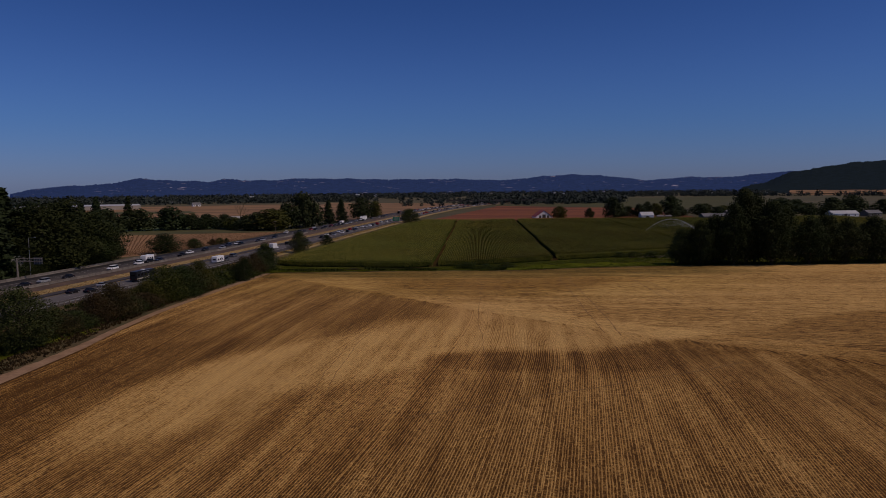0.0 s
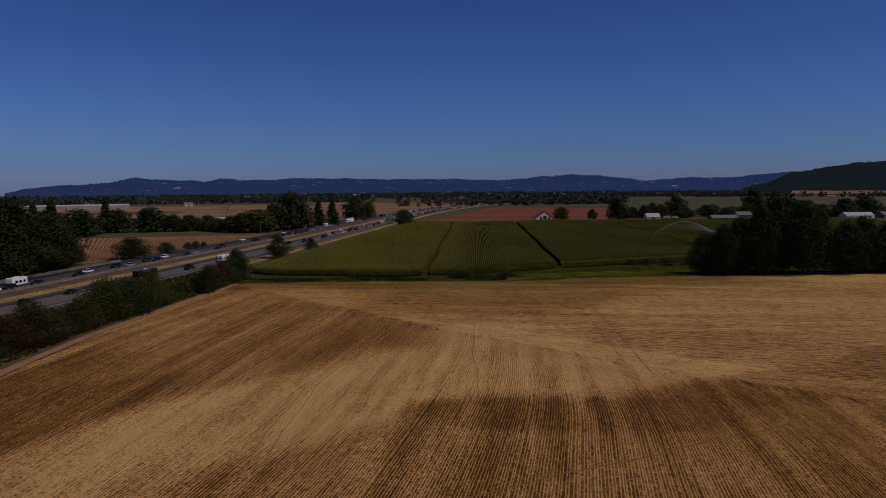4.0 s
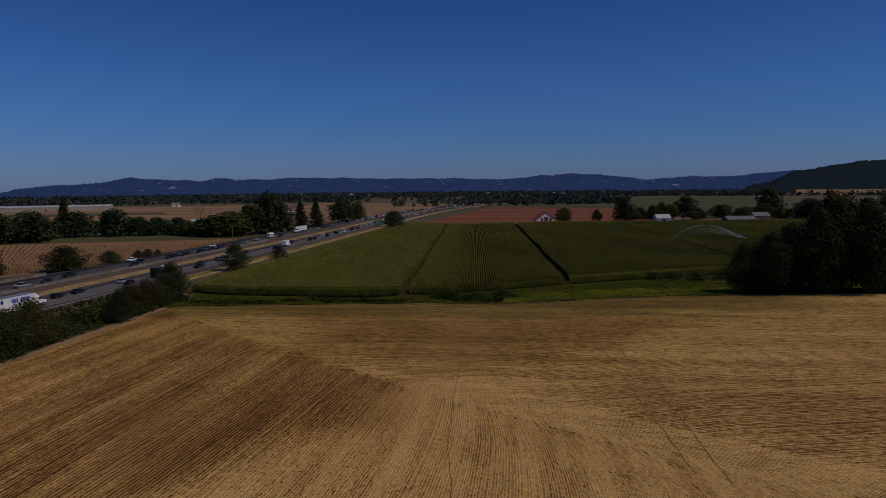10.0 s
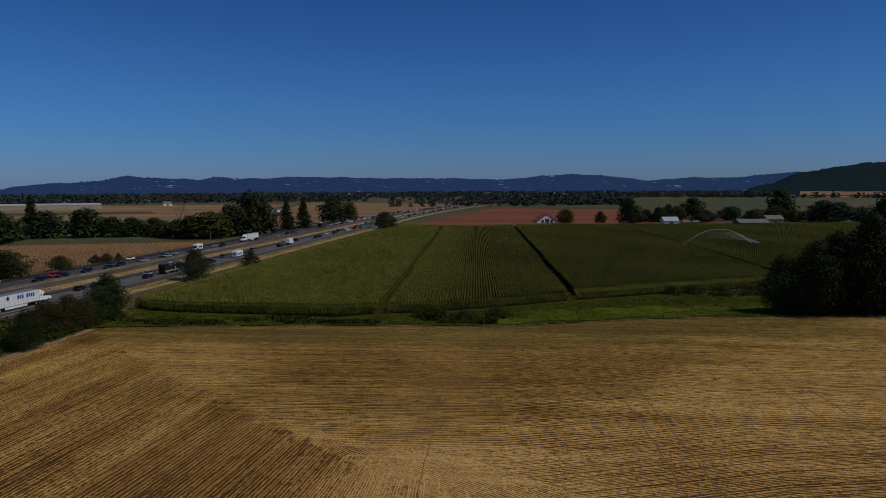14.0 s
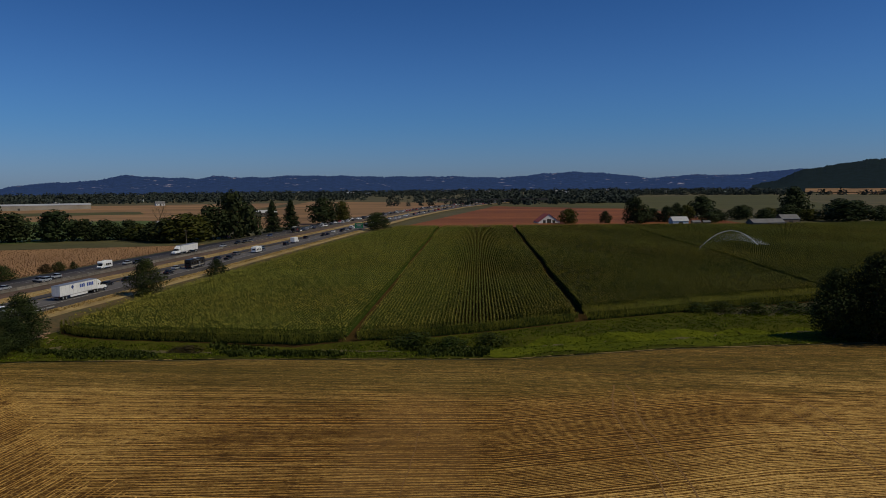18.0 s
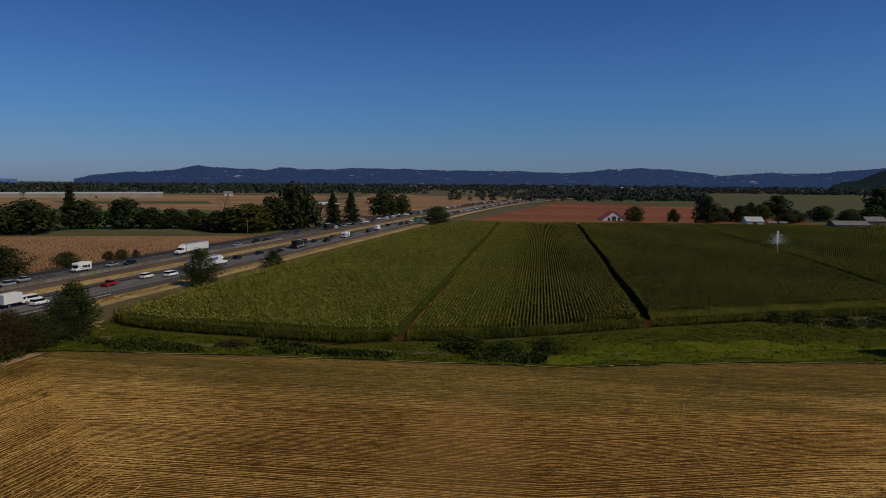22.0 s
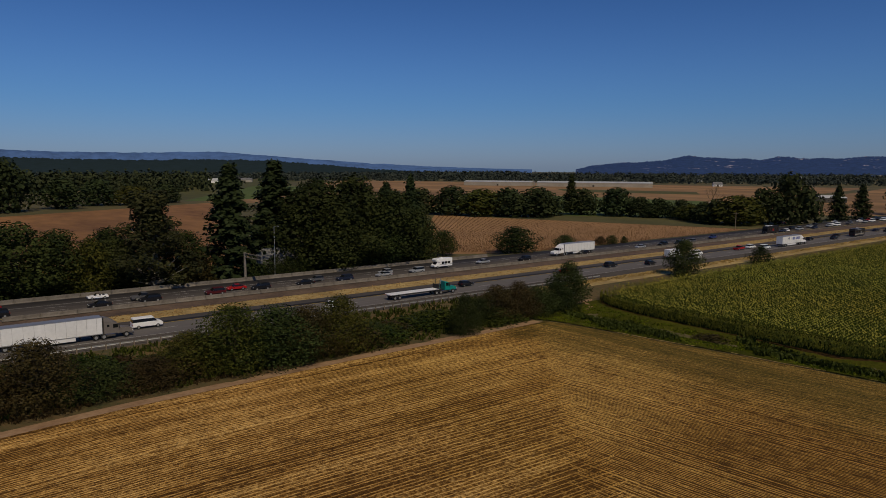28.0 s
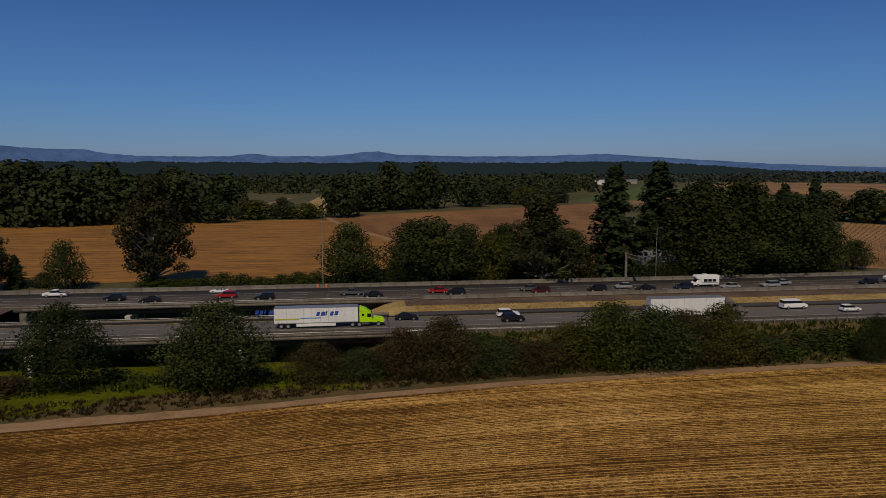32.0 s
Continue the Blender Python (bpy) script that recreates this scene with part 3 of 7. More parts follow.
strip("verge", -6.5, -0.05, ROAD_Z - 0.16, M_DRYGRASS, "dry straw-coloured grass verge beside the road", "grass", spread([(236, 400, 8), (400, 1300, 25)]))


def verge_slope(U, V):
    """The fall from the verge to the field."""
    X = near_edge(V) + 6.3 + 8.4 * U
    z = (ROAD_Z - 0.17) * (1 - U) + (land(X, V) + 0.05) * U
    return X, V, z + 0.05 * np.sin(V * 1.3) * np.sin(U * 9) * U * (1 - U)


setting("verge_weeds", sheet("verge_weeds", np.linspace(0, 1, 8), spread([(238, 400, 6), (400, 600, 20)]), verge_slope, M_BANK), "low green and brown weeds between the verge and the corn", "grass")

# ---------------------------------------------------------------- trees


def leaf_cloud(rng, centres, radii, count, size, flat=0.85, fill=0.35):
    """Many small leaf clumps on and in a group of lobes. Returns points and quads."""
    centres, radii = np.asarray(centres, float), np.asarray(radii, float)
    w = radii ** 2
    k = rng.choice(len(centres), count, p=w / w.sum())
    d = rng.normal(size=(count, 3))
    d /= np.linalg.norm(d, axis=1)[:, None]
    r = radii[k] * np.where(rng.random(count) < fill, rng.random(count) ** 0.5, 0.88 + 0.22 * rng.random(count))
    c = centres[k] + d * r[:, None] * np.array([1, 1, flat])
    nrm = d + rng.normal(size=(count, 3)) * 0.32 + np.array([0, 0, 0.15])
    nrm /= np.linalg.norm(nrm, axis=1)[:, None]
    t = np.cross(nrm, rng.normal(size=(count, 3)))
    t /= np.linalg.norm(t, axis=1)[:, None] + 1e-9
    b = np.cross(nrm, t)
    s = size * (0.6 + 0.8 * rng.random(count))[:, None]
    l = s * (0.55 + 0.6 * rng.random(count))[:, None]
    v = np.stack([c - t * s, c - b * l + nrm * s * 0.15, c + t * s, c + b * l + nrm * s * 0.15], 1).reshape(-1, 3)
    return v, np.arange(count * 4).reshape(-1, 4)


def broadleaf(name, seed, mat, label, wide=0.38, low=0.12, lobes=26, count=2600, leaf=0.026, bark=M_BARK, ragged=0.25, fill=0.4, taper=0.55, category="tree", kind="", open_crown=False):
    """A tree of height 1: trunk with limbs, and a crown of leaf clumps."""
    rng = np.random.default_rng(seed)
    cs, rs, bm = [], [], bmesh.new()
    bm_tube(bm, (0, 0, -0.02), (0.01, 0, low + 0.18), 0.022, 0.016, 7)
    bm_tube(bm, (0.01, 0, low + 0.16), (0.0, 0.01, 0.78), 0.016, 0.005, 6)
    for i in range(lobes):
        u = (i + 0.5) / lobes
        z = low + (1 - low) * (0.06 + 0.88 * u)
        prof = math.sin(math.pi * min(1, 0.12 + 0.88 * u) ** taper) if taper else 1
        prof = max(0.18, prof)
        a = i * 2.39996 + rng.random() * 0.7
        rad = wide * prof * (0.35 + 0.45 * rng.random())
        lr = wide * (0.34 + ragged * rng.random()) * (0.65 + 0.35 * prof)
        if open_crown:
            rad = wide * prof * (0.15 + 0.75 * rng.random())
            lr = wide * (0.17 + 0.13 * rng.random())
        p = (math.cos(a) * rad, math.sin(a) * rad, min(z, 1 - lr * 0.7))
        cs.append(p)
        rs.append(lr)
        if i % 3 == 0 or open_crown:
            zb = max(low * 0.8, z - 0.22)
            bm_tube(bm, (0.005, 0, zb), (p[0] * 0.85, p[1] * 0.85, p[2]), 0.009, 0.003, 5)
    base = thing(name, label, category, kind=kind)
    part("trunk", bm, bark, base)
    v, f = leaf_cloud(rng, cs, rs, count, leaf, fill=fill)
    v[:, 2] = np.maximum(v[:, 2], 0.015)
    part("crown", np_mesh(name + "_crown", v, f, mat), mat, base)
    return base


def conifer(name, seed, mat, label, wide=0.17, low=0.06, tiers=26, count=2600, leaf=0.021):
    """A conifer of height 1: a straight trunk and drooping tiers of needles."""
    rng = np.random.default_rng(seed)
    bm = bmesh.new()
    bm_tube(bm, (0, 0, -0.02), (0, 0, 0.97), 0.016, 0.002, 7)
    vs = []
    for i in range(tiers):
        u = i / (tiers - 1)
        z = low + (0.97 - low) * u
        R = wide * (1 - u) ** 0.82 * (0.75 + 0.45 * rng.random()) + 0.012
        z0 = z
        for j in range(9):
            z = z0 + rng.normal() * 0.010
            a = rng.random() * 6.283
            r1 = R * (0.7 + 0.4 * rng.random())
            n = max(3, int(count / tiers / 9))
            s = rng.random(n) ** 0.6
            pos = np.stack([np.cos(a) * s * r1, np.sin(a) * s * r1, z - 0.25 * s * r1 - 0.02 * rng.random(n)], -1)
            pos += rng.normal(size=(n, 3)) * 0.010
            vs.append(pos)
            if j < 2:
                bm_tube(bm, (0, 0, z), (math.cos(a) * r1 * 0.7, math.sin(a) * r1 * 0.7, z - 0.2 * r1), 0.004, 0.001, 4)
    c = np.concatenate(vs)
    n = len(c)
    out = c * np.array([1, 1, 0])
    out /= np.linalg.norm(out, axis=1)[:, None] + 1e-6
    nrm = out * 0.6 + np.array([0, 0, 0.7]) + rng.normal(size=(n, 3)) * 0.4
    nrm /= np.linalg.norm(nrm, axis=1)[:, None]
    t = np.cross(nrm, rng.normal(size=(n, 3)))
    t /= np.linalg.norm(t, axis=1)[:, None]
    b = np.cross(nrm, t)
    s = leaf * (0.6 + 0.7 * rng.random(n))[:, None]
    v = np.stack([c - t * s, c - b * s * 0.7, c + t * s, c + b * s * 0.7 - np.array([0, 0, 0.008])], 1).reshape(-1, 3)
    base = thing(name, label, "tree")
    part("trunk", bm, M_BARK, base)
    part("crown", np_mesh(name + "_crown", v, np.arange(n * 4).reshape(-1, 4), mat), mat, base)
    return base


class Kind:
    """A kind of tree or bush: the first call places the prototype itself, the others copy it."""

    def __init__(self, proto):
        self.proto, self.used = proto, False
        crown = [c for c in proto.children if c.name.startswith("crown")][0].data
        co = np.empty(len(crown.vertices) * 3, np.float32)
        crown.vertices.foreach_get("co", co)
        co = co.reshape(-1, 3)
        self.width = float(np.percentile(co[:, 0], 98) - np.percentile(co[:, 0], 2))
        self.top = float(np.percentile(co[:, 2], 99.5))

    def __call__(self, x, y, h, w, label="", group="", z=None):
        g = float(land(x, y)) if z is None else z
        k = w / self.width
        m = pose(x, y, g - 0.05, 0, 0, random.random() * 360) @ Matrix.Diagonal((k, k, h / self.top, 1))
        ob = copy_thing(self.proto, m) if self.used else self.proto
        ob.matrix_basis = m
        self.used = True
        if label:
            ob["label"] = label
        if group:
            ob["group"] = group
        return ob


OAK = [Kind(broadleaf("broadleaf_tree", 10 + i, m, "dense dark green broadleaf tree beside the road", wide=0.40, low=0.06, lobes=44, count=9500, leaf=0.0122, ragged=0.12, fill=0.25, taper=0.85)) for i, m in enumerate((M_LEAF, M_LEAF_DARK, M_LEAF))]
ROUND = [Kind(broadleaf("round_tree", 20 + i, m, "round full-leaved green tree", wide=0.42, low=0.08, lobes=30, count=6000, leaf=0.016, fill=0.25, taper=0.85)) for i, m in enumerate((M_LEAF, M_LEAF_DARK))]
COTTON = Kind(broadleaf("cottonwood_tree", 31, M_LEAF_GREY, "tall loose-crowned tree with a pale forked trunk", wide=0.30, low=0.10, lobes=80, count=15000, leaf=0.0098, fill=0.35, bark=M_PALEBARK, open_crown=True, taper=0.7))
ASPEN = Kind(broadleaf("pale_stemmed_tree", 32, M_LEAF_GREY, "tall thin-leaved tree with pale stems", wide=0.33, low=0.06, lobes=70, count=13000, leaf=0.0105, fill=0.35, bark=M_PALEBARK, open_crown=True))
CONE = [Kind(conifer("conifer_tree", 40 + i, M_NEEDLE, "tall dark pointed conifer", wide=0.19 + 0.03 * i, tiers=36, count=7000, leaf=0.0155)) for i in range(2)]
POPLAR = Kind(broadleaf("poplar_tree", 50, M_LEAF_DARK, "narrow upright dark tree", wide=0.14, low=0.04, lobes=34, count=4000, leaf=0.013))
FAR_TREE = [Kind(broadleaf("far_tree", 60 + i, m, "dark green tree in a field hedge", wide=0.46, low=0.03, lobes=24, count=1900, leaf=0.034, fill=0.3, taper=0.85)) for i, m in enumerate((M_LEAF_FAR, M_LEAF_LIGHT, M_LEAF_FAR))]
SHRUB = [Kind(broadleaf("roadside_shrub", 70 + i, m, lab, wide=0.55, low=0.0, lobes=36, count=4500, leaf=0.019, ragged=0.10, fill=0.3, taper=0.75, category="shrub")) for i, (m, lab) in enumerate((
    (M_LEAF, "dense green shrub beside the road"), (M_LEAF_LIGHT, "yellow-green leafy roadside shrub"), (M_LEAF_RUST, "brown and rust-tinged thin shrub"), (M_LEAF_DARK, "dark green shrub beside the road")))]
NEAR_SHRUB = [Kind(broadleaf("roadside_shrub", 170 + i, m, lab, wide=0.55, low=0.0, lobes=60, count=10500, leaf=0.0122, ragged=0.08, fill=0.3, taper=0.75, category="shrub")) for i, (m, lab) in enumerate((
    (M_LEAF, "dense green shrub beside the stubble"), (M_LEAF_LIGHT, "yellow-green leafy shrub beside the stubble"), (M_LEAF_RUST, "brown and rust-tinged thin shrub on the bank"), (M_LEAF_DARK, "dark green shrub on the bank")))]
NEAR_TREE = [Kind(broadleaf("broadleaf_tree", 180 + i, m, "full-crowned green tree below the bridge", wide=0.44, low=0.06, lobes=70, count=16000, leaf=0.0090, ragged=0.08, fill=0.3, taper=0.8)) for i, m in enumerate((M_LEAF_DARK, M_LEAF))]
BRAMBLE = [Kind(broadleaf("bramble_bush", 80 + i, m, "low bramble thicket on the bank", wide=0.8, low=0.0, lobes=26, count=1350, leaf=0.042, ragged=0.2, category="shrub")) for i, m in enumerate((M_BRAMBLE, M_BRAMBLE, M_LEAF_RUST))]

# trees on the far side of the motorway: position, height, width
COTTON(-177, 81, 27, 15.5)
SHRUB[0](-174, 61, 12, 9, "upright green tree beside the road")
SHRUB[3](-179, 54, 3.6, 6)
CONE[1](-178, 48, 8.2, 4.2, "small dark conifer beside the road")
COTTON(-176, 43, 16, 11, "loose-crowned tall tree beside the road")
OAK[0](-170, 129, 15.5, 14)
CONE[1](-169, 135, 5.3, 5.8, "small bushy dark green conifer")
SHRUB[3](-168, 141, 7.2, 8.6, "dark brownish bush among the roadside trees")
OAK[2](-169, 150, 16.6, 18)
OAK[1](-176, 145, 15.5, 14)
OAK[0](-172, 158, 14.5, 15)
OAK[1](-178, 170, 14, 14)
OAK[1](-172, 186, 13, 12)
SHRUB[1](-168, 164, 12.5, 11, "green tree with some yellowing leaves")
OAK[2](-171, 169, 12.5, 11)
ASPEN(-167, 177, 22.8, 16)
SHRUB[2](-168, 187, 8.5, 9, "brown thin-leaved roadside bush")
CONE[0](-170, 197, 29, 12)
CONE[0](-178.5, 213, 30, 13)
SHRUB[3](-164.5, 206.0, 5.6, 5.0, "dark leafy bush before the pale house")
SHRUB[3](-165, 210.5, 4.8, 6.0, "dark leafy bush before the pale house")
SHRUB[0](-165.5, 214.5, 5.2, 4.5, "dark leafy bush before the pale house")
SHRUB[0](-166, 201.5, 6.5, 6)
OAK[1](-168, 219, 24, 21)
OAK[1](-169, 232, 26, 24)
OAK[0](-164, 226, 18, 18)
OAK[1](-166, 244, 21, 20)
OAK[1](-179, 226, 25, 23)
OAK[1](-180, 241, 24, 22)
OAK[0](-163, 237, 14, 14)
CONE[0](-172, 246, 24, 7)
CONE[1](-171, 254, 26, 8)
CONE[0](-180, 250, 22, 7)
OAK[0](-170, 256, 17, 12)
OAK[2](-176, 261, 12, 9)
ROUND[0](-175, 270, 8.4, 8.5, "small spreading tree at the field corner")
ROUND[1](-164, 292, 9, 13.5, "low spreading dark tree beside the road")
SHRUB[0](-161, 314, 4.7, 8)
SHRUB[2](-161, 333, 3.2, 4)
SHRUB[0](-159, 337, 3.4, 4.5)
SHRUB[3](-158, 343, 2.8, 2.6)
# trees near the corn
OAK[0](-100.5, 291, 10.5, 8, "dense dark roadside tree at the corn's edge")
SHRUB[3](-100, 331, 6.2, 6.6, "dark round bush on the verge")
OAK[2](-96, 241, 9.2, 7.6, "green roadside tree with a grey-green crown")
NEAR_SHRUB[2](-93, 223, 7.2, 7.0, "thin brown bush beside the road")
NEAR_SHRUB[3](-89, 206, 7.2, 5, "dark upright bush at the field's edge")
ROUND[0](-98, 553, 12, 14, "round tree beside the road sign")
# hedge and copses beyond the pale field
for x, y, h, w, k in [(-356, 374, 15, 22, 2), (-340, 384, 16, 24, 0), (-324, 397, 17.5, 25, 0), (-307, 406, 16, 24, 1), (-294, 414, 17, 22, 0), (-280, 424, 17.5, 24, 0), (-288, 440, 15, 20, 2), (-279, 463, 16, 20, 0), (-260, 473, 17, 23, 0), (-246, 477, 12, 16, 2), (-236, 480, 11.5, 15, 0), (-225, 486, 11, 15, 0),
                      (-214, 478, 9, 14, 1), (-183, 471, 15, 24, 1), (-176, 484, 19, 18, 0), (-167, 494, 26.6, 20, 0), (-164, 505, 20, 15, 2), (-157, 629, 19.5, 21, 0), (-151, 661, 15.6, 13, 1), (-192, 466, 13, 18, 2), (-201, 470, 11, 15, 0)]:
    FAR_TREE[k](x, y, h, w, group="trees round the pale field")
POPLAR(-285, 460, 24.7, 8)
CONE[1](-161, 537, 19.2, 9)
CONE[1](-155, 553, 19.4, 9)
# beyond the orange field
for x, y, h, w, k in [(-384, -42, 33, 33, 0), (-383, -17, 31, 34, 2), (-385, 11, 26, 31, 0), (-385, 34, 27, 32, 2), (-385, 57, 15, 18, 0), (-411, 75, 10.8, 23, 1), (-408, 91, 12.4, 13, 0), (-410, 105, 9, 16, 1), (-416, 125, 25, 24, 0),
                      (-485, 158, 33, 29, 0), (-493, 185, 33, 29, 2), (-516, 220, 20, 26, 0), (-545, 248, 19, 27, 2)]:
    FAR_TREE[k](x, y, h, w, group="trees beyond the orange field")
for x, y, h, w, k in [(-390, -75, 32, 34, 0), (-395, -110, 30, 34, 2), (-440, -60, 34, 36, 0), (-450, -20, 33, 36, 2), (-455, 20, 30, 34, 0), (-460, 50, 26, 30, 0), (-540, 270, 14, 23, 1), (-470, 140, 24, 26, 0), (-560, 300, 15, 25, 0)]:
    FAR_TREE[k](x, y, h, w, group="trees beyond the orange field")
# the farm to the north
for x, y, h, w, k in [(26, 639, 11, 11.5, 1), (53, 648, 9, 8.3, 2), (72, 628, 19.4, 15, 0), (99, 658, 12, 11, 0), (118, 684, 12, 11, 1), (143, 740, 18, 22, 0), (178, 742, 10, 13, 0), (212, 724, 25, 23, 0), (225, 659, 15.4, 32, 0), (249, 660, 12, 16, 2),
                      (80, 650, 9, 14, 0), (90, 668, 10, 15, 2), (128, 650, 8, 14, 0), (138, 668, 9, 14, 2), (160, 690, 11, 17, 0), (172, 668, 9, 15, 2), (196, 690, 12, 18, 0), (205, 672, 9, 16, 1), (238, 700, 16, 22, 2), (258, 720, 14, 22, 0), (270, 668, 12, 20, 2), (296, 690, 15, 22, 0), (330, 700, 14, 24, 2), (186, 705, 9, 13, 1), (108, 668, 14, 10, 0), (280, 690, 16, 24, 0), (310, 720, 18, 26, 2)]:
    FAR_TREE[k](x, y, h, w, group="trees round the farm")
# the grove at the edge of the stubble
for x, y, h, w, k in [(55, 257, 13, 9, 0), (61, 255, 16, 10, 1), (67, 259, 18, 11, 1), (73, 256, 22, 11, 1), (78, 260, 26, 12, 1), (86, 257, 23, 13, 1), (92, 262, 21, 12, 0), (100, 260, 17, 12, 1), (107, 264, 18, 12, 1), (114, 264, 16, 12, 1),
                      (124, 266, 17, 13, 1), (136, 268, 17, 14, 1), (150, 270, 18, 14, 1), (83, 266, 25, 12, 1)]:
    OAK[k](x, y, h, w, "tall dark tree in a dense grove", "trees of the grove")

# shrubs between the road and the stubble
NEAR_TREE[0](-93, 91, 11.5, 10, "roadside tree with a dark full crown")
NEAR_TREE[1](-91, 111, 11.5, 12.5, "bright green roadside tree below the bridge")
rs = random.Random(5)
for y, h, w, k in [(124, 5.2, 8, 2), (130, 4.0, 7, 0), (136, 6.6, 8, 2), (142, 8.2, 10, 2), (148, 4.5, 9, 0), (155, 4.0, 8, 2), (161, 6.0, 9, 1), (167, 9.2, 12, 1), (173, 8.6, 11, 0), (178, 7.8, 10, 2), (183.5, 8.8, 9.5, 1), (190, 3.6, 8, 0), (214, 5.0, 6, 3), (219, 6.6, 8, 2), (229, 5.5, 8, 0), (235, 6, 8, 3)]:
    NEAR_SHRUB[k](-94 + rs.uniform(-1.5, 1.5), y, h, w, group="shrubs along the bank")
y = 60.0
while y < 236:
    off = rs.uniform(-104, -92)
    if not (196 < y < 204 and off > -95) and not (66 < y < 130 and off < -98):
        BRAMBLE[rs.choice((0, 0, 1, 2))](off, y, rs.uniform(1.6, 3.2), rs.uniform(5, 9), group="brambles along the bank")
    y += 2.4
# low growth beyond the far barrier
y = 80.0
while y < 262:
    BRAMBLE[rs.choice((0, 0, 1))](rs.uniform(-178, -170), y, rs.uniform(1.8, 3.6), rs.uniform(6, 9), group="low growth along the far barrier")
    y += 4.5

# ---------------------------------------------------------------- hills and far woods
HEART = (0.0, 130.0)
HILLS_MID = [(-40.5, -0.1), (-39.5, 0.12), (-37.7, 0.36), (-35.9, 0.48), (-33.9, 0.58), (-33.0, 0.78), (-31.9, 0.95), (-30.7, 0.87), (-27.9, 0.75), (-26.9, 0.60), (-25.6, 0.92), (-23.7, 0.79), (-21.5, 0.75), (-19.3, 0.93),
             (-16.6, 0.84), (-13.0, 0.79), (-10.2, 0.73), (-7.0, 0.77), (-4.2, 0.62), (-1.9, 0.65), (0.9, 0.87), (3.4, 1.04), (5.4, 0.89), (7.1, 0.70), (9.3, 0.46), (12.6, 0.66), (15.5, 0.63), (17.4, 0.78), (19.3, 0.97), (24.0, 1.1), (40.0, 0.9), (70.0, 0.8)]
HILLS_NEAR = [(16.6, -0.2), (18.2, 0.15), (20.0, 0.96), (22.2, 1.26), (24.2, 1.54), (26.0, 1.7), (32.0, 1.9), (45.0, 1.6), (60.0, 0.6), (70.0, -0.1)]
HILLS_LOW = [(-150.0, 0.5), (-118.0, 0.62), (-100.0, 0.56), (-92.0, 0.48), (-84.0, 0.55), (-76.0, 0.42), (-69.0, 0.52), (-64.0, 0.40), (-60.5, 0.10), (-57.0, -0.15), (-52.0, -0.5)]
HILLS_FAR = [(-150.0, 1.2), (-125.0, 1.6), (-114.5, 1.68), (-112.2, 1.51), (-109.3, 1.46), (-107.8, 1.18), (-105.2, 0.99), (-99.4, 1.00), (-97.3, 1.23), (-96.0, 1.01), (-92.5, 1.01), (-90.7, 1.10), (-88.8, 1.32), (-87.5, 1.41), (-86.1, 1.14),
             (-81.5, 0.99), (-75.9, 0.96), (-72.3, 1.03), (-69.2, 1.12), (-66.6, 0.92), (-64.4, 0.76), (-61.5, 0.57), (-57.9, 0.33), (-53.5, 0.10), (-49.0, -0.05), (-44.0, -0.15)]


def ridge(name, points, radius, depth, mat, label, rough=0.0, seed=1, steps=420):
    """A range of hills round the valley: azimuth and rise in degrees along the crest."""
    az = np.array([p[0] for p in points])
    el = np.array([p[1] for p in points])
    a = np.linspace(az[0], az[-1], steps)
    e = np.interp(a, az, el)
    rng = np.random.default_rng(seed)
    wob = rng.normal(size=steps)
    e = e + rough * (wob + 1.6 * np.sin(a * 1.9) * np.sin(a * 0.77 + 1)) * np.where(e > e.min() + 0.12, 1, 0.3)
    crest = np.maximum(28.7 + radius * np.tan(np.radians(e)), 2.0)
    even = np.convolve(np.pad(crest, 12, mode='edge'), np.ones(25) / 25, 'valid')
    rows = [(-1.0, -0.02), (-0.75, 0.25), (-0.5, 0.5), (-0.25, 0.78), (0.0, 1.0), (0.15, 0.6), (0.3, 0.0)]
    V = []
    for k, (u, hgt) in enumerate(rows):
        r = radius + depth * u
        top = crest if k == 4 else even
        V.append(np.stack([HEART[0] + r * np.sin(np.radians(a)), HEART[1] + r * np.cos(np.radians(a)), top * hgt], -1))
    V = np.array(V)
    i = np.arange(len(rows) * steps).reshape(len(rows), steps)
    f = np.stack([i[:-1, :-1], i[:-1, 1:], i[1:, 1:], i[1:, :-1]], -1).reshape(-1, 4)
    return setting(name, np_mesh(name, V, f, mat, False), label, "hills")


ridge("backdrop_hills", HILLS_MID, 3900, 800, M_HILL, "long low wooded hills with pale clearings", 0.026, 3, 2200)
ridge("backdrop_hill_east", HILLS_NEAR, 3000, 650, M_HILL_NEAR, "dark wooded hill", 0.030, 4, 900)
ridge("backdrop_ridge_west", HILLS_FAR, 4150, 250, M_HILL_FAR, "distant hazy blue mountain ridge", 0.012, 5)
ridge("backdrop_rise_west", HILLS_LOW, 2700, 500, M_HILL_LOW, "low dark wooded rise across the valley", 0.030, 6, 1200)


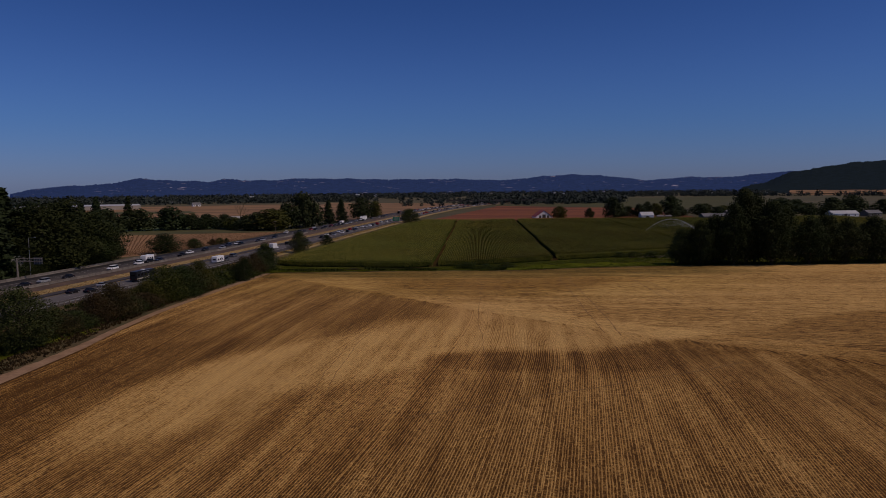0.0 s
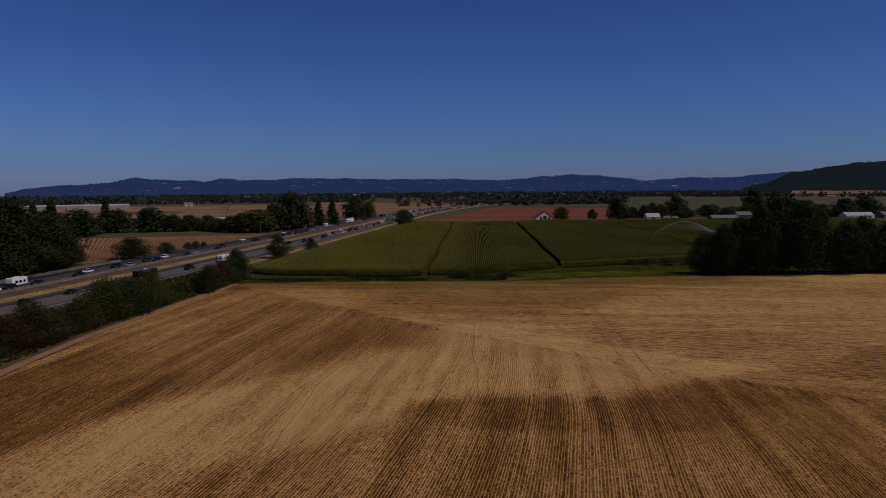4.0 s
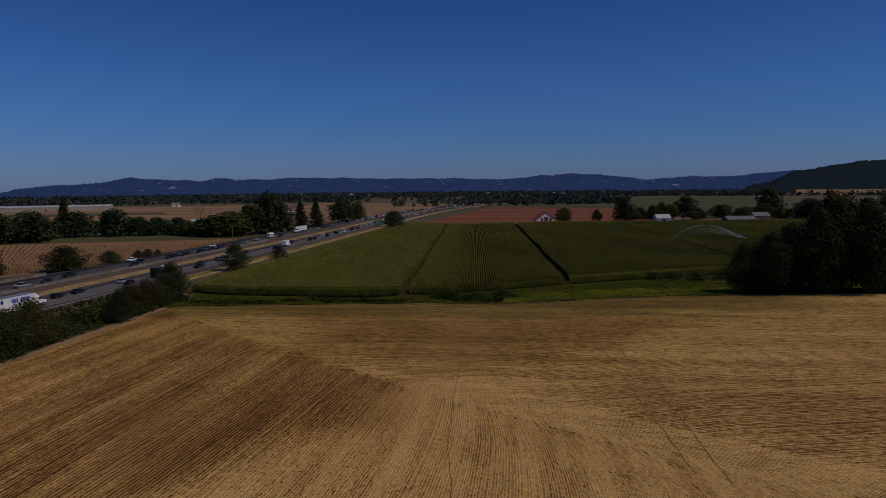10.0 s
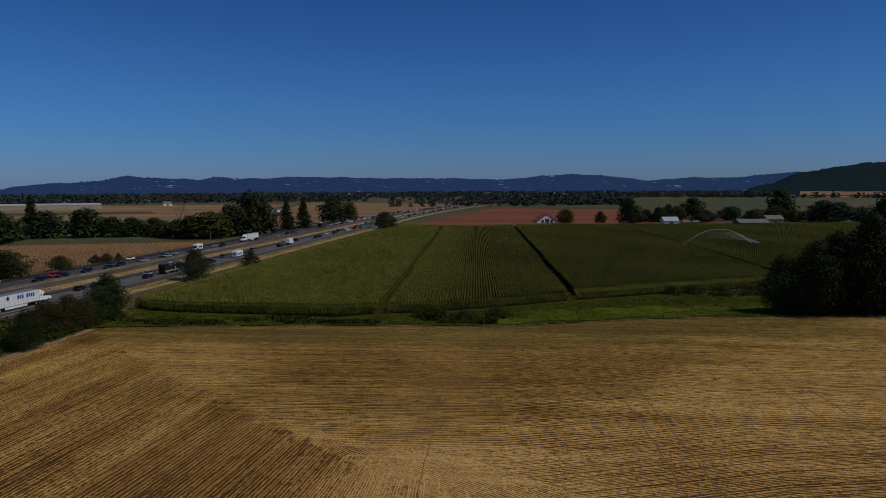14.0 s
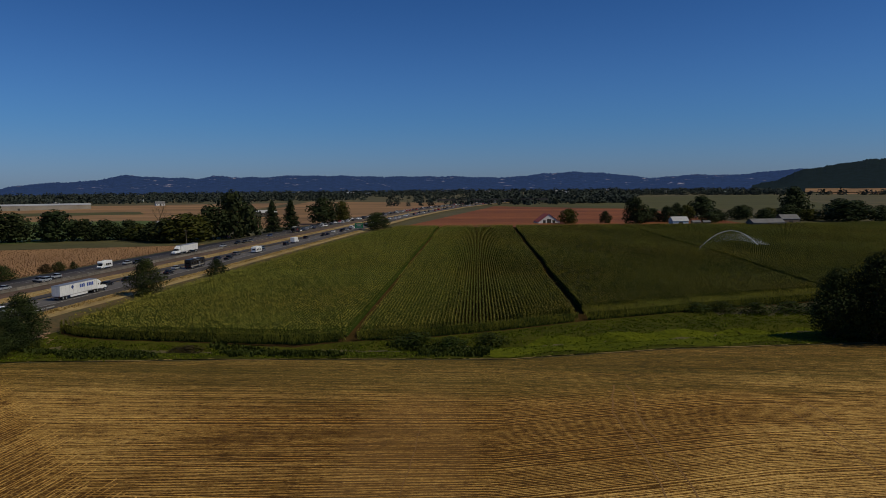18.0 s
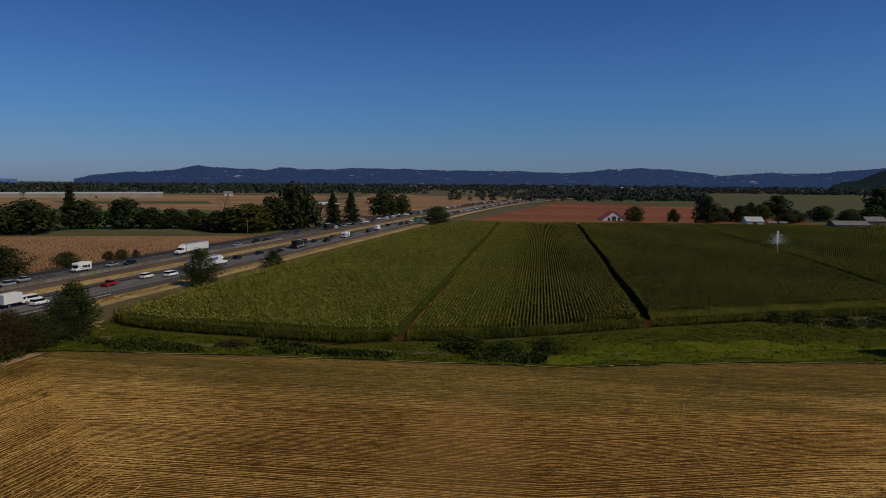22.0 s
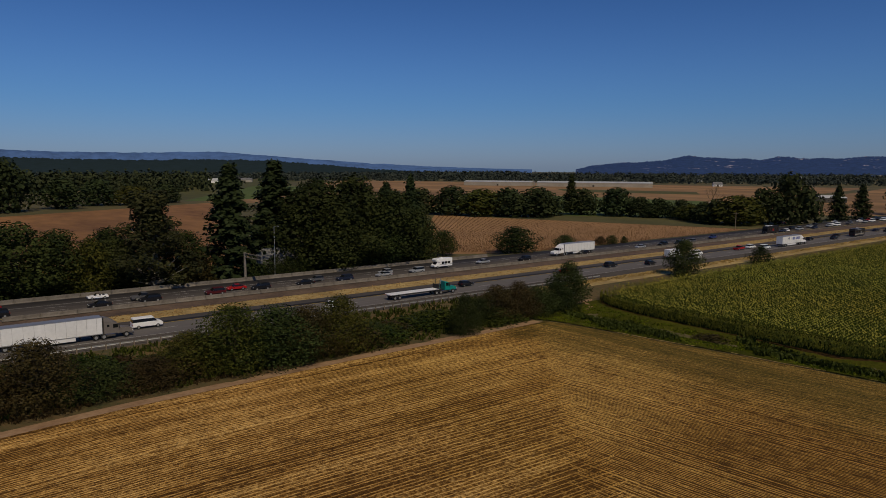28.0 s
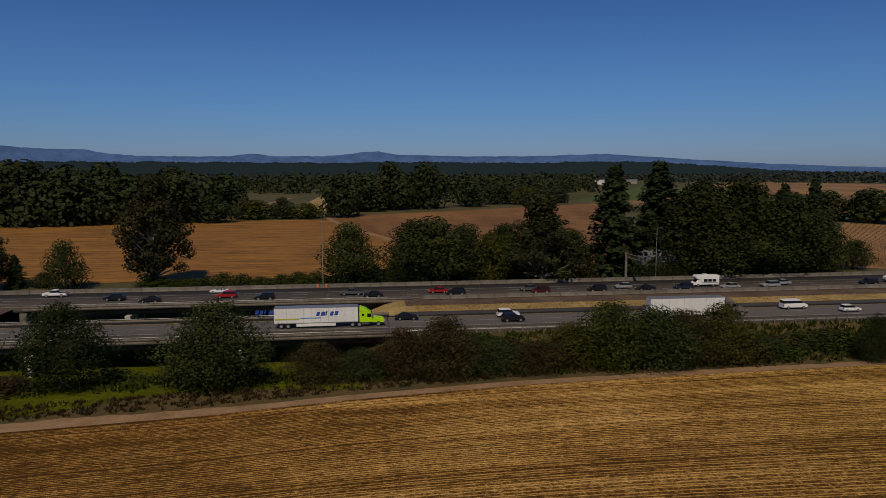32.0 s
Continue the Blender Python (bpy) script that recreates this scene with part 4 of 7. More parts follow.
def far_wood(name, places, label, size=(16, 28), seed=1, mat=M_FARWOOD, k=40, clump=0.115, girth=0.38):
    """A far wood: many crowns of a few clumps each, joined."""
    rng = np.random.default_rng(seed)
    P = np.array(places)
    n = len(P)
    h = rng.uniform(size[0], size[1], n)
    d = rng.normal(size=(n, k, 3))
    d /= np.linalg.norm(d, axis=2)[:, :, None]
    d[:, :, 2] = np.abs(d[:, :, 2])
    r = (0.5 + 0.5 * rng.random((n, k)))[:, :, None]
    c = P[:, None, :] + d * r * np.stack([h * girth, h * girth, h * 0.98], -1)[:, None, :]
    c = c.reshape(-1, 3)
    nn = len(c)
    nrm = d.reshape(-1, 3) + rng.normal(size=(nn, 3)) * 0.4
    nrm /= np.linalg.norm(nrm, axis=1)[:, None]
    t = np.cross(nrm, rng.normal(size=(nn, 3)))
    t /= np.linalg.norm(t, axis=1)[:, None]
    b = np.cross(nrm, t)
    s = np.repeat(h * clump, k)[:, None] * (0.7 + 0.6 * rng.random(nn))[:, None]
    v = np.stack([c - t * s, c - b * s, c + t * s, c + b * s], 1).reshape(-1, 3)
    ob = new(name, np_mesh(name, v, np.arange(nn * 4).reshape(-1, 4), mat))
    return tagged(ob, label, "wood", kind="stuff")


def wood_places(seed, count, a0, a1, r0, r1):
    rng = np.random.default_rng(seed)
    a = np.radians(rng.uniform(a0, a1, count))
    r = rng.uniform(r0, r1, count)
    keep = ~((np.degrees(a) > 19.5) & (np.degrees(a) < 28) & (r > 1850))       # the open field below the eastern hill
    a, r = a[keep], r[keep]
    return np.stack([HEART[0] + r * np.sin(a), HEART[1] + r * np.cos(a), 0 * r], -1)


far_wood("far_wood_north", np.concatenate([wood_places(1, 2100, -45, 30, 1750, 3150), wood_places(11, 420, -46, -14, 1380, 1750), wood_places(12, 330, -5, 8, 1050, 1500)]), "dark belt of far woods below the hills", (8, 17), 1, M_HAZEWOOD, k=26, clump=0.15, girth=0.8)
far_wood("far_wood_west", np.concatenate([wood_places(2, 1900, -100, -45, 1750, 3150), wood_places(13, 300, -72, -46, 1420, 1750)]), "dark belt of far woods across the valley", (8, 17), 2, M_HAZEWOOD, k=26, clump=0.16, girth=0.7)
far_wood("far_wood_orange", np.concatenate([wood_places(3, 330, -125, -101.3, 400, 600), wood_places(8, 60, -91.5, -84, 500, 640)]), "dense dark wood beyond the orange field", (18, 29), 3, k=150, clump=0.055)
far_wood("far_wood_back", wood_places(4, 700, -120, -70, 820, 1300), "dark belt of wood behind the clearing", (16, 26), 8, k=70, clump=0.08)
far_wood("far_wood_south", wood_places(5, 200, -180, -115, 500, 1600), "woods along the valley", (16, 28), 4)
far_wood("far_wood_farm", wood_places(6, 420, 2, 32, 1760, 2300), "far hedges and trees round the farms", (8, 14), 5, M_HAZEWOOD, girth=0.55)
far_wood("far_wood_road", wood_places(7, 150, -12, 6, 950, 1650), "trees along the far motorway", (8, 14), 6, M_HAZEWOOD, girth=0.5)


def hillside_field(U, V):
    """The pale field that climbs the foot of the eastern hill."""
    a = np.radians(20.2 + 7.5 * U)
    r = 2120 + 300 * V + 14 * np.sin(U * 19)
    return HEART[0] + r * np.sin(a), HEART[1] + r * np.cos(a), 2.0 + 7.5 * np.clip(V - 0.35, 0, 1) / 0.65 + 0 * U


setting("field_hillside", sheet("field_hillside", np.linspace(0, 1, 40), np.linspace(0, 1, 20), hillside_field, M_TANFIELD), "pale golden field climbing the foot of the hill", "field")

# ---------------------------------------------------------------- corn
CORN_L = ([243, 247, 250, 256, 264, 300, 338, 425, 511, 560, 592], [-86, -92, -95.5, -97.5, -98.5, -99, -99, -99, -98, -95, -90])
CORN_N = ([-99, -97, -93, -88, -80, -70, -54, -43, -35, -21, -5, 9.5, 23, 39, 60, 75, 110, 160, 300], [262, 253, 247.8, 245, 243.4, 242.9, 242.4, 242.6, 245.8, 250.4, 259, 268.8, 276, 285, 295, 303, 321, 344, 412])


def corn_gap(x, y):
    """True where a lane runs through the corn."""
    l1 = np.interp(y, [246, 570], [-33.8, -61.2])
    l2 = np.interp(y, [268, 578], [10.2, -12.6])
    l3 = np.interp(y, [300, 386, 601], [75, 72, 58.5])
    return (np.abs(x - l1) < 0.98) | (np.abs(x - l2) < 1.05) | (np.abs(x - l3) < 0.85)


def corn_inside(x, y, inset=0.0):
    xl = np.interp(y, CORN_L[0], CORN_L[1])
    yn = np.interp(x, CORN_N[0], CORN_N[1])
    yf = 590 + 0.11 * (x + 75)
    return (x > xl + inset) & (y > yn + inset) & (y < yf) & (x < 260)


def corn_leaves(rng, px, py, hgt, spread_, leaves=6, tasselled=0.95, across=1.0, rise=1.0):
    """Arching leaves round each stalk: six diamonds and a tassel. across: how far they reach out of the row."""
    n = len(px)
    out = []
    for i in range(6 - leaves, 6):
        a = rng.random(n) * 6.283
        z0 = hgt * (0.24 + 0.105 * i) * (0.9 + 0.2 * rng.random(n))
        L = spread_ * (0.45 + 0.3 * rng.random(n)) * (1.35 - 0.16 * i)
        w = 0.09 + 0.05 * rng.random(n)
        w = w * (spread_ / 0.9)
        ca, sa = np.cos(a) * across, np.sin(a)
        p0 = np.stack([px, py, z0], -1)
        mid = np.stack([px + ca * L * 0.55, py + sa * L * 0.55, z0 + L * 0.42 * rise], -1)
        side = np.stack([-sa * w, ca * w, 0 * w], -1)
        tip = np.stack([px + ca * L * 1.1, py + sa * L * 1.1, z0 + L * (0.42 * rise - 0.30)], -1)
        out.append(np.stack([p0, mid - side, tip, mid + side], 1))
    a = 1.57 + rng.normal(size=n) * 0.5
    ca, sa = np.cos(a) * 0.30 * spread_ * across, np.sin(a) * 0.36 * spread_
    p = np.stack([px, py, hgt * 0.90], -1)
    tops = np.stack([p - np.stack([ca, sa, 0 * ca], -1), p, p + np.stack([ca, sa, 0 * ca], -1), np.stack([px + rng.normal(size=n) * 0.29, py, hgt * 1.04], -1)], 1)
    TASSELS.append(tops[rng.random(n) < tasselled].reshape(-1, 3))
    v = np.concatenate(out).reshape(-1, 3)
    return v


TASSELS = []


def plant_corn():
    rng = np.random.default_rng(7)
    V = []
    ridges_v, ridges_f = [], []
    for x0 in np.arange(-130, 330, 0.72):
        for ya, yb, step, sp in ((243, 335, 0.56, 0.70), (335, 450, 1.0, 0.92), (450, 645, 1.8, 1.25)):
            if x0 > 95:
                step, sp = step * 1.9, sp * 1.3
            y = np.arange(ya, yb, step) + rng.uniform(-0.2, 0.2)
            x = x0 + ROW * (y - 250) + rng.normal(size=len(y)) * 0.035
            ok = corn_inside(x, y, np.where(x < 9, 3.4, 9.2)) & ~corn_gap(x, y)
            x, y = x[ok], y[ok]
            if len(x):
                h = 2.35 + 0.04 * rng.normal(size=len(x)) + 0.15 * np.sin(x * 0.09 + y * 0.05)
                V.append(corn_leaves(rng, x, y + rng.normal(size=len(x)) * 0.1, h, sp, 6 if ya < 300 else 4, across=0.40 / sp))
        # a dark core ridge along each row stands for its shaded inside
        ys = np.arange(243, 640, 7.0)
        xs = x0 + ROW * (ys - 250)
        ok = corn_inside(xs, ys, np.where(xs < 9, 3.0, 8.0)) & ~corn_gap(xs, ys)
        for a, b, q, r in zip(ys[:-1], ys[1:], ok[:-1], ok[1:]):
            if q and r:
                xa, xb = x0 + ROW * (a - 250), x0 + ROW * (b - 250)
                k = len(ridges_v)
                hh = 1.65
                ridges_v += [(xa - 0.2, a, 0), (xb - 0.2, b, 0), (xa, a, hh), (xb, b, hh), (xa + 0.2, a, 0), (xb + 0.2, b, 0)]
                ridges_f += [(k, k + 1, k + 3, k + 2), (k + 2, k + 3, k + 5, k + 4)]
    # the headland rows along the near edge
    ex = np.arange(-97, 150, 0.34)
    ey = np.interp(ex, CORN_N[0], CORN_N[1])
    gx_, gy_ = np.gradient(ex), np.gradient(ey)
    ln = np.hypot(gx_, gy_)
    nx, ny = -gy_ / ln, gx_ / ln
    for r in np.arange(0.2, 8.4, 0.8):
        x = ex + nx * r + rng.normal(size=len(ex)) * 0.08
        y = ey + ny * r + rng.normal(size=len(ex)) * 0.08
        ok = ~corn_gap(x, y) & (x > np.interp(y, CORN_L[0], CORN_L[1])) & ((x > 9) | (r < 3.3))
        V.append(corn_leaves(rng, x[ok], y[ok], 2.35 + 0.06 * rng.normal(size=ok.sum()), 0.6, tasselled=0.03, rise=2.2))
        if abs(r - 1.0) < 0.1:                                   # dark sheet standing for the shade between the outer stalks
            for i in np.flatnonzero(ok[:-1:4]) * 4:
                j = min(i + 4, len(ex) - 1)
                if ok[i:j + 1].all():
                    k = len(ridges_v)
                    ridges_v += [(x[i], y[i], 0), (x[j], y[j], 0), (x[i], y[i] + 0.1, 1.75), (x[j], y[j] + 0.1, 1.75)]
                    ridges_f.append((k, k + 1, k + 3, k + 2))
        if r < 1.1:                                              # hanging leaves close the outer wall of the field
            for k in range(6):
                q = ok & (rng.random(len(x)) < 0.9)
                n = int(q.sum())
                px, py = x[q] + rng.normal(size=n) * 0.12, y[q] - 0.10 - 0.10 * rng.random(n)
                z0, ll, ww = rng.uniform(0.5, 2.0, n), rng.uniform(0.35, 0.7, n), rng.uniform(0.06, 0.11, n)
                lean, tilt = rng.normal(size=n) * 0.16, 0.06 * rng.normal(size=n)
                V.append(np.stack([np.stack([px, py, z0 + ll * 0.5], -1), np.stack([px - ww + lean * 0.4, py - 0.05, z0], -1),
                                   np.stack([px + lean, py - 0.09 + tilt, z0 - ll * 0.6], -1), np.stack([px + ww + lean * 0.4, py - 0.05 + tilt, z0], -1)], 1).reshape(-1, 3))
    # and along the road
    ly = np.arange(256, 590, 0.5)
    lx = np.interp(ly, CORN_L[0], CORN_L[1])
    for r in (0.2, 1.1, 2.0, 2.9):
        V.append(corn_leaves(rng, lx + r + rng.normal(size=len(lx)) * 0.1, ly, 2.3 + 0.12 * rng.normal(size=len(lx)), 0.8, tasselled=0.2))
    V = np.concatenate(V)
    return V, ridges_v, ridges_f


cv, rv, rf = plant_corn()
corn = new("corn_plants", np_mesh("corn_plants", cv, np.arange(len(cv)).reshape(-1, 4), M_CORN))
tagged(corn, "tall green corn in close rows, yellowing at the tassels", "corn", kind="stuff")
tv_ = np.concatenate(TASSELS)
tassel_ob = new("corn_tassels", np_mesh("corn_tassels", tv_, np.arange(len(tv_)).reshape(-1, 4), M_TASSEL))
tagged(tassel_ob, "yellow-green tassels standing above the corn", "corn", kind="stuff")
core = new("corn_shade_core", np_mesh("corn_shade_core", rv, rf, M_CORN_CORE))
tagged(core, "dark green sheets standing for the shaded inner leaves of the corn", "corn", kind="stuff")


def corn_soil(U, V):
    X = -99 + 359 * U ** 1.3
    y0, y1 = np.interp(X, CORN_N[0], CORN_N[1]) - 0.2, 592 + 0.11 * (X + 75)
    Y = y0 + (y1 - y0) * V ** 1.6
    return X, Y, land(X, Y) + 0.05


setting("field_corn", sheet("field_corn", np.linspace(0, 1, 130), np.linspace(0, 1, 70), corn_soil, M_CORNSOIL), "shaded weedy soil below the corn", "field")


# ---------------------------------------------------------------- straw rows on the stubble
def seam(x):
    """y of the slanting line where the rows along the field meet those across it."""
    return np.maximum(147.0 - 0.848 * x, 151.2 - 0.640 * x)


def stubble_rows():
    """Low ragged ridges of cut straw. Returns points, faces and, for each point, its length along the row and the row's number."""
    rng = np.random.default_rng(3)
    V, F, T = [], [], []
    count = [0, 0]

    def lay(xs, ys, tall=1.0):
        n = len(xs)
        if n < 3:
            return
        dx, dy = np.gradient(xs), np.gradient(ys)
        ln = np.hypot(dx, dy)
        nx, ny = -dy / ln, dx / ln
        h = np.where(rng.random(n) < 0.2, 0.02, 0.075) + 0.02 * rng.normal(size=n)
        h = np.maximum(h, 0.0) * tall
        w = 0.102 + 0.016 * rng.normal(size=n)
        z = land(xs, ys) + 0.05
        sh = 0.016 * rng.normal(size=n)
        xs, ys = xs + nx * sh, ys + ny * sh
        a = np.stack([xs - nx * w, ys - ny * w, z - 0.02], -1)
        b = np.stack([xs, ys, z + h], -1)
        c = np.stack([xs + nx * w, ys + ny * w, z - 0.02], -1)
        k = count[0]
        V.append(np.concatenate([a, b, c]))
        run = np.cumsum(ln)
        for side in (-0.3, 0.0, 0.3):
            T.append(np.stack([run, np.full(n, count[1] * 1.0 + side)], -1))
        i = np.arange(n - 1)
        F.append(np.stack([k + i, k + i + 1, k + n + i + 1, k + n + i], -1))
        F.append(np.stack([k + n + i, k + n + i + 1, k + 2 * n + i + 1, k + 2 * n + i], -1))
        count[0] += 3 * n
        count[1] += 1

    # rows along the field: beside the road they follow its edge, further in they slant a little, and towards the seam they swing round
    STEP, PITCH = 0.9, 0.345
    x = np.concatenate([np.arange(-76.4, 100, PITCH), np.arange(100, 190, 2 * PITCH)])
    x = x + 0.045 * rng.normal(size=len(x))
    ends = rng.uniform(-2.5, 4.0, len(x))
    xs_, ys_, live = [], [], []
    start = x.copy()
    for y in np.arange(44.0, 232.0, STEP):
        left = field_edge_left(y)
        gap = seam(x) - y
        az = np.interp(x - left, [0, 24, 50, 110, 140], [0, 1.0, 5.0, 4.0, 2.0])
        az = az - np.interp(gap, [0, 14, 40], [24, 9, 0]) * np.interp(x, [-22, 6], [0, 1])
        az = az + np.interp(y, [0, 90, 150], [0.5, 0, -1.0]) * np.interp(x, [-60, -30], [0, 1])
        edge = (field_edge_left(y + STEP) - left) * np.interp(x - left, [0, 40], [1, 0])
        ok = (gap > -ends) & (x > left + 0.7)
        xs_.append(x.copy())
        ys_.append(np.full(len(x), y))
        live.append(ok)
        x = x + np.tan(np.radians(az)) * STEP + edge
    xs_, ys_, live = np.array(xs_), np.array(ys_), np.array(live)
    for j in range(len(start)):
        ok = live[:, j]
        lay(xs_[ok, j], ys_[ok, j], 0.72)
    # rows across the far side: next to the seam they follow it, beyond they follow the ditch
    for d in np.arange(0.3, 9.0, PITCH):
        x = np.arange(-34 + d * 3.0, 150, 1.1)
        lay(x, seam(x) + d * 1.19, 0.6)
    for d in np.arange(0.5, 130, PITCH):
        d = d + 0.075 * rng.normal()
        x = np.arange(-88, 180, 1.1)
        y = field_edge_far(x) - d
        gap = y - seam(x)
        ok = (gap > np.interp(x, [-34, -6], [-0.5, 9.5]) - rng.uniform(0.0, 4.0)) & (x > field_edge_left(y) + 0.7)
        lay(x[ok], y[ok], 0.45)
    return np.concatenate(V), np.concatenate(F), np.concatenate(T)


sv, sf, st = stubble_rows()
rows_mesh = np_mesh("straw_rows", sv, sf, M_STRAW)
corner = np.empty(len(rows_mesh.loops), np.int32)
rows_mesh.loops.foreach_get("vertex_index", corner)
rows_mesh.uv_layers.new(name="run").data.foreach_set("uv", st[corner].astype(np.float32).ravel())
rows_ob = new("straw_rows", rows_mesh)
tagged(rows_ob, "cut straw standing in close golden rows", "straw", kind="stuff")

# ---------------------------------------------------------------- fields and grass, closer
poly_field("field_strip_green", [(-575, 318), (-560, 352), (-800, 640), (-980, 560)], M_LIMEFIELD, "bright green strip of crop", "field", 0.14, 40)
poly_field("field_tan_east", [(700, 1880), (1050, 1750), (1700, 3300), (1350, 3600)], M_TANFIELD, "pale golden field at the foot of the hill", "field", 0.1, 90)
poly_field("field_olive_north", [(-130, 1090), (130, 1190), (120, 940), (-90, 1085)], M_GREENFIELD, "olive green rough field", "field", 0.17, 40)
poly_field("field_olive_road", [(-166, 452), (-330, 392), (-290, 480), (-170, 640)], M_GROUND2, "rough olive grass behind the hedge trees", "field", 0.1, 20)
poly_field("field_green_hedge", [(-350, 398), (-215, 497), (-330, 690), (-600, 650)], M_LIMEFIELD, "dark green low crop behind the hedge trees", "field", 0.18, 30)
poly_field("field_green_strip", [(-560, 770), (-420, 830), (-470, 905), (-650, 850)], M_GREENFIELD, "narrow olive strip in the tan fields", "field", 0.18, 30)
poly_field("field_clearing", [(-400, 56), (-400, 117), (-720, 104), (-830, -40)], M_GROUND2, "olive grass clearing between the woods", "field", 0.1, 20)
poly_field("field_stubble_far", [(-480, 90), (-480, 128), (-760, 150), (-740, 100)], M_DRYGRASS, "pale dry strip of field beyond the clearing", "field", 0.16, 20)


def ribbon(name, xs, ys, half, mat, label, category, lift=0.07):
    """A narrow strip that follows the ground."""
    xs, ys = np.asarray(xs, float), np.asarray(ys, float)
    dx, dy = np.gradient(xs), np.gradient(ys)
    ln = np.hypot(dx, dy)
    nx, ny = -dy / ln, dx / ln
    a = np.stack([xs - nx * half, ys - ny * half, land(xs - nx * half, ys - ny * half) + lift], -1)
    c = np.stack([xs, ys, land(xs, ys) + lift + 0.03], -1)
    b = np.stack([xs + nx * half, ys + ny * half, land(xs + nx * half, ys + ny * half) + lift], -1)
    n = len(xs)
    i = np.arange(n - 1)
    f = np.concatenate([np.stack([i, i + 1, n + i + 1, n + i], -1), np.stack([n + i, n + i + 1, 2 * n + i + 1, 2 * n + i], -1)])
    return setting(name, np_mesh(name, np.concatenate([a, c, b]), f, mat, True), label, category)


def field_margin(U, V):
    """Bare trodden ground between the stubble and the bank, wider to the south, with a ragged outer rim."""
    Y = -120 + V * 344
    wide = np.interp(Y, [-120, 100, 128, 160, 224], [6.5, 6.0, 4.2, 2.6, 2.2]) + 0.35 * np.sin(Y * 0.41) + 0.3 * np.sin(Y * 1.13 + 1)
    X = field_edge_left(Y) + 0.25 - wide * U
    return X, Y, land(X, Y) + 0.075 - 0.05 * U


setting("track_field_edge", sheet("track_field_edge", np.linspace(0, 1, 7), np.linspace(0, 1, 260), field_margin, M_PALEDIRT), "worn pale dirt strip along the stubble's edge", "track")
xs_ = np.arange(-84, 170, 2.0)
ribbon("track_field_far", xs_, field_edge_far(xs_) + 0.5 + 0.25 * np.sin(xs_ * 0.3), 0.13, M_DRYGRASS, "thin line of dry pale grass along the field's far edge", "track", 0.12)
tk = np.linspace(0, 1, 24)
ribbon("track_corn_corner", np.interp(tk, [0, 0.3, 0.6, 1], [-102.2, -100.6, -96.5, -89.5]), np.interp(tk, [0, 0.3, 0.6, 1], [259, 252, 246, 240.8]), 1.9, M_PALEDIRT, "bare brown soil round the corner of the corn", "track", 0.12)
ribbon("track_dirt", -190 - tk * 222, np.interp(tk, [0, 0.34, 0.58, 0.90, 1], [172, 150, 134, 119.5, 117]), 1.6, M_PALEDIRT, "pale dirt farm track between two fields", "track", 0.14)
ribbon("track_clearing", -402 - tk * 290, 59 + 12 * tk + 3 * np.sin(tk * 7), 2.2, M_PALEDIRT, "pale dirt track through the clearing", "track", 0.2)


def hummocks(X, Y):
    """Uneven rise of rank grass, 0 to 1."""
    h = np.sin(X * 1.9 + 1.3 * np.sin(Y * 0.8)) * np.sin(Y * 1.5 + 1.1 * np.sin(X * 0.7))
    return 0.5 + 0.3 * h + 0.2 * np.sin(X * 4.3 + Y * 1.7) * np.sin(Y * 3.9 - X * 1.1)


def verge_band(U, V):
    X = -95 + U * 255
    y0 = field_edge_far(X) + 0.4
    y1 = np.interp(X, CORN_N[0], CORN_N[1]) - 0.1
    y1 = np.where(X > 40, np.minimum(y1, y0 + 26), y1)
    Y = y0 * (1 - V) + y1 * V
    return X, Y, land(X, Y) + 0.06 + 0.22 * hummocks(X, Y)


setting("ditch_bank", sheet("ditch_bank", np.linspace(0, 1, 420), np.linspace(0, 1, 40), verge_band, M_GRASS), "green weedy ditch bank between stubble and corn", "grass")


def fresh_band(U, V):
    X = -18 + U * 86
    y0 = field_edge_far(X) + 2.0 + 1.2 * np.sin(X * 0.35)
    y1 = np.minimum(np.interp(X, CORN_N[0], CORN_N[1]) - 4, field_edge_far(X) + 15) + np.sin(X * 0.5)
    y1 = y0 + (y1 - y0) * smooth01((X + 18) / 22) * smooth01((70 - X) / 14)
    Y = y0 * (1 - V) + np.maximum(y1, y0 + 0.3) * V
    return X, Y, land(X, Y) + 0.12 + 0.24 * hummocks(X, Y)


setting("ditch_grass", sheet("ditch_grass", np.linspace(0, 1, 150), np.linspace(0, 1, 30), fresh_band, M_FRESHGRASS), "fresh bright green grass beside the ditch", "grass")


def bank_grass(U, V):
    Y = 40 + V * 205
    x0 = near_edge(Y) + 0.3
    x1 = field_edge_left(Y) - 2.0
    X = x0 * (1 - U) + x1 * U
    return X, Y, land(X, Y) + 0.05


setting("road_bank", sheet("road_bank", np.linspace(0, 1, 16), np.linspace(0, 1, 90), bank_grass, M_BANK), "rough green and brown bank below the road", "grass")


def low_grass(U, V):
    Y = 56 + V * 74
    x0 = near_edge(Y) - 46
    x1 = field_edge_left(Y) - 7 - 3 * np.sin(Y * 0.13)
    X = x0 * (1 - U) + x1 * U
    return X, Y, land(X, Y) + 0.09


setting("grass_low", sheet("grass_low", np.linspace(0, 1, 40), np.linspace(0, 1, 40), low_grass, M_FRESHGRASS), "green grass in the hollow below the bridges", "grass")


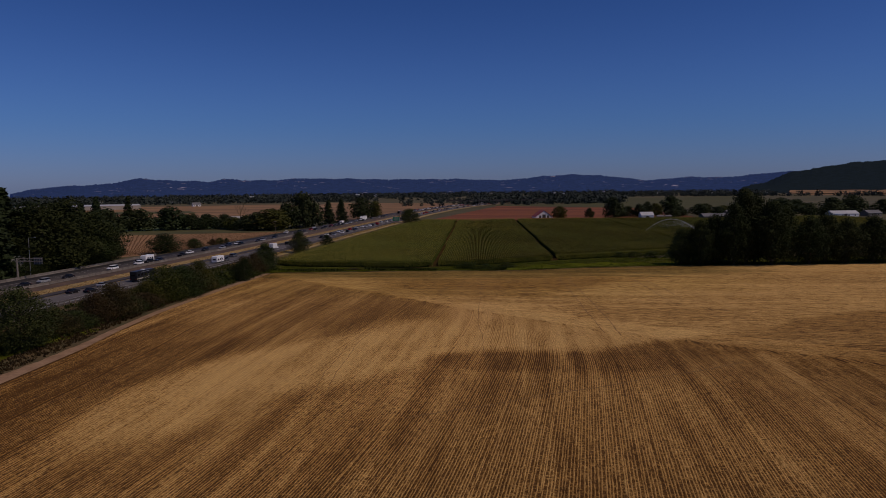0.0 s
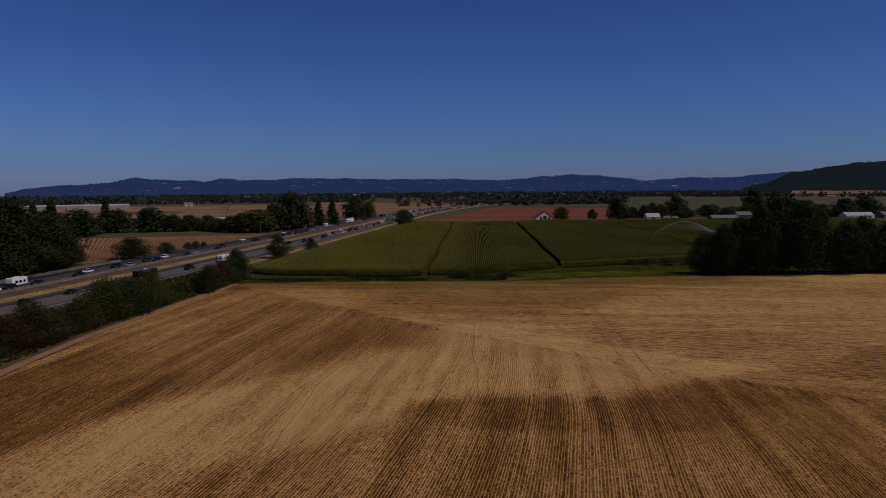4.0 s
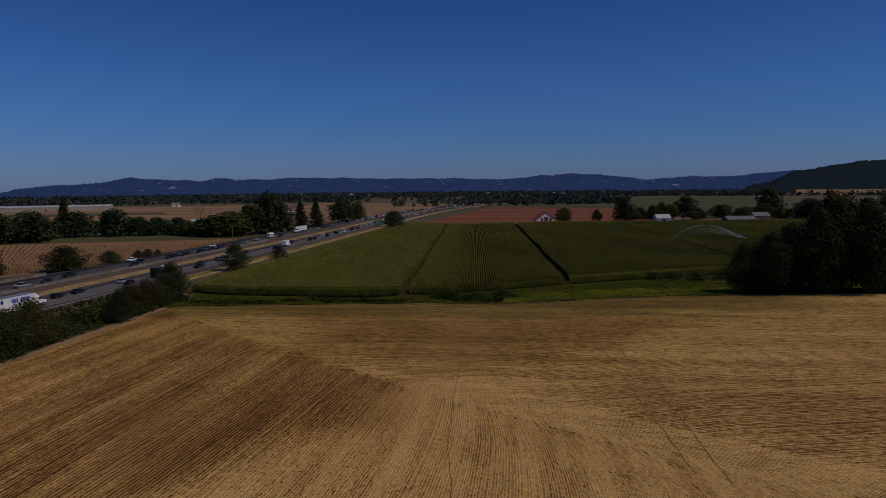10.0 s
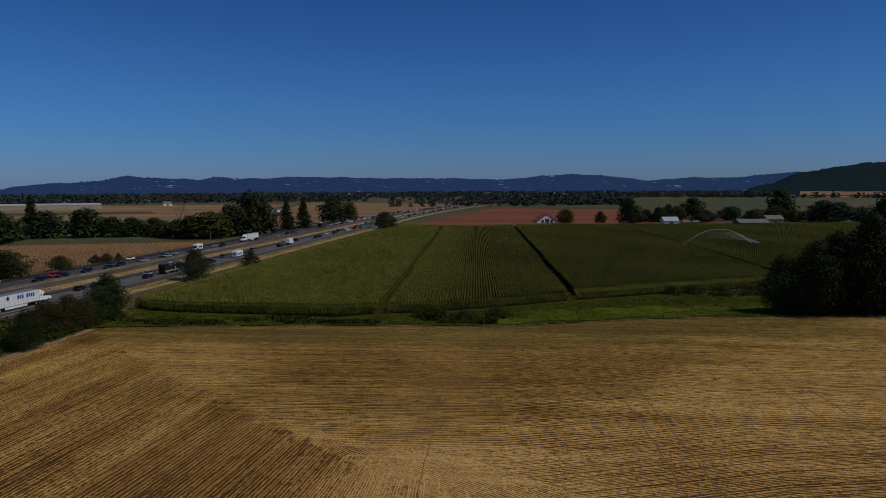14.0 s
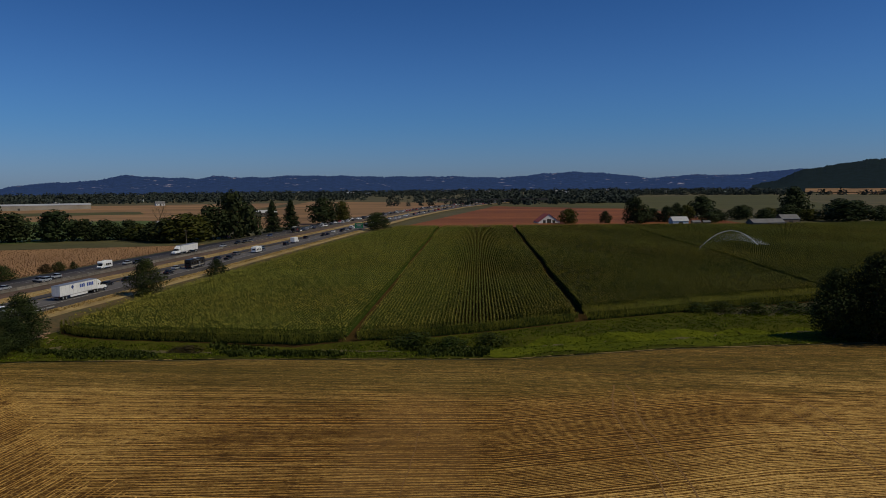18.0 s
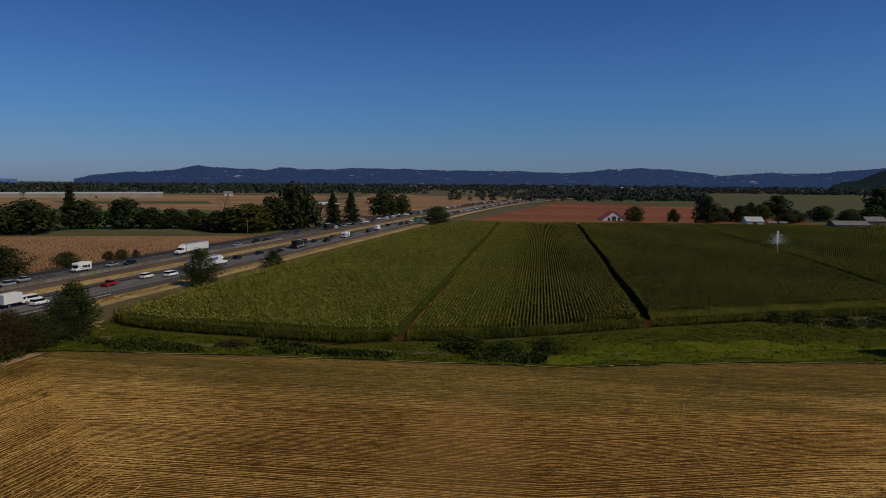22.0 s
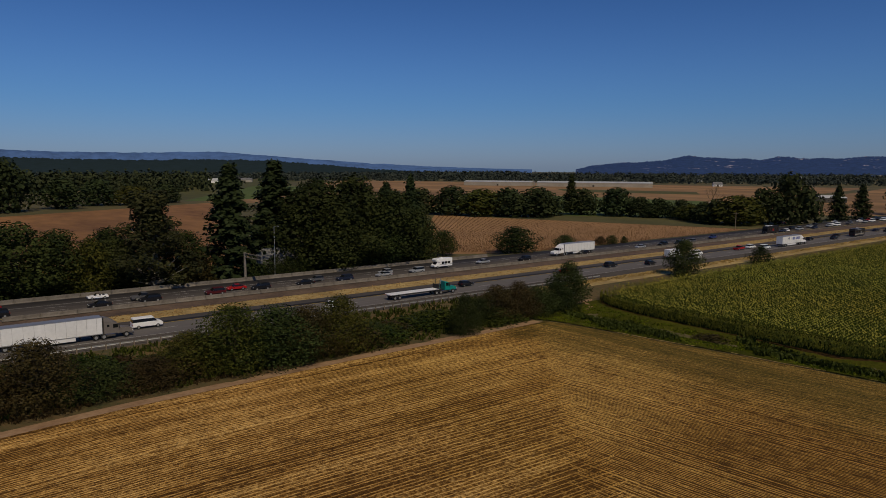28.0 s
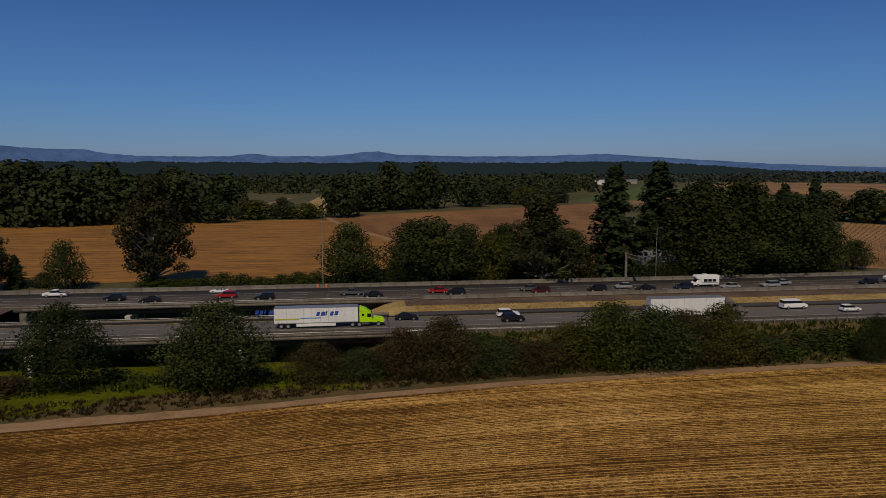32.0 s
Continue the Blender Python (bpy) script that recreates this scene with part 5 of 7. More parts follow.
def tufts(name, px, py, height, width, mat, label, blades=7, seed=2, category="grass"):
    """Tufts of upright blades: joined, nobody could count them."""
    rng = np.random.default_rng(seed)
    px, py = np.repeat(px, blades), np.repeat(py, blades)
    n = len(px)
    px = px + rng.normal(size=n) * width * 0.5
    py = py + rng.normal(size=n) * width * 0.5
    h = height * (0.5 + 0.8 * rng.random(n))
    a = rng.random(n) * 6.283
    w = width * (0.18 + 0.2 * rng.random(n))
    z = land(px, py)
    lean = rng.normal(size=(n, 2)) * 0.35 * h[:, None]
    ca, sa = np.cos(a) * w, np.sin(a) * w
    p0 = np.stack([px - ca, py - sa, z], -1)
    p1 = np.stack([px + ca, py + sa, z], -1)
    p2 = np.stack([px + ca * 0.6 + lean[:, 0], py + sa * 0.6 + lean[:, 1], z + h], -1)
    p3 = np.stack([px - ca * 0.6 + lean[:, 0] * 1.2, py - sa * 0.6 + lean[:, 1] * 1.2, z + h * 0.9], -1)
    v = np.stack([p0, p1, p2, p3], 1).reshape(-1, 3)
    return tagged(new(name, np_mesh(name, v, np.arange(n * 4).reshape(-1, 4), mat)), label, category, kind="stuff")


rg = np.random.default_rng(11)
tx = rg.uniform(-92, 130, 9000)
tv = rg.random(9000)
ty = field_edge_far(tx) + 1 + tv * (np.minimum(np.interp(tx, CORN_N[0], CORN_N[1]) - 1.6, field_edge_far(tx) + 30) - field_edge_far(tx) - 1)
keep = np.array([noise.noise((x * 0.08, y * 0.2, 0.0)) for x, y in zip(tx, ty)]) > -0.45
tufts("ditch_weeds", tx[keep], ty[keep], 0.32, 0.5, M_REED, "rank green weeds and reeds along the ditch", 6, 3)
tx = np.concatenate([rg.uniform(-92, -8, 2000), rg.uniform(60, 130, 600)])
ty = field_edge_far(tx) + 2 + rg.random(2600) * 9
keep = np.array([noise.noise((x * 0.05, y * 0.1, 3.0)) for x, y in zip(tx, ty)]) > 0.05
tufts("ditch_brambles", tx[keep], ty[keep], 0.7, 0.9, M_BRAMBLE, "dark green brambles along the ditch", 8, 15)
tx = rg.uniform(-110, -90, 2600)
ty = rg.uniform(42, 240, 2600)
ok = (tx < field_edge_left(ty) - 1.5) & (tx > near_edge(ty) + 1)
tufts("bank_weeds", tx[ok], ty[ok], 0.8, 0.6, M_BRAMBLE, "tangled weeds on the bank below the road", 6, 4)
tx = rg.uniform(0, 1, 3000)
ty = 142 + rg.random(3000) ** 1.5 * 420
tufts("median_grass", near_edge(ty) - NEAR_W - 3.4 - tx * 6.4, ty, 0.22, 0.6, M_STRAWBLADE, "dry straw-coloured grass tufts between the carriageways", 4, 5)
ty = 240 + rg.random(2200) ** 1.5 * 300
tufts("verge_grass", near_edge(ty) + 0.8 + rg.random(2200) * 5, ty, 0.4, 0.5, M_STRAWBLADE, "dry straw-coloured grass tufts on the verge", 4, 6)
# stakes and small plants of the pale field
u, v = np.meshgrid(np.linspace(0.02, 0.98, 58), np.linspace(0.03, 0.97, 62))
vx = ((-184) * (1 - u) + (-163) * u) * (1 - v) + ((-330) * (1 - u) + (-160) * u) * v
vy = (262 * (1 - u) + 300 * u) * (1 - v) + (388 * (1 - u) + 452 * u) * v
tufts("vine_rows", vx.ravel(), vy.ravel(), 0.6, 0.40, M_TWIG, "rows of small bare bushes and stakes", 3, 7, "plants")
for x, y, h, w, k in [(-29, 250, 1.8, 6, 0), (-22, 247.5, 1.9, 7, 0), (-15, 247, 1.7, 6, 1), (-8, 249.5, 1.9, 6, 0), (36, 283, 2.2, 7, 0), (42, 284, 2.4, 7, 0), (49, 282, 2.6, 7, 1), (57, 285, 2.4, 8, 0), (63, 284, 2.2, 7, 0), (57, 259, 1.6, 5, 2), (-62, 239, 1.2, 6, 2)]:
    BRAMBLE[k](x, y, h, w, "dark green thicket of weeds beside the ditch", "thickets by the ditch")

tx = rg.uniform(-96, -80, 3600)
ty = rg.uniform(60, 190, 3600)
ok = (tx < field_edge_left(ty) - 3.4) & (tx > field_edge_left(ty) - 9)
tufts("dry_weeds", tx[ok], ty[ok], 0.42, 0.36, M_LEAF_RUST, "brown and reddish dry weeds along the stubble's edge", 7, 14)
# wheel tracks across the stubble
TRACKS = (
    ([138, 160, 194, 200, 205, 210, 217, 221.5], [16.0, 14.2, 11.6, 11.0, 10.4, 9.7, 10.4, 11.3]),
    ([136, 160, 194, 200, 205, 211, 217, 222.5], [19.0, 17.6, 14.4, 13.7, 13.1, 12.6, 13.3, 13.0]),
    ([170, 190, 206, 209, 213, 217], [36.5, 34.4, 33.0, 32.5, 31.8, 31.0]),
    ([180, 196, 209, 212, 217, 219], [39.6, 38.0, 36.0, 35.6, 35.0, 34.0]),
    ([104, 131, 146, 166, 206], [-5.2, -8.2, -10.2, -11.4, -13.6]),
    ([89, 102, 121, 138], [-29.0, -30.8, -32.0, -31.2]),
    ([90, 104, 122, 131], [-27.4, -29.2, -30.6, -30.4]),
)
for along, side_ in TRACKS:
    yy = np.linspace(along[0], along[-1], 60)
    ribbon("track_wheel", np.interp(yy, along, side_) + 0.10 * np.sin(yy * 0.3) + 0.06 * np.sin(yy * 1.1), yy, 0.10 if along[-1] > 207 else 0.055, M_WHEELTRACK, "dark wheel track pressed into the stubble", "track", 0.075)
# one track cuts slantwise over the rows
xx = np.linspace(-14, 36, 60)
ribbon("track_wheel", xx, 89.5 + 0.665 * (xx + 2) + 0.25 * np.sin(xx * 0.4), 0.14, M_WHEELTRACK, "dark wheel track cutting over the stubble rows", "track", 0.085)

# ---------------------------------------------------------------- road furniture


def line_mark(name, off, mat, dash=None, width=0.15, y0=-100, y1=900, label="painted line on the road"):
    ys = np.arange(y0, y1, 12.0 if dash else 12.0)
    V, F = [], []
    for a in ys:
        b = a + (dash or 12.0)
        k = len(V)
        xa, xb = float(near_edge(a)) - off, float(near_edge(b)) - off
        z = ROAD_Z + 0.02
        V += [(xa - width / 2, a, z), (xa + width / 2, a, z), (xb + width / 2, b, z), (xb - width / 2, b, z)]
        F.append((k, k + 1, k + 2, k + 3))
    return setting(name, np_mesh(name, V, F, mat), label, "road marking")


line_mark("marking_near_right", 4.5, M_PAINT, width=0.18)
line_mark("marking_near_lanes", 8.5, M_PAINT, dash=3.6)
line_mark("marking_near_left", 12.5, M_YELLOW, width=0.18)
line_mark("marking_far_left", FAR0 + 1.7, M_YELLOW, width=0.18)
line_mark("marking_far_lane_a", FAR0 + 5.15, M_PAINT, dash=3.6)
line_mark("marking_far_lane_b", FAR0 + 8.5, M_PAINT, dash=3.6)
line_mark("marking_far_right", FAR0 + 11.2, M_PAINT, width=0.18)


def barrier(name, off, y0, y1, label, high=0.82, wide=0.34, seg=6.0):
    """A concrete barrier of separate segments, each with a sloped foot."""
    root = tagged(new(name), label, "barrier")
    y = y0
    me = None
    while y < y1 - 0.1:
        if me is None:
            bm = bmesh.new()
            prof = [(-wide, 0), (wide, 0), (wide, 0.09), (wide * 0.55, 0.3), (wide * 0.36, high), (-wide * 0.36, high), (-wide * 0.55, 0.3), (-wide, 0.09)]
            a = [bm.verts.new((px, 0.03, pz)) for px, pz in prof]
            b = [bm.verts.new((px, seg - 0.03, pz)) for px, pz in prof]
            for i in range(8):
                j = (i + 1) % 8
                bm.faces.new((a[i], a[j], b[j], b[i]))
            bm.faces.new(a)
            bm.faces.new(b[::-1])
            me = done(bm, "segment", M_BARRIER)
        ob = new("segment", me)
        ob.parent = root
        xa, xb = float(near_edge(y)) - off, float(near_edge(y + seg)) - off
        ob.matrix_basis = pose(xa, y, ROAD_Z, 0, 0, math.degrees(math.atan2(-(xb - xa), seg)))
        y += seg
    return root


barrier("barrier_median", FAR0 - 0.5, 144, 420, "weathered concrete barrier along the far carriageway")
barrier("barrier_outer", FAR0 + FAR_W + 0.1, -20, 274, "long weathered concrete barrier behind the far lanes", 0.9)


strip("verge_bank", -3.4, -0.6, ROAD_Z - 0.32, M_DRYGRASS, "dry tan grass below the guardrail", "grass", spread([(140, 238, 6)]))


def guardrail():
    root = tagged(new("guardrail"), "galvanised guardrail on short posts beside the road", "guardrail")
    bm = bmesh.new()
    bm_box(bm, -0.07, 0.07, -0.09, 0.09, -0.5, 0.72, 0.01)
    post = done(bm, "post", M_WOODPOST)
    y = 138.0
    while y < 268:
        ob = new("post", post)
        ob.parent = root
        ob.matrix_basis = pose(float(near_edge(y)) + 0.5, y, ROAD_Z)
        y += 2.0
    ys = np.arange(137, 270, 6.0)
    n = len(ys)
    V = []
    for dx, z in ((0.33, 0.42), (0.26, 0.48), (0.33, 0.55), (0.26, 0.62), (0.33, 0.70)):
        V.append(np.stack([near_edge(ys) + dx, ys, np.full(n, ROAD_Z + z)], -1))
    i = np.arange(n - 1)
    F = np.concatenate([np.stack([k * n + i, k * n + i + 1, (k + 1) * n + i + 1, (k + 1) * n + i], -1) for k in range(4)])
    part("rail", np_mesh("rail", np.concatenate(V), F, M_GREYMETAL), M_GREYMETAL, root, "corrugated steel rail")


guardrail()


def bridge(name, off0, off1, y0, y1, piers, label):
    """A road bridge: edge beams, parapets, bents of columns with cap beams, abutments. The deck is the road itself."""
    root = tagged(new(name), label, "bridge")
    ys = np.arange(y0, y1 + 0.1, 6.0)
    for o in (off0, off1):
        s = 1 if o == off0 else -1
        part("edge_beam", slab("edge_beam", o - s * 0.45, o + s * 0.02, ROAD_Z - 0.55, ROAD_Z - 0.02, ys, M_BARRIER), M_BARRIER, root)
        part("parapet", slab("parapet", o - s * 0.40, o - s * 0.08, ROAD_Z - 0.02, ROAD_Z + 0.42, ys, M_BARRIER), M_BARRIER, root, "stained concrete parapet")
        part("parapet_rail", slab("parapet_rail", o - s * 0.30, o - s * 0.18, ROAD_Z + 0.58, ROAD_Z + 0.65, ys, M_GREYMETAL), M_GREYMETAL, root)
        yp = y0 + 0.5
        bm = bmesh.new()
        while yp < y1:
            x = float(near_edge(yp)) - o + s * 0.24
            bm_box(bm, x - 0.05, x + 0.05, yp - 0.05, yp + 0.05, ROAD_Z + 0.4, ROAD_Z + 0.6)
            yp += 3.0
        part("rail_brackets", bm, M_GREYMETAL, root)
    for k in range(4):
        o = off0 + 2.0 + k * (off1 - off0 - 4.0) / 3
        # girders coloured dark to stand for the shade under the deck
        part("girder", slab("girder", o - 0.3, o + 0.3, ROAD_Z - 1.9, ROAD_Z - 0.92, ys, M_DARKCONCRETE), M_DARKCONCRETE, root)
    for yp in piers:
        bm = bmesh.new()
        x0, x1 = float(near_edge(yp)) - off0 + 0.75, float(near_edge(yp)) - off1 - 0.75
        bm_box(bm, x1, x0, yp - 0.55, yp + 0.55, ROAD_Z - 2.7, ROAD_Z - 1.92, 0.08)
        part("cap_beam", bm, M_PALECONCRETE, root)
        for k in range(4):
            bm = bmesh.new()
            x = x1 + 0.6 + k * (x0 - x1 - 1.2) / 3
            bm_tube(bm, (x, yp, -6.0), (x, yp, ROAD_Z - 2.6), 0.38, 0.38, 14)
            part("column", bm, M_PALECONCRETE, root)
    for yp in (y0, y1):
        bm = bmesh.new()
        bm_box(bm, float(near_edge(yp)) - off1 - 0.4, float(near_edge(yp)) - off0 + 0.4, yp - 0.7, yp + 0.7, -5.5, ROAD_Z - 0.95, 0.05)
        part("abutment", bm, M_CONCRETE, root)
    return root


bridge("bridge_near", 0, NEAR_W, 52, 136, (78, 111), "concrete road bridge on round columns, dark beneath")
bridge("bridge_far", FAR0, FAR0 + FAR_W, 64, 142, (84, 104, 124), "concrete road bridge with a low parapet, dark beneath")


def median_slope(U, V):
    Y = 118 + V * 26
    X = near_edge(Y) - NEAR_W - 0.1 - U * (MEDIAN - 0.2)
    return X, Y, np.maximum(land(X, Y) + 0.10, -4.0)


setting("grass_slope", sheet("grass_slope", np.linspace(0, 1, 14), np.linspace(0, 1, 14), median_slope, M_DRYGRASS), "dry grass slope falling from the median to the hollow", "grass")


def road_joint(off0, off1, y):
    """A dark steel expansion joint across a carriageway at a bridge's end."""
    v = []
    for o in (off0 + 0.3, off1 - 0.3):
        for dy in (-0.14, 0.14):
            for z in (ROAD_Z - 0.02, ROAD_Z + 0.028):
                v.append((float(near_edge(y)) - o, y + dy, z))
    f = [(0, 1, 3, 2), (4, 6, 7, 5), (0, 4, 5, 1), (2, 3, 7, 6), (1, 5, 7, 3), (0, 2, 6, 4)]
    setting("road_joint", np_mesh("road_joint", v, f, M_DARKCONCRETE), "dark expansion joint across the carriageway", "road joint")


for yj in (52.5, 78, 111, 135.5):
    road_joint(0, NEAR_W, yj)
for yj in (64.5, 84, 104, 124, 141.5):
    road_joint(FAR0, FAR0 + FAR_W, yj)


def light_pole(x, y, h, label, arm=2.0):
    root = tagged(new("light_pole"), label, "street lamp")
    z = float(land(x, y))
    bm = bmesh.new()
    bm_tube(bm, (0, 0, -0.3), (0, 0, h), 0.13, 0.07, 10)
    part("pole", bm, M_GREYMETAL, root)
    bm = bmesh.new()
    bm_box(bm, -0.3, 0.3, -0.3, 0.3, -0.3, 0.25, 0.03)
    part("footing", bm, M_CONCRETE, root)
    bm = bmesh.new()
    bm_tube(bm, (0, 0, h - 0.15), (arm, 0, h + 0.15), 0.045, 0.035, 8)
    part("arm", bm, M_GREYMETAL, root)
    bm = bmesh.new()
    bm_box(bm, arm - 0.1, arm + 0.6, -0.16, 0.16, h + 0.05, h + 0.22, 0.04)
    part("lamp_head", bm, M_GREYMETAL, root)
    root.matrix_basis = pose(x, y, z)
    return root


light_pole(-162.8, 205.5, 13.0, "tall thin grey steel lighting pole behind the barrier")
light_pole(-166.0, 122.4, 20.0, "tall thin pale steel pole behind the barrier", 0.5)


def gantry():
    root = tagged(new("sign_gantry"), "grey steel cantilever gantry holding a road sign seen from behind", "sign")
    bm = bmesh.new()
    bm_tube(bm, (0, 0, -0.3), (0, 0, 7.0), 0.36, 0.28, 12)
    part("post", bm, M_RUSTSTEEL, root)
    bm = bmesh.new()
    for z in (5.9, 6.8):
        bm_tube(bm, (0, 0, z), (8.2, 0, z), 0.13, 0.11, 8)
    for i in range(6):
        bm_tube(bm, (0.5 + i * 1.3, 0, 5.9 if i % 2 else 6.8), (1.8 + i * 1.3, 0, 6.8 if i % 2 else 5.9), 0.05, 0.05, 6)
    part("truss_arm", bm, M_RUSTSTEEL, root)
    bm = bmesh.new()
    bm_box(bm, 5.4, 8.4, 0.20, 0.28, 5.0, 7.1, 0.02)
    panel = part("sign_panel", bm, M_SIGNBACK, root, "plain grey back of the road sign")
    for i in range(4):
        bm = bmesh.new()
        bm_box(bm, 5.7 + i * 0.8, 5.8 + i * 0.8, 0.10, 0.19, 5.0, 7.1)
        part("stiffener", bm, M_GREYMETAL, panel)
    bm = bmesh.new()
    bm_box(bm, -0.6, 0.6, -0.6, 0.6, -0.6, 0.3, 0.04)
    part("footing", bm, M_CONCRETE, root)
    root.matrix_basis = pose(-160.2, 196.5, 1.0, 0, 0, 4)


gantry()


def road_sign(x, y):
    root = tagged(new("road_sign"), "green direction sign on two posts beside the motorway", "sign")
    bm = bmesh.new()
    bm_box(bm, -2.6, 2.6, -0.05, 0.0, 2.2, 5.2, 0.02)
    board = part("board", bm, M_SIGNGREEN, root)
    bm = bmesh.new()
    for w, z in ((1.7, 4.5), (1.2, 3.7), (1.9, 2.9)):
        bm_box(bm, -w, w, -0.065, -0.055, z - 0.16, z + 0.16)
    part("writing_bars", bm, M_PAINT, board, "plain white bars for writing too small to read")
    for sx in (-1.8, 1.8):
        bm = bmesh.new()
        bm_box(bm, sx - 0.09, sx + 0.09, 0.02, 0.2, -0.4, 5.0)
        part("post", bm, M_WOODPOST, root)
    root.matrix_basis = pose(x, y, 0.9)


road_sign(-106.2, 538)


def barrel(x, y):
    root = tagged(new("traffic_barrel"), "orange and white traffic barrel on the shoulder", "traffic barrel", "traffic barrels by the pole")
    bm = bmesh.new()
    bm_tube(bm, (0, 0, 0.06), (0, 0, 1.0), 0.29, 0.23, 14)
    part("drum", bm, M_ORANGEPAINT, root)
    for z in (0.45, 0.75):
        bm = bmesh.new()
        bm_tube(bm, (0, 0, z), (0, 0, z + 0.13), 0.285 - z * 0.06 + 0.02, 0.28 - z * 0.06 + 0.02, 14)
        part("band", bm, M_PAINT, root)
    bm = bmesh.new()
    bm_tube(bm, (0, 0, 0), (0, 0, 0.07), 0.38, 0.36, 14)
    part("base", bm, M_TYRE, root)
    root.matrix_basis = pose(x, y, ROAD_Z)


barrel(-160.0, 121.4)
barrel(-160.0, 123.4)


def utility_pole(x, y, h=9.0):
    root = tagged(new("utility_pole"), "weathered wooden utility pole with a crossarm", "utility pole", "utility poles")
    bm = bmesh.new()
    bm_tube(bm, (0, 0, -0.3), (0, 0, h), 0.15, 0.1, 8)
    part("pole", bm, M_WOODPOST, root)
    bm = bmesh.new()
    bm_box(bm, -1.1, 1.1, -0.06, 0.06, h - 0.8, h - 0.66)
    arm = part("crossarm", bm, M_WOODPOST, root)
    for sx in (-0.95, -0.4, 0.4, 0.95):
        bm = bmesh.new()
        bm_tube(bm, (sx, 0, h - 0.66), (sx, 0, h - 0.5), 0.04, 0.03, 6)
        part("insulator", bm, M_GREYMETAL, arm)
    root.matrix_basis = pose(x, y, float(land(x, y)), 0, 0, 20)


utility_pole(-186, 476)
utility_pole(-174.5, 505, 7)
utility_pole(-172, 449, 8)
utility_pole(-179, 520, 8)
utility_pole(-178, 158, 8)


# ---------------------------------------------------------------- buildings
def gabled(name, x, y, turn, w, d, wall, rise, m_wall, m_roof, label, category, door=True, windows=0, over=0.4, group=""):
    """A house or shed: hollow walls with gables, a roof of two slabs, doors and windows. w along its ridge, d across."""
    root = tagged(new(name), label, category, group)
    for sy in (-1, 1):
        bm = bmesh.new()
        bm_box(bm, -w / 2, w / 2, sy * d / 2 - 0.12, sy * d / 2 + 0.12, -0.3, wall)
        part("wall", bm, m_wall, root)
    for sx in (-1, 1):
        bm = bmesh.new()
        x0 = sx * (w / 2 - 0.13)
        pr = [(-d / 2 + 0.12, -0.3), (d / 2 - 0.12, -0.3), (d / 2 - 0.12, wall), (0, wall + rise - 0.12), (-d / 2 + 0.12, wall)]
        a = [bm.verts.new((x0 - 0.12, p, q)) for p, q in pr]
        b = [bm.verts.new((x0 + 0.12, p, q)) for p, q in pr]
        for i in range(5):
            j = (i + 1) % 5
            bm.faces.new((a[i], a[j], b[j], b[i]))
        bm.faces.new(a)
        bm.faces.new(b[::-1])
        part("gable_wall", bm, m_wall, root)
    for sy in (-1, 1):
        bm = bmesh.new()
        ex = over / (d / 2)
        p0 = Vector((0, 0, wall + rise))
        p1 = Vector((0, sy * (d / 2 + over), wall - rise * ex))
        vs = []
        for sx in (-1, 1):
            for p in (p0, p1):
                for dz in (0.0, 0.16):
                    vs.append(bm.verts.new((sx * (w / 2 + over), p.y, p.z + dz)))
        for f in ((0, 1, 3, 2), (4, 6, 7, 5), (0, 4, 5, 1), (2, 3, 7, 6), (1, 5, 7, 3), (0, 2, 6, 4)):
            bm.faces.new([vs[i] for i in f])
        part("roof_slope", bm, m_roof, root)
    if door:
        bm = bmesh.new()
        bm_box(bm, -1.4, 1.4, -d / 2 - 0.18, -d / 2 - 0.10, 0, min(wall - 0.3, 3.0), 0.02)
        part("door", bm, M_DARKDOOR, root)
    for i in range(windows):
        wx = -w / 2 + (i + 0.6) * w / (windows + 0.2)
        bm = bmesh.new()
        bm_box(bm, wx - 0.7, wx + 0.7, -d / 2 - 0.17, -d / 2 - 0.10, 1.0, 2.2)
        win = part("window", bm, M_PAINT, root)
        bm = bmesh.new()
        bm_box(bm, wx - 0.6, wx + 0.6, -d / 2 - 0.20, -d / 2 - 0.18, 1.1, 2.1)
        part("pane", bm, M_GLASS, win)
    root.matrix_basis = pose(x, y, float(land(x, y)), 0, 0, turn)
    return root


barn = gabled("hay_barn", 10, 652, 104, 14, 16, 1.2, 5.6, M_WHITEWALL, M_REDROOF, "low barn with white gable ends and a rusty red roof", "barn", door=False)
# dark panels on the gable walls stand for the shade inside open bays
for sx in (-1, 1):
    for y0, y1, z1 in ((-4.6, -2.6, 2.3), (-1.6, 1.6, 3.2), (2.6, 4.6, 2.3)):
        bm = bmesh.new()
        bm_box(bm, sx * 7.02 - 0.03, sx * 7.02 + 0.03, y0, y1, 0.0, z1, 0.01)
        part("bay_shade", bm, M_DARKDOOR, barn, "dark panel standing for the shade inside an open gable bay")
gabled("white_barn", 98, 611, 8, 10.5, 9, 3.6, 2.6, M_WHITEWALL, M_WHITEROOF, "small white barn at the corn's far edge", "barn")
gabled("grey_shed", 110, 614, 8, 5, 5, 2.4, 1.0, M_CONCRETE, M_GREYROOF, "little grey shed beside the white barn", "shed", group="grey sheds")
gabled("grey_shed", 117, 615, 8, 4.5, 4, 2.4, 0.9, M_CONCRETE, M_GREYROOF, "little grey shed beside the white barn", "shed", group="grey sheds")
gabled("farmhouse", 152, 604, 15, 22, 9, 2.8, 2.2, M_CONCRETE, M_GREYROOF, "low farmhouse with a pale grey roof among trees", "house", windows=4)
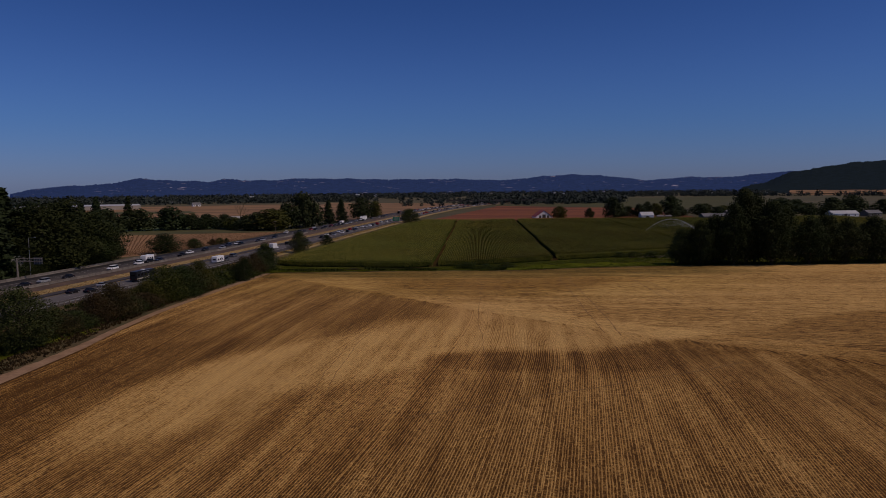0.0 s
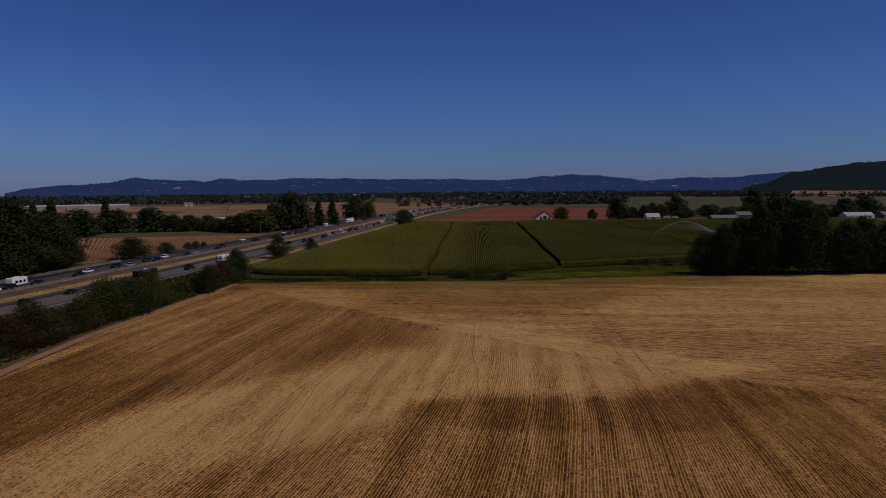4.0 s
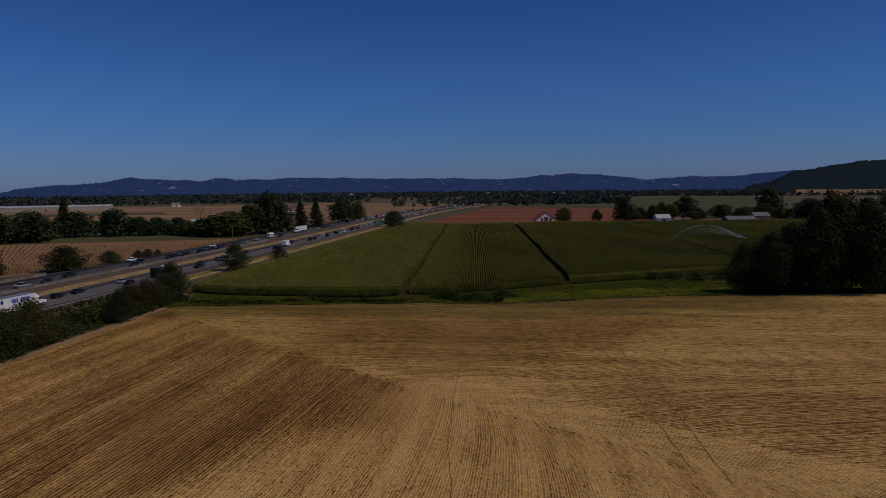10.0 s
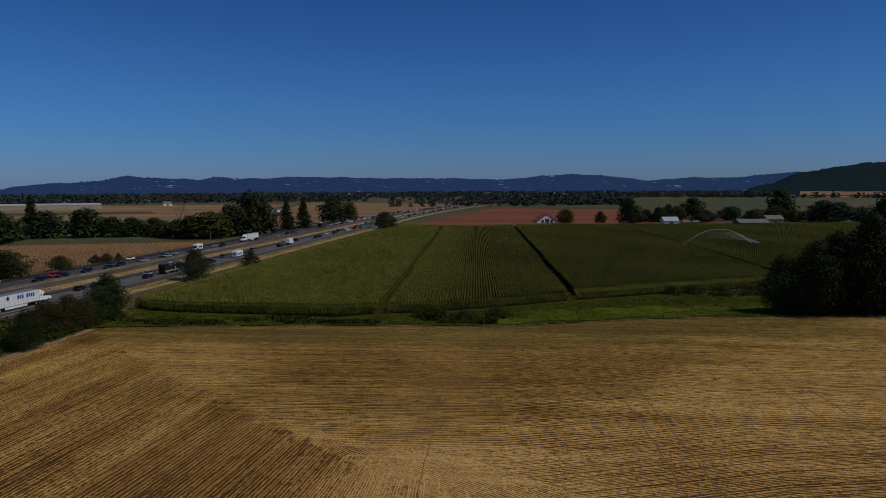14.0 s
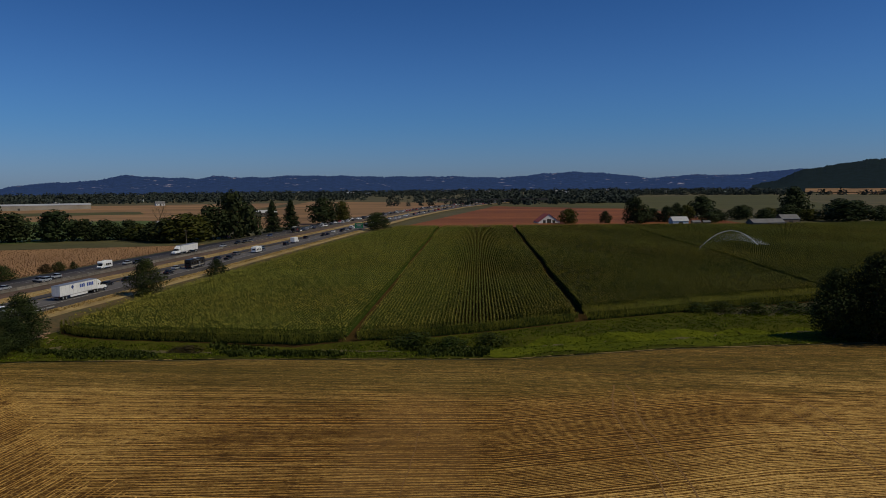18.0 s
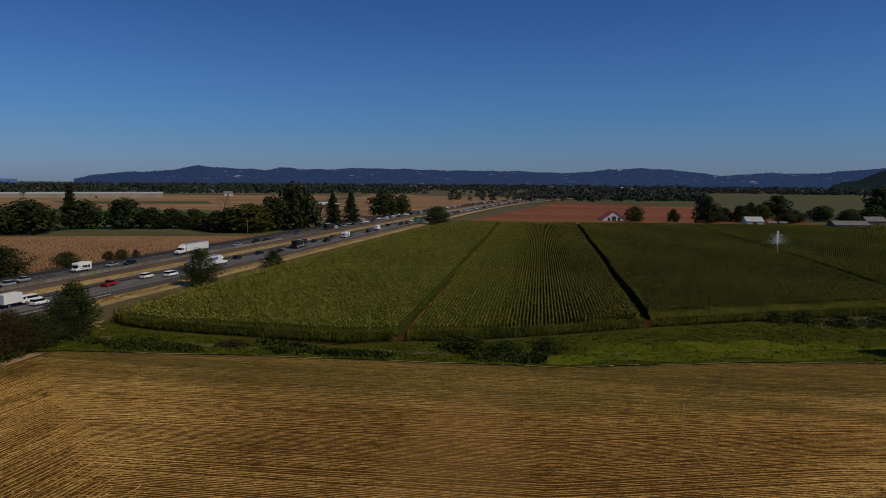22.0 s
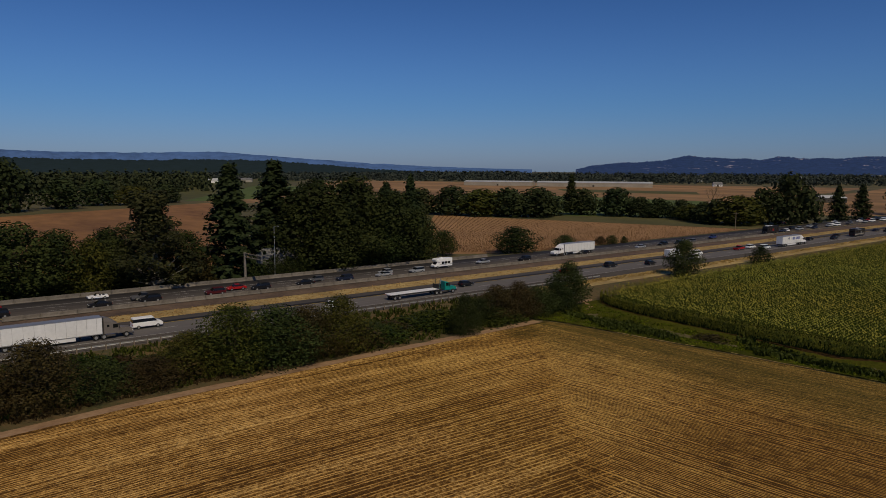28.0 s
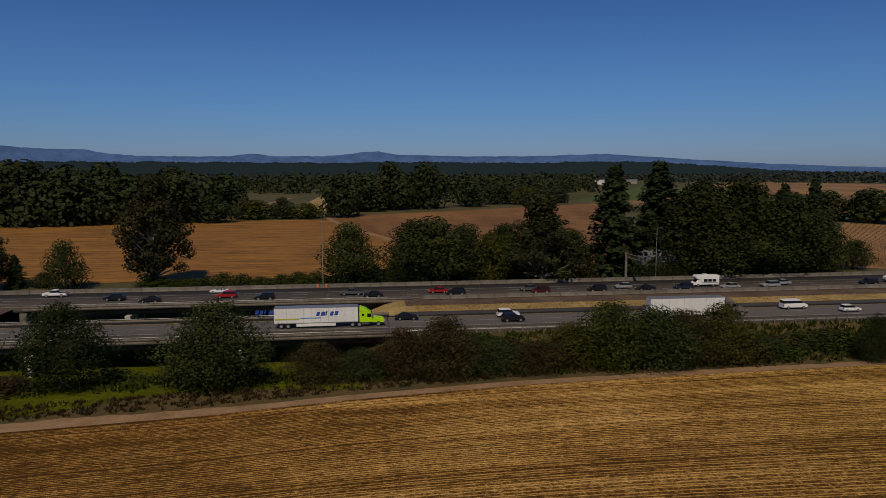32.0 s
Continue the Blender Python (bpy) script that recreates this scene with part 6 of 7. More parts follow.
gabled("farmhouse", 172, 622, 10, 12, 9, 4.4, 2.6, M_BROWNWALL, M_GREYROOF, "two-storey brown farmhouse among trees", "house", windows=3)
gabled("farm_building", 268, 640, 12, 24, 10, 3.0, 2.4, M_WHITEWALL, M_WHITEROOF, "long white farm building among trees", "farm building", windows=4)
gabled("farm_building", 296, 650, 20, 14, 9, 3.0, 2.4, M_CONCRETE, M_GREYROOF, "grey farm building behind the grove", "farm building", windows=2)
gabled("open_shed", -264, 764, 58, 36, 14, 4.2, 2.0, M_DARKDOOR, M_WHITEROOF, "long farm shed with a white metal roof", "shed")
gabled("white_shed", -272, 608, 30, 12, 6, 3.0, 1.2, M_WHITEWALL, M_WHITEROOF, "small white shed beyond the hedge trees", "shed", windows=2)
gabled("warehouse", -693, 985, 36.7, 172, 46, 6.2, 1.8, M_TANWALL, M_WHITEROOF, "very long pale warehouse with a low white roof", "warehouse", windows=0)
gabled("warehouse", -820, 905, 36.7, 110, 40, 6.0, 1.6, M_TANWALL, M_WHITEROOF, "long pale warehouse with a low white roof", "warehouse", windows=0)
gabled("white_house", -600, 1180, 40, 14, 9, 3.5, 3.5, M_WHITEWALL, M_GREYROOF, "white farmhouse with a steep roof", "house", windows=3)
gabled("greenhouse", -1168, 548, 78, 52, 26, 4.5, 3.5, M_WHITEWALL, M_WHITEROOF, "wide white nursery building", "farm building")
gabled("greenhouse", -1150, 500, 78, 22, 18, 4.0, 2.5, M_TANWALL, M_GREYROOF, "long pale nursery building among fields", "farm building")
gabled("farm_building", -1210, 640, 60, 24, 14, 4.5, 3.0, M_TANWALL, M_GREYROOF, "pale farm building in the fields", "farm building")
gabled("hidden_house", -170.5, 209.5, 95, 11, 7, 3.6, 3.6, M_PALEWALL, M_GREYROOF, "small pale house half hidden by dark trees", "house", windows=2)
rf_ = random.Random(9)
for i in range(26):
    a = math.radians(rf_.uniform(-24, 20))
    r = rf_.uniform(2250, 3000)
    gabled("far_building", HEART[0] + r * math.sin(a), HEART[1] + r * math.cos(a), rf_.uniform(0, 180), rf_.uniform(14, 34), rf_.uniform(9, 16), rf_.uniform(3.5, 6), rf_.uniform(1.5, 3.5), rf_.choice((M_WHITEWALL, M_TANWALL)), rf_.choice((M_WHITEROOF, M_GREYROOF)), "pale building far off in the valley", "building", door=False, group="far buildings")
for i in range(12):
    a = math.radians(rf_.uniform(-46, -24))
    r = rf_.uniform(1500, 2100)
    gabled("far_building", HEART[0] + r * math.sin(a), HEART[1] + r * math.cos(a), rf_.uniform(0, 180), rf_.uniform(8, 20), rf_.uniform(7, 10), 3.2, 2.2, M_WHITEWALL, rf_.choice((M_WHITEROOF, M_GREYROOF)), "small white farm building far off", "building", door=False, group="far buildings")


def overpass():
    root = tagged(new("overpass"), "dark concrete overpass crossing the far motorway", "bridge")
    bm = bmesh.new()
    bm_box(bm, -85, 85, -5, 5, 5.4, 6.8, 0.1)
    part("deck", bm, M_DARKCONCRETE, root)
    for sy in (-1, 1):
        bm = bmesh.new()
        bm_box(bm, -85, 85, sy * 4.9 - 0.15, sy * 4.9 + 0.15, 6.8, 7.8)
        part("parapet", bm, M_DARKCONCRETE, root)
    for px in (-60, -28, 0, 28, 60):
        bm = bmesh.new()
        bm_tube(bm, (px, 0, -1), (px, 0, 5.5), 0.9, 0.9, 12)
        part("pier", bm, M_DARKCONCRETE, root)
    root.matrix_basis = pose(-62, 1190, 0, 0, 0, 4)


overpass()


def dead_tree(x, y, h):
    root = tagged(new("dead_tree"), "bare dead tree with brown forked branches", "tree")
    rng = random.Random(3)
    bm = bmesh.new()
    bm_tube(bm, (0, 0, -0.2), (0.2, 0, h * 0.55), 0.35, 0.2, 7)
    part("trunk", bm, M_BARKBROWN, root)
    bm = bmesh.new()

    def grow(p, d, l, r, n):
        q = p + d * l
        bm_tube(bm, p, q, r, r * 0.55, 5)
        if n:
            for _ in range(3):
                grow(p + d * l * rng.uniform(0.55, 1), (d + Vector((rng.uniform(-0.7, 0.7), rng.uniform(-0.7, 0.7), rng.uniform(0, 0.5)))).normalized(), l * 0.65, r * 0.55, n - 1)
    for a in range(5):
        grow(Vector((0.1, 0, h * (0.28 + 0.06 * a))), Vector((math.cos(a * 1.9) * 0.6, math.sin(a * 1.9) * 0.6, 0.85)).normalized(), h * 0.28, 0.14, 3)
    part("branches", bm, M_BARKBROWN, root)
    root.matrix_basis = pose(x, y, 0)


dead_tree(-233, 532, 19.5)


# the big sprinkler in the corn: it swings its jets round
def sprinkler():
    base = tagged(new("sprinkler"), "irrigation gun on a stand throwing water over the corn", "sprinkler")
    bm = bmesh.new()
    for a in (0, 120, 240):
        bm_tube(bm, (math.cos(radians(a)) * 1.0, math.sin(radians(a)) * 1.0, 0), (0, 0, 2.6), 0.05, 0.05, 6)
    part("tripod", bm, M_GREYMETAL, base)
    bm = bmesh.new()
    bm_tube(bm, (0, 0, 2.5), (0, 0, 3.0), 0.1, 0.08, 8)
    bm_tube(bm, (0, 0, 2.95), (1.2, 0, 3.5), 0.07, 0.04, 8)
    gun = part("gun", bm, M_GREYMETAL, base)
    rng = np.random.default_rng(4)
    V = []
    for k, (reach, peak, n, wid) in enumerate(((31.0, 6.0, 900, 0.22), (34.0, 5.0, 1300, 1.8))):
        s = rng.random(n) ** (0.8 if k == 0 else 0.45)
        x = 1.2 + s * reach
        z = 3.4 + 4 * peak * s * (1 - s) * (1 if k == 0 else rng.uniform(0.35, 1.0, n)) - 1.2 * s
        y = rng.normal(size=n) * wid * (0.25 + s)
        c = np.stack([x, y, z], -1)
        r = 0.05 + 0.05 * rng.random(n) + (0.03 if k == 0 else 0)
        a = rng.normal(size=(n, 3))
        a /= np.linalg.norm(a, axis=1)[:, None]
        b = np.cross(a, rng.normal(size=(n, 3)))
        b /= np.linalg.norm(b, axis=1)[:, None]
        V.append(np.stack([c - a * r[:, None], c - b * r[:, None], c + a * r[:, None], c + b * r[:, None]], 1).reshape(-1, 3))
    v = np.concatenate(V)
    part("water_jet", np_mesh("water_jet", v, np.arange(len(v)).reshape(-1, 4), M_SPRAY), M_SPRAY, gun, "white arc of water drops")
    base.matrix_basis = pose(68.0, 418, 0)
    return gun


SPRINKLER_GUN = sprinkler()

# ---------------------------------------------------------------- vehicles (built facing +y, wheels on z = 0)
PAINT = {
    "black": plain("black_car_paint", (0.012, 0.012, 0.014), 0.38, 0.0, 0.3, 0.12),
    "grey": plain("grey_car_paint", (0.11, 0.11, 0.115), 0.38, 0.2, 0.3, 0.12),
    "silver": plain("silver_car_paint", (0.42, 0.43, 0.44), 0.38, 0.4, 0.3, 0.12),
    "white": plain("white_car_paint", (0.78, 0.78, 0.77), 0.38, 0.0, 0.3, 0.12),
    "red": plain("red_car_paint", (0.36, 0.012, 0.014), 0.38, 0.0, 0.3, 0.12),
    "maroon": plain("maroon_car_paint", (0.075, 0.010, 0.012), 0.38, 0.0, 0.3, 0.12),
    "blue": plain("blue_car_paint", (0.022, 0.045, 0.16), 0.38, 0.0, 0.3, 0.12),
    "navy": plain("dark_blue_car_paint", (0.015, 0.022, 0.045), 0.38, 0.0, 0.3, 0.12),
    "teal": plain("teal_cab_paint", (0.0, 0.22, 0.19), 0.38, 0.0, 0.3, 0.12),
    "lime": plain("lime_cab_paint", (0.40, 0.72, 0.015), 0.38, 0.0, 0.3, 0.12),
    "taupe": plain("taupe_cab_paint", (0.17, 0.15, 0.135), 0.38, 0.1, 0.3, 0.12),
}
M_CHROME = plain("chrome", (0.6, 0.6, 0.6), 0.15, 1.0)
M_UNDER = plain("black_chassis", (0.015, 0.015, 0.015), 0.7)
M_LAMP_FRONT = plain("clear_headlight", (0.65, 0.66, 0.66), 0.1)
M_LAMP_REAR = plain("red_tail_light", (0.35, 0.01, 0.01), 0.25)
M_TRAILER = two_tone("white_trailer_skin", (0.60, 0.60, 0.585), (0.76, 0.76, 0.75), 0.15, 1.5, 0.45, 0.0)
M_BLUEMARK = plain("blue_lettering_shape", (0.02, 0.06, 0.30), 0.5)
M_STRIPE = plain("yellow_green_stripe", (0.42, 0.45, 0.05), 0.5)
M_LIGHTBLUE = plain("light_blue_stripe", (0.08, 0.25, 0.50), 0.5)
WHEEL = {}


def wheel_at(parent, x, y, r, width=0.24):
    """A wheel: tyre with a rim under it, its hub at height r."""
    key = (r, width)
    if key not in WHEEL:
        bm = bmesh.new()
        bm_tube(bm, (-width / 2, 0, 0), (width / 2, 0, 0), r, r, 16)
        bmesh.ops.bevel(bm, geom=[e for e in bm.edges if abs(e.verts[0].co.x - e.verts[1].co.x) < 1e-5], offset=0.04, segments=1, affect="EDGES")
        t = done(bm, "wheel", M_TYRE)
        bm = bmesh.new()
        bm_tube(bm, (-width / 2 - 0.012, 0, 0), (width / 2 + 0.012, 0, 0), r * 0.58, r * 0.58, 12)
        WHEEL[key] = (t, done(bm, "rim", M_GREYMETAL))
    t, rim = WHEEL[key]
    w = part("wheel", t, M_TYRE, parent)
    w.matrix_basis = pose(x, y, r)
    part("rim", rim, M_GREYMETAL, w)


def hull(prof, half, taper=0.0, top_z=None, bevel=0.06):
    """A body: a side outline of (y, z) points spread across the width; points above top_z lean in by taper."""
    bm = bmesh.new()
    L, R = [], []
    for y, z in prof:
        k = half - (taper * max(0.0, z - top_z) if top_z is not None else 0)
        L.append(bm.verts.new((-k, y, z)))
        R.append(bm.verts.new((k, y, z)))
    n = len(prof)
    for i in range(n):
        j = (i + 1) % n
        bm.faces.new((L[i], L[j], R[j], R[i]))
    sl = bm.faces.new(L[::-1])
    sr = bm.faces.new(R)
    if bevel:
        es = list(set(sl.edges) | set(sr.edges))
        bmesh.ops.bevel(bm, geom=es, offset=bevel, segments=2, affect="EDGES")
    return bm


def small_box(name, parent, x0, x1, y0, y1, z0, z1, mat, label="", bevel=0.0):
    bm = bmesh.new()
    bm_box(bm, x0, x1, y0, y1, z0, z1, bevel)
    return part(name, bm, mat, parent, label)


SHAPES = {
    # body outline, glass outline, roof (y0, y1, z), half width, wheel y, wheel radius, lamp heights
    "sedan": dict(body=[(-2.35, 0.32), (2.35, 0.30), (2.38, 0.62), (2.15, 0.74), (1.05, 0.90), (-1.55, 0.94), (-2.3, 0.90), (-2.4, 0.62)], glass=[(1.02, 0.90), (0.28, 1.38), (-0.95, 1.40), (-1.75, 0.94)], roof=[(0.30, 1.375), (0.15, 1.45), (-0.85, 1.46), (-1.0, 1.395)], half=0.91, wy=1.42, r=0.33, lz=0.66),
    "suv": dict(body=[(-2.3, 0.38), (2.3, 0.36), (2.33, 0.78), (2.1, 0.95), (1.05, 1.06), (-2.2, 1.08), (-2.33, 0.8)], glass=[(1.02, 1.06), (0.45, 1.62), (-1.95, 1.64), (-2.22, 1.08)], roof=[(0.48, 1.61), (0.3, 1.74), (-1.85, 1.74), (-2.0, 1.63)], half=0.95, wy=1.40, r=0.37, lz=0.82),
    "hatchback": dict(body=[(-2.05, 0.34), (2.05, 0.32), (2.08, 0.66), (1.85, 0.80), (0.95, 0.95), (-1.95, 0.98), (-2.08, 0.7)], glass=[(0.92, 0.95), (0.2, 1.45), (-1.55, 1.46), (-1.98, 0.98)], roof=[(0.22, 1.44), (0.05, 1.53), (-1.45, 1.53), (-1.6, 1.45)], half=0.88, wy=1.26, r=0.32, lz=0.72),
    "minivan": dict(body=[(-2.55, 0.36), (2.5, 0.34), (2.53, 0.75), (2.25, 0.95), (1.55, 1.06), (-2.5, 1.08), (-2.58, 0.8)], glass=[(1.52, 1.06), (0.75, 1.68), (-2.3, 1.70), (-2.52, 1.08)], roof=[(0.78, 1.67), (0.6, 1.79), (-2.2, 1.80), (-2.35, 1.69)], half=0.98, wy=1.55, r=0.35, lz=0.80),
    "passenger_van": dict(body=[(-2.8, 0.42), (2.7, 0.40), (2.74, 0.95), (2.3, 1.22), (1.75, 1.32), (-2.78, 1.32), (-2.82, 0.8)], glass=[(1.72, 1.32), (1.15, 1.90), (-2.70, 1.92), (-2.78, 1.32)], roof=[(1.2, 1.88), (1.0, 2.12), (-2.6, 2.12), (-2.75, 1.9)], half=1.0, wy=1.75, r=0.38, lz=0.85),
    "pickup": dict(body=[(-2.8, 0.45), (2.75, 0.42), (2.78, 0.88), (2.55, 1.02), (1.15, 1.10), (-0.75, 1.12), (-0.78, 0.98), (-2.8, 1.02)], glass=[(1.12, 1.10), (0.55, 1.66), (-0.62, 1.68), (-0.78, 1.12)], roof=[(0.58, 1.65), (0.45, 1.79), (-0.55, 1.79), (-0.66, 1.67)], half=0.98, wy=1.75, r=0.40, lz=0.85),
}


def car(kind, colour, label, category):
    s = SHAPES[kind]
    root = tagged(new(kind), label, category)
    paint = PAINT[colour]
    h = s["half"]
    part("body", hull(s["body"], h), paint, root)
    part("glasshouse", hull(s["glass"], h - 0.06, 0.22, s["glass"][0][1], 0.03), M_GLASS, root, "dark tinted glass")
    part("roof", hull(s["roof"], h - 0.15, 0.0, None, 0.04), paint, root)
    y1, y0 = s["body"][1][0], s["body"][0][0]
    for sx in (-1, 1):
        for y in (s["wy"], -s["wy"]):
            wheel_at(root, sx * (h - 0.10), y, s["r"])
        small_box("headlight", root, sx * (h - 0.25) - 0.17, sx * (h - 0.25) + 0.17, y1 - 0.12, y1 + 0.035, s["lz"] - 0.07, s["lz"] + 0.05, M_LAMP_FRONT)
        small_box("tail_light", root, sx * (h - 0.16) - 0.11, sx * (h - 0.16) + 0.11, y0 - 0.06, y0 + 0.1, s["lz"], s["lz"] + 0.14, M_LAMP_REAR)
        small_box("mirror", root, sx * (h + 0.09) - 0.1, sx * (h + 0.09) + 0.1, s["glass"][0][0] - 0.25, s["glass"][0][0] - 0.12, s["glass"][0][1] + 0.02, s["glass"][0][1] + 0.17, paint)
    small_box("front_bumper", root, -h + 0.08, h - 0.08, y1 - 0.05, y1 + 0.06, 0.33, 0.52, M_UNDER if kind != "sedan" else paint)
    small_box("rear_bumper", root, -h + 0.08, h - 0.08, y0 - 0.08, y0 + 0.05, 0.36, 0.56, paint)
    if kind == "pickup":
        small_box("bed_floor", root, -h + 0.14, h - 0.14, -2.7, -0.85, 1.0, 1.03, M_UNDER)
    return root


def convertible(label):
    """An open car: body, raked windshield, seats, and a folded hood."""
    root = tagged(new("convertible"), label, "car")
    part("body", hull([(-2.2, 0.32), (2.2, 0.30), (2.24, 0.62), (2.0, 0.74), (0.75, 0.88), (0.55, 0.70), (-0.95, 0.70), (-1.1, 0.92), (-2.1, 0.88), (-2.24, 0.62)], 0.9), PAINT["white"], root)
    part("windshield", hull([(0.78, 0.88), (0.82, 0.88), (0.27, 1.30), (0.22, 1.30)], 0.72, 0, None, 0), M_GLASS, root)
    for sx in (-1, 1):
        small_box("door_side", root, sx * 0.87 - 0.05, sx * 0.87 + 0.05, -1.0, 0.75, 0.6, 0.90, PAINT["white"], "", 0.03)
        small_box("seat", root, sx * 0.38 - 0.24, sx * 0.38 + 0.24, -0.55, -0.35, 0.6, 1.12, M_UNDER, "", 0.05)
        for y in (1.35, -1.35):
            wheel_at(root, sx * 0.8, y, 0.33)
        small_box("headlight", root, sx * 0.65 - 0.17, sx * 0.65 + 0.17, 2.1, 2.25, 0.58, 0.70, M_LAMP_FRONT)
        small_box("tail_light", root, sx * 0.72 - 0.13, sx * 0.72 + 0.13, -2.26, -2.15, 0.66, 0.80, M_LAMP_REAR)
    small_box("folded_hood", root, -0.68, 0.68, -1.5, -1.0, 0.86, 1.0, M_UNDER, "", 0.05)
    return root


def tractor(root, colour, y0, sleeper=True):
    """A long-nosed tractor unit whose rear end stands at y0 and which reaches 6.6 m forward."""
    paint = PAINT[colour]
    small_box("chassis", root, -0.45, 0.45, y0, y0 + 6.2, 0.75, 1.05, M_UNDER)
    part("hood", hull([(y0 + 4.3, 0.75), (y0 + 6.5, 0.70), (y0 + 6.55, 1.35), (y0 + 6.2, 1.62), (y0 + 4.3, 1.85)], 0.98, 0, None, 0.10), paint, root)
    part("cab", hull([(y0 + 1.7 if sleeper else y0 + 2.9, 0.95), (y0 + 4.35, 0.85), (y0 + 4.35, 1.85), (y0 + 3.95, 2.75), (y0 + 3.4, 3.0), (y0 + 1.7 if sleeper else y0 + 2.9, 3.0)], 1.18, 0.06, 2.0, 0.06), paint, root)
    if sleeper:
        part("roof_fairing", hull([(y0 + 1.72, 2.98), (y0 + 3.7, 2.98), (y0 + 2.9, 3.55), (y0 + 1.9, 3.92), (y0 + 1.72, 3.92)], 1.12, 0.1, 3.0, 0.08), paint, root)
    part("windshield", hull([(y0 + 4.37, 1.90), (y0 + 4.40, 1.95), (y0 + 4.03, 2.70), (y0 + 3.99, 2.68)], 1.02, 0, None, 0), M_GLASS, root)
    for sx in (-1, 1):
        x = sx * 1.185
        small_box("side_window", root, x - 0.012, x + 0.012, y0 + 3.2, y0 + 4.0, 1.95, 2.62, M_GLASS)
        if sleeper:
            small_box("sleeper_window", root, x - 0.012, x + 0.012, y0 + 2.2, y0 + 2.6, 2.2, 2.6, M_GLASS)
        small_box("fuel_tank", root, sx * 0.95 - 0.28, sx * 0.95 + 0.28, y0 + 1.9, y0 + 3.6, 0.45, 0.98, M_CHROME, "", 0.08)
        small_box("mirror", root, sx * 1.45 - 0.1, sx * 1.45 + 0.1, y0 + 4.1, y0 + 4.2, 1.9, 2.6, M_UNDER)
        small_box("headlight", root, sx * 0.8 - 0.16, sx * 0.8 + 0.16, y0 + 6.45, y0 + 6.58, 1.0, 1.25, M_LAMP_FRONT)
        bm = bmesh.new()
        bm_tube(bm, (sx * 1.1, y0 + 1.55, 0.9), (sx * 1.1, y0 + 1.55, 3.9), 0.09, 0.09, 8)
        part("exhaust_stack", bm, M_CHROME, root)
        for y in (0.55, 1.85):
            wheel_at(root, sx * 0.98, y0 + y - 0.2, 0.50, 0.5)
        wheel_at(root, sx * 1.02, y0 + 5.4, 0.50, 0.32)
    small_box("front_bumper", root, -1.15, 1.15, y0 + 6.45, y0 + 6.68, 0.42, 0.85, M_CHROME, "", 0.05)


def semi(colour, label, marks="plain"):
    """A tractor with a 16 m box trailer; the middle of the rig lies at y = 0."""
    root = tagged(new("semi_truck"), label, "truck")
    t0, t1 = -10.6, 5.5
    small_box("trailer_box", root, -1.29, 1.29, t0, t1, 1.15, 4.08, M_TRAILER, "", 0.03)
    small_box("roof_edge", root, -1.305, 1.305, t0 - 0.01, t1 + 0.01, 4.02, 4.11, M_GREYMETAL)
    small_box("bottom_rail", root, -1.305, 1.305, t0, t1, 1.03, 1.17, M_GREYMETAL)
    for sx in (-1, 1):
        small_box("rear_door", root, sx * 0.64 - 0.6, sx * 0.64 + 0.6, t0 - 0.03, t0 - 0.004, 1.25, 3.98, M_TRAILER)
        small_box("side_skirt", root, sx * 1.24 - 0.03, sx * 1.24 + 0.03, t0 + 4.2, t1 - 4.3, 0.42, 1.05, M_TRAILER)
        for i in range(10):
            y = t0 + 0.8 + i * 1.6
            small_box("side_post", root, sx * 1.296 - 0.006, sx * 1.296 + 0.006, y - 0.02, y + 0.02, 1.2, 4.0, M_GREYMETAL)
        for y in (t0 + 1.3, t0 + 2.6):
            wheel_at(root, sx * 0.98, y, 0.50, 0.5)
        small_box("landing_leg", root, sx * 0.7 - 0.07, sx * 0.7 + 0.07, t1 - 3.5, t1 - 3.36, 0.3, 1.05, M_UNDER)
        small_box("tail_light", root, sx * 1.05 - 0.12, sx * 1.05 + 0.12, t0 - 0.04, t0 + 0.02, 1.02, 1.14, M_LAMP_REAR)
        x = sx * 1.303
        if marks == "slanted":
            # a slanted blue wordmark drawn as plain leaning blocks, with coloured stripes below
            for i, (w, up) in enumerate(((0.62, 0.0), (0.78, 0.0), (0.26, 0.1), (0.62, 0.0), (0.66, 0.06))):
                bm = bmesh.new()
                y = t0 + 8.0 - sx * 0.0 + i * 0.88
                y = y if sx > 0 else t0 + t1 - (y - t0) + 2.0
                vs = [bm.verts.new((x + sx * d, y + a * w + lean, z)) for d in (0, 0.01) for a, lean, z in ((0, 0, 2.45 + up), (1, 0, 2.45 + up), (1, 0.22, 3.25 + up), (0, 0.22, 3.25 + up))]
                for f in ((0, 1, 2, 3), (4, 7, 6, 5), (0, 4, 5, 1), (1, 5, 6, 2), (2, 6, 7, 3), (3, 7, 4, 0)):
                    bm.faces.new([vs[k] for k in f])
                part("blue_mark", bm, M_BLUEMARK, root)
            small_box("yellow_stripe", root, x - 0.008, x + 0.008, t0 + 0.1, t0 + 4.8, 1.75, 2.05, M_STRIPE)
            small_box("blue_stripe", root, x - 0.008, x + 0.008, t0 + 4.9, t0 + 9.0, 1.95, 2.15, M_LIGHTBLUE)
        if marks == "blocks":
            for i in (0, 1, 2, 4, 5, 6, 7):
                y = t0 + 8.4 + i * 0.78
                small_box("blue_mark", root, x - 0.008, x + 0.008, y, y + 0.6, 2.55, 3.5, M_BLUEMARK)
            bm = bmesh.new()
            vs = [bm.verts.new((x + sx * 0.008, t0 + 4.6 + a, 2.7 + b)) for a, b in ((0, 0.45), (0.6, -0.2), (1.2, 0.45), (0.6, 1.1))]
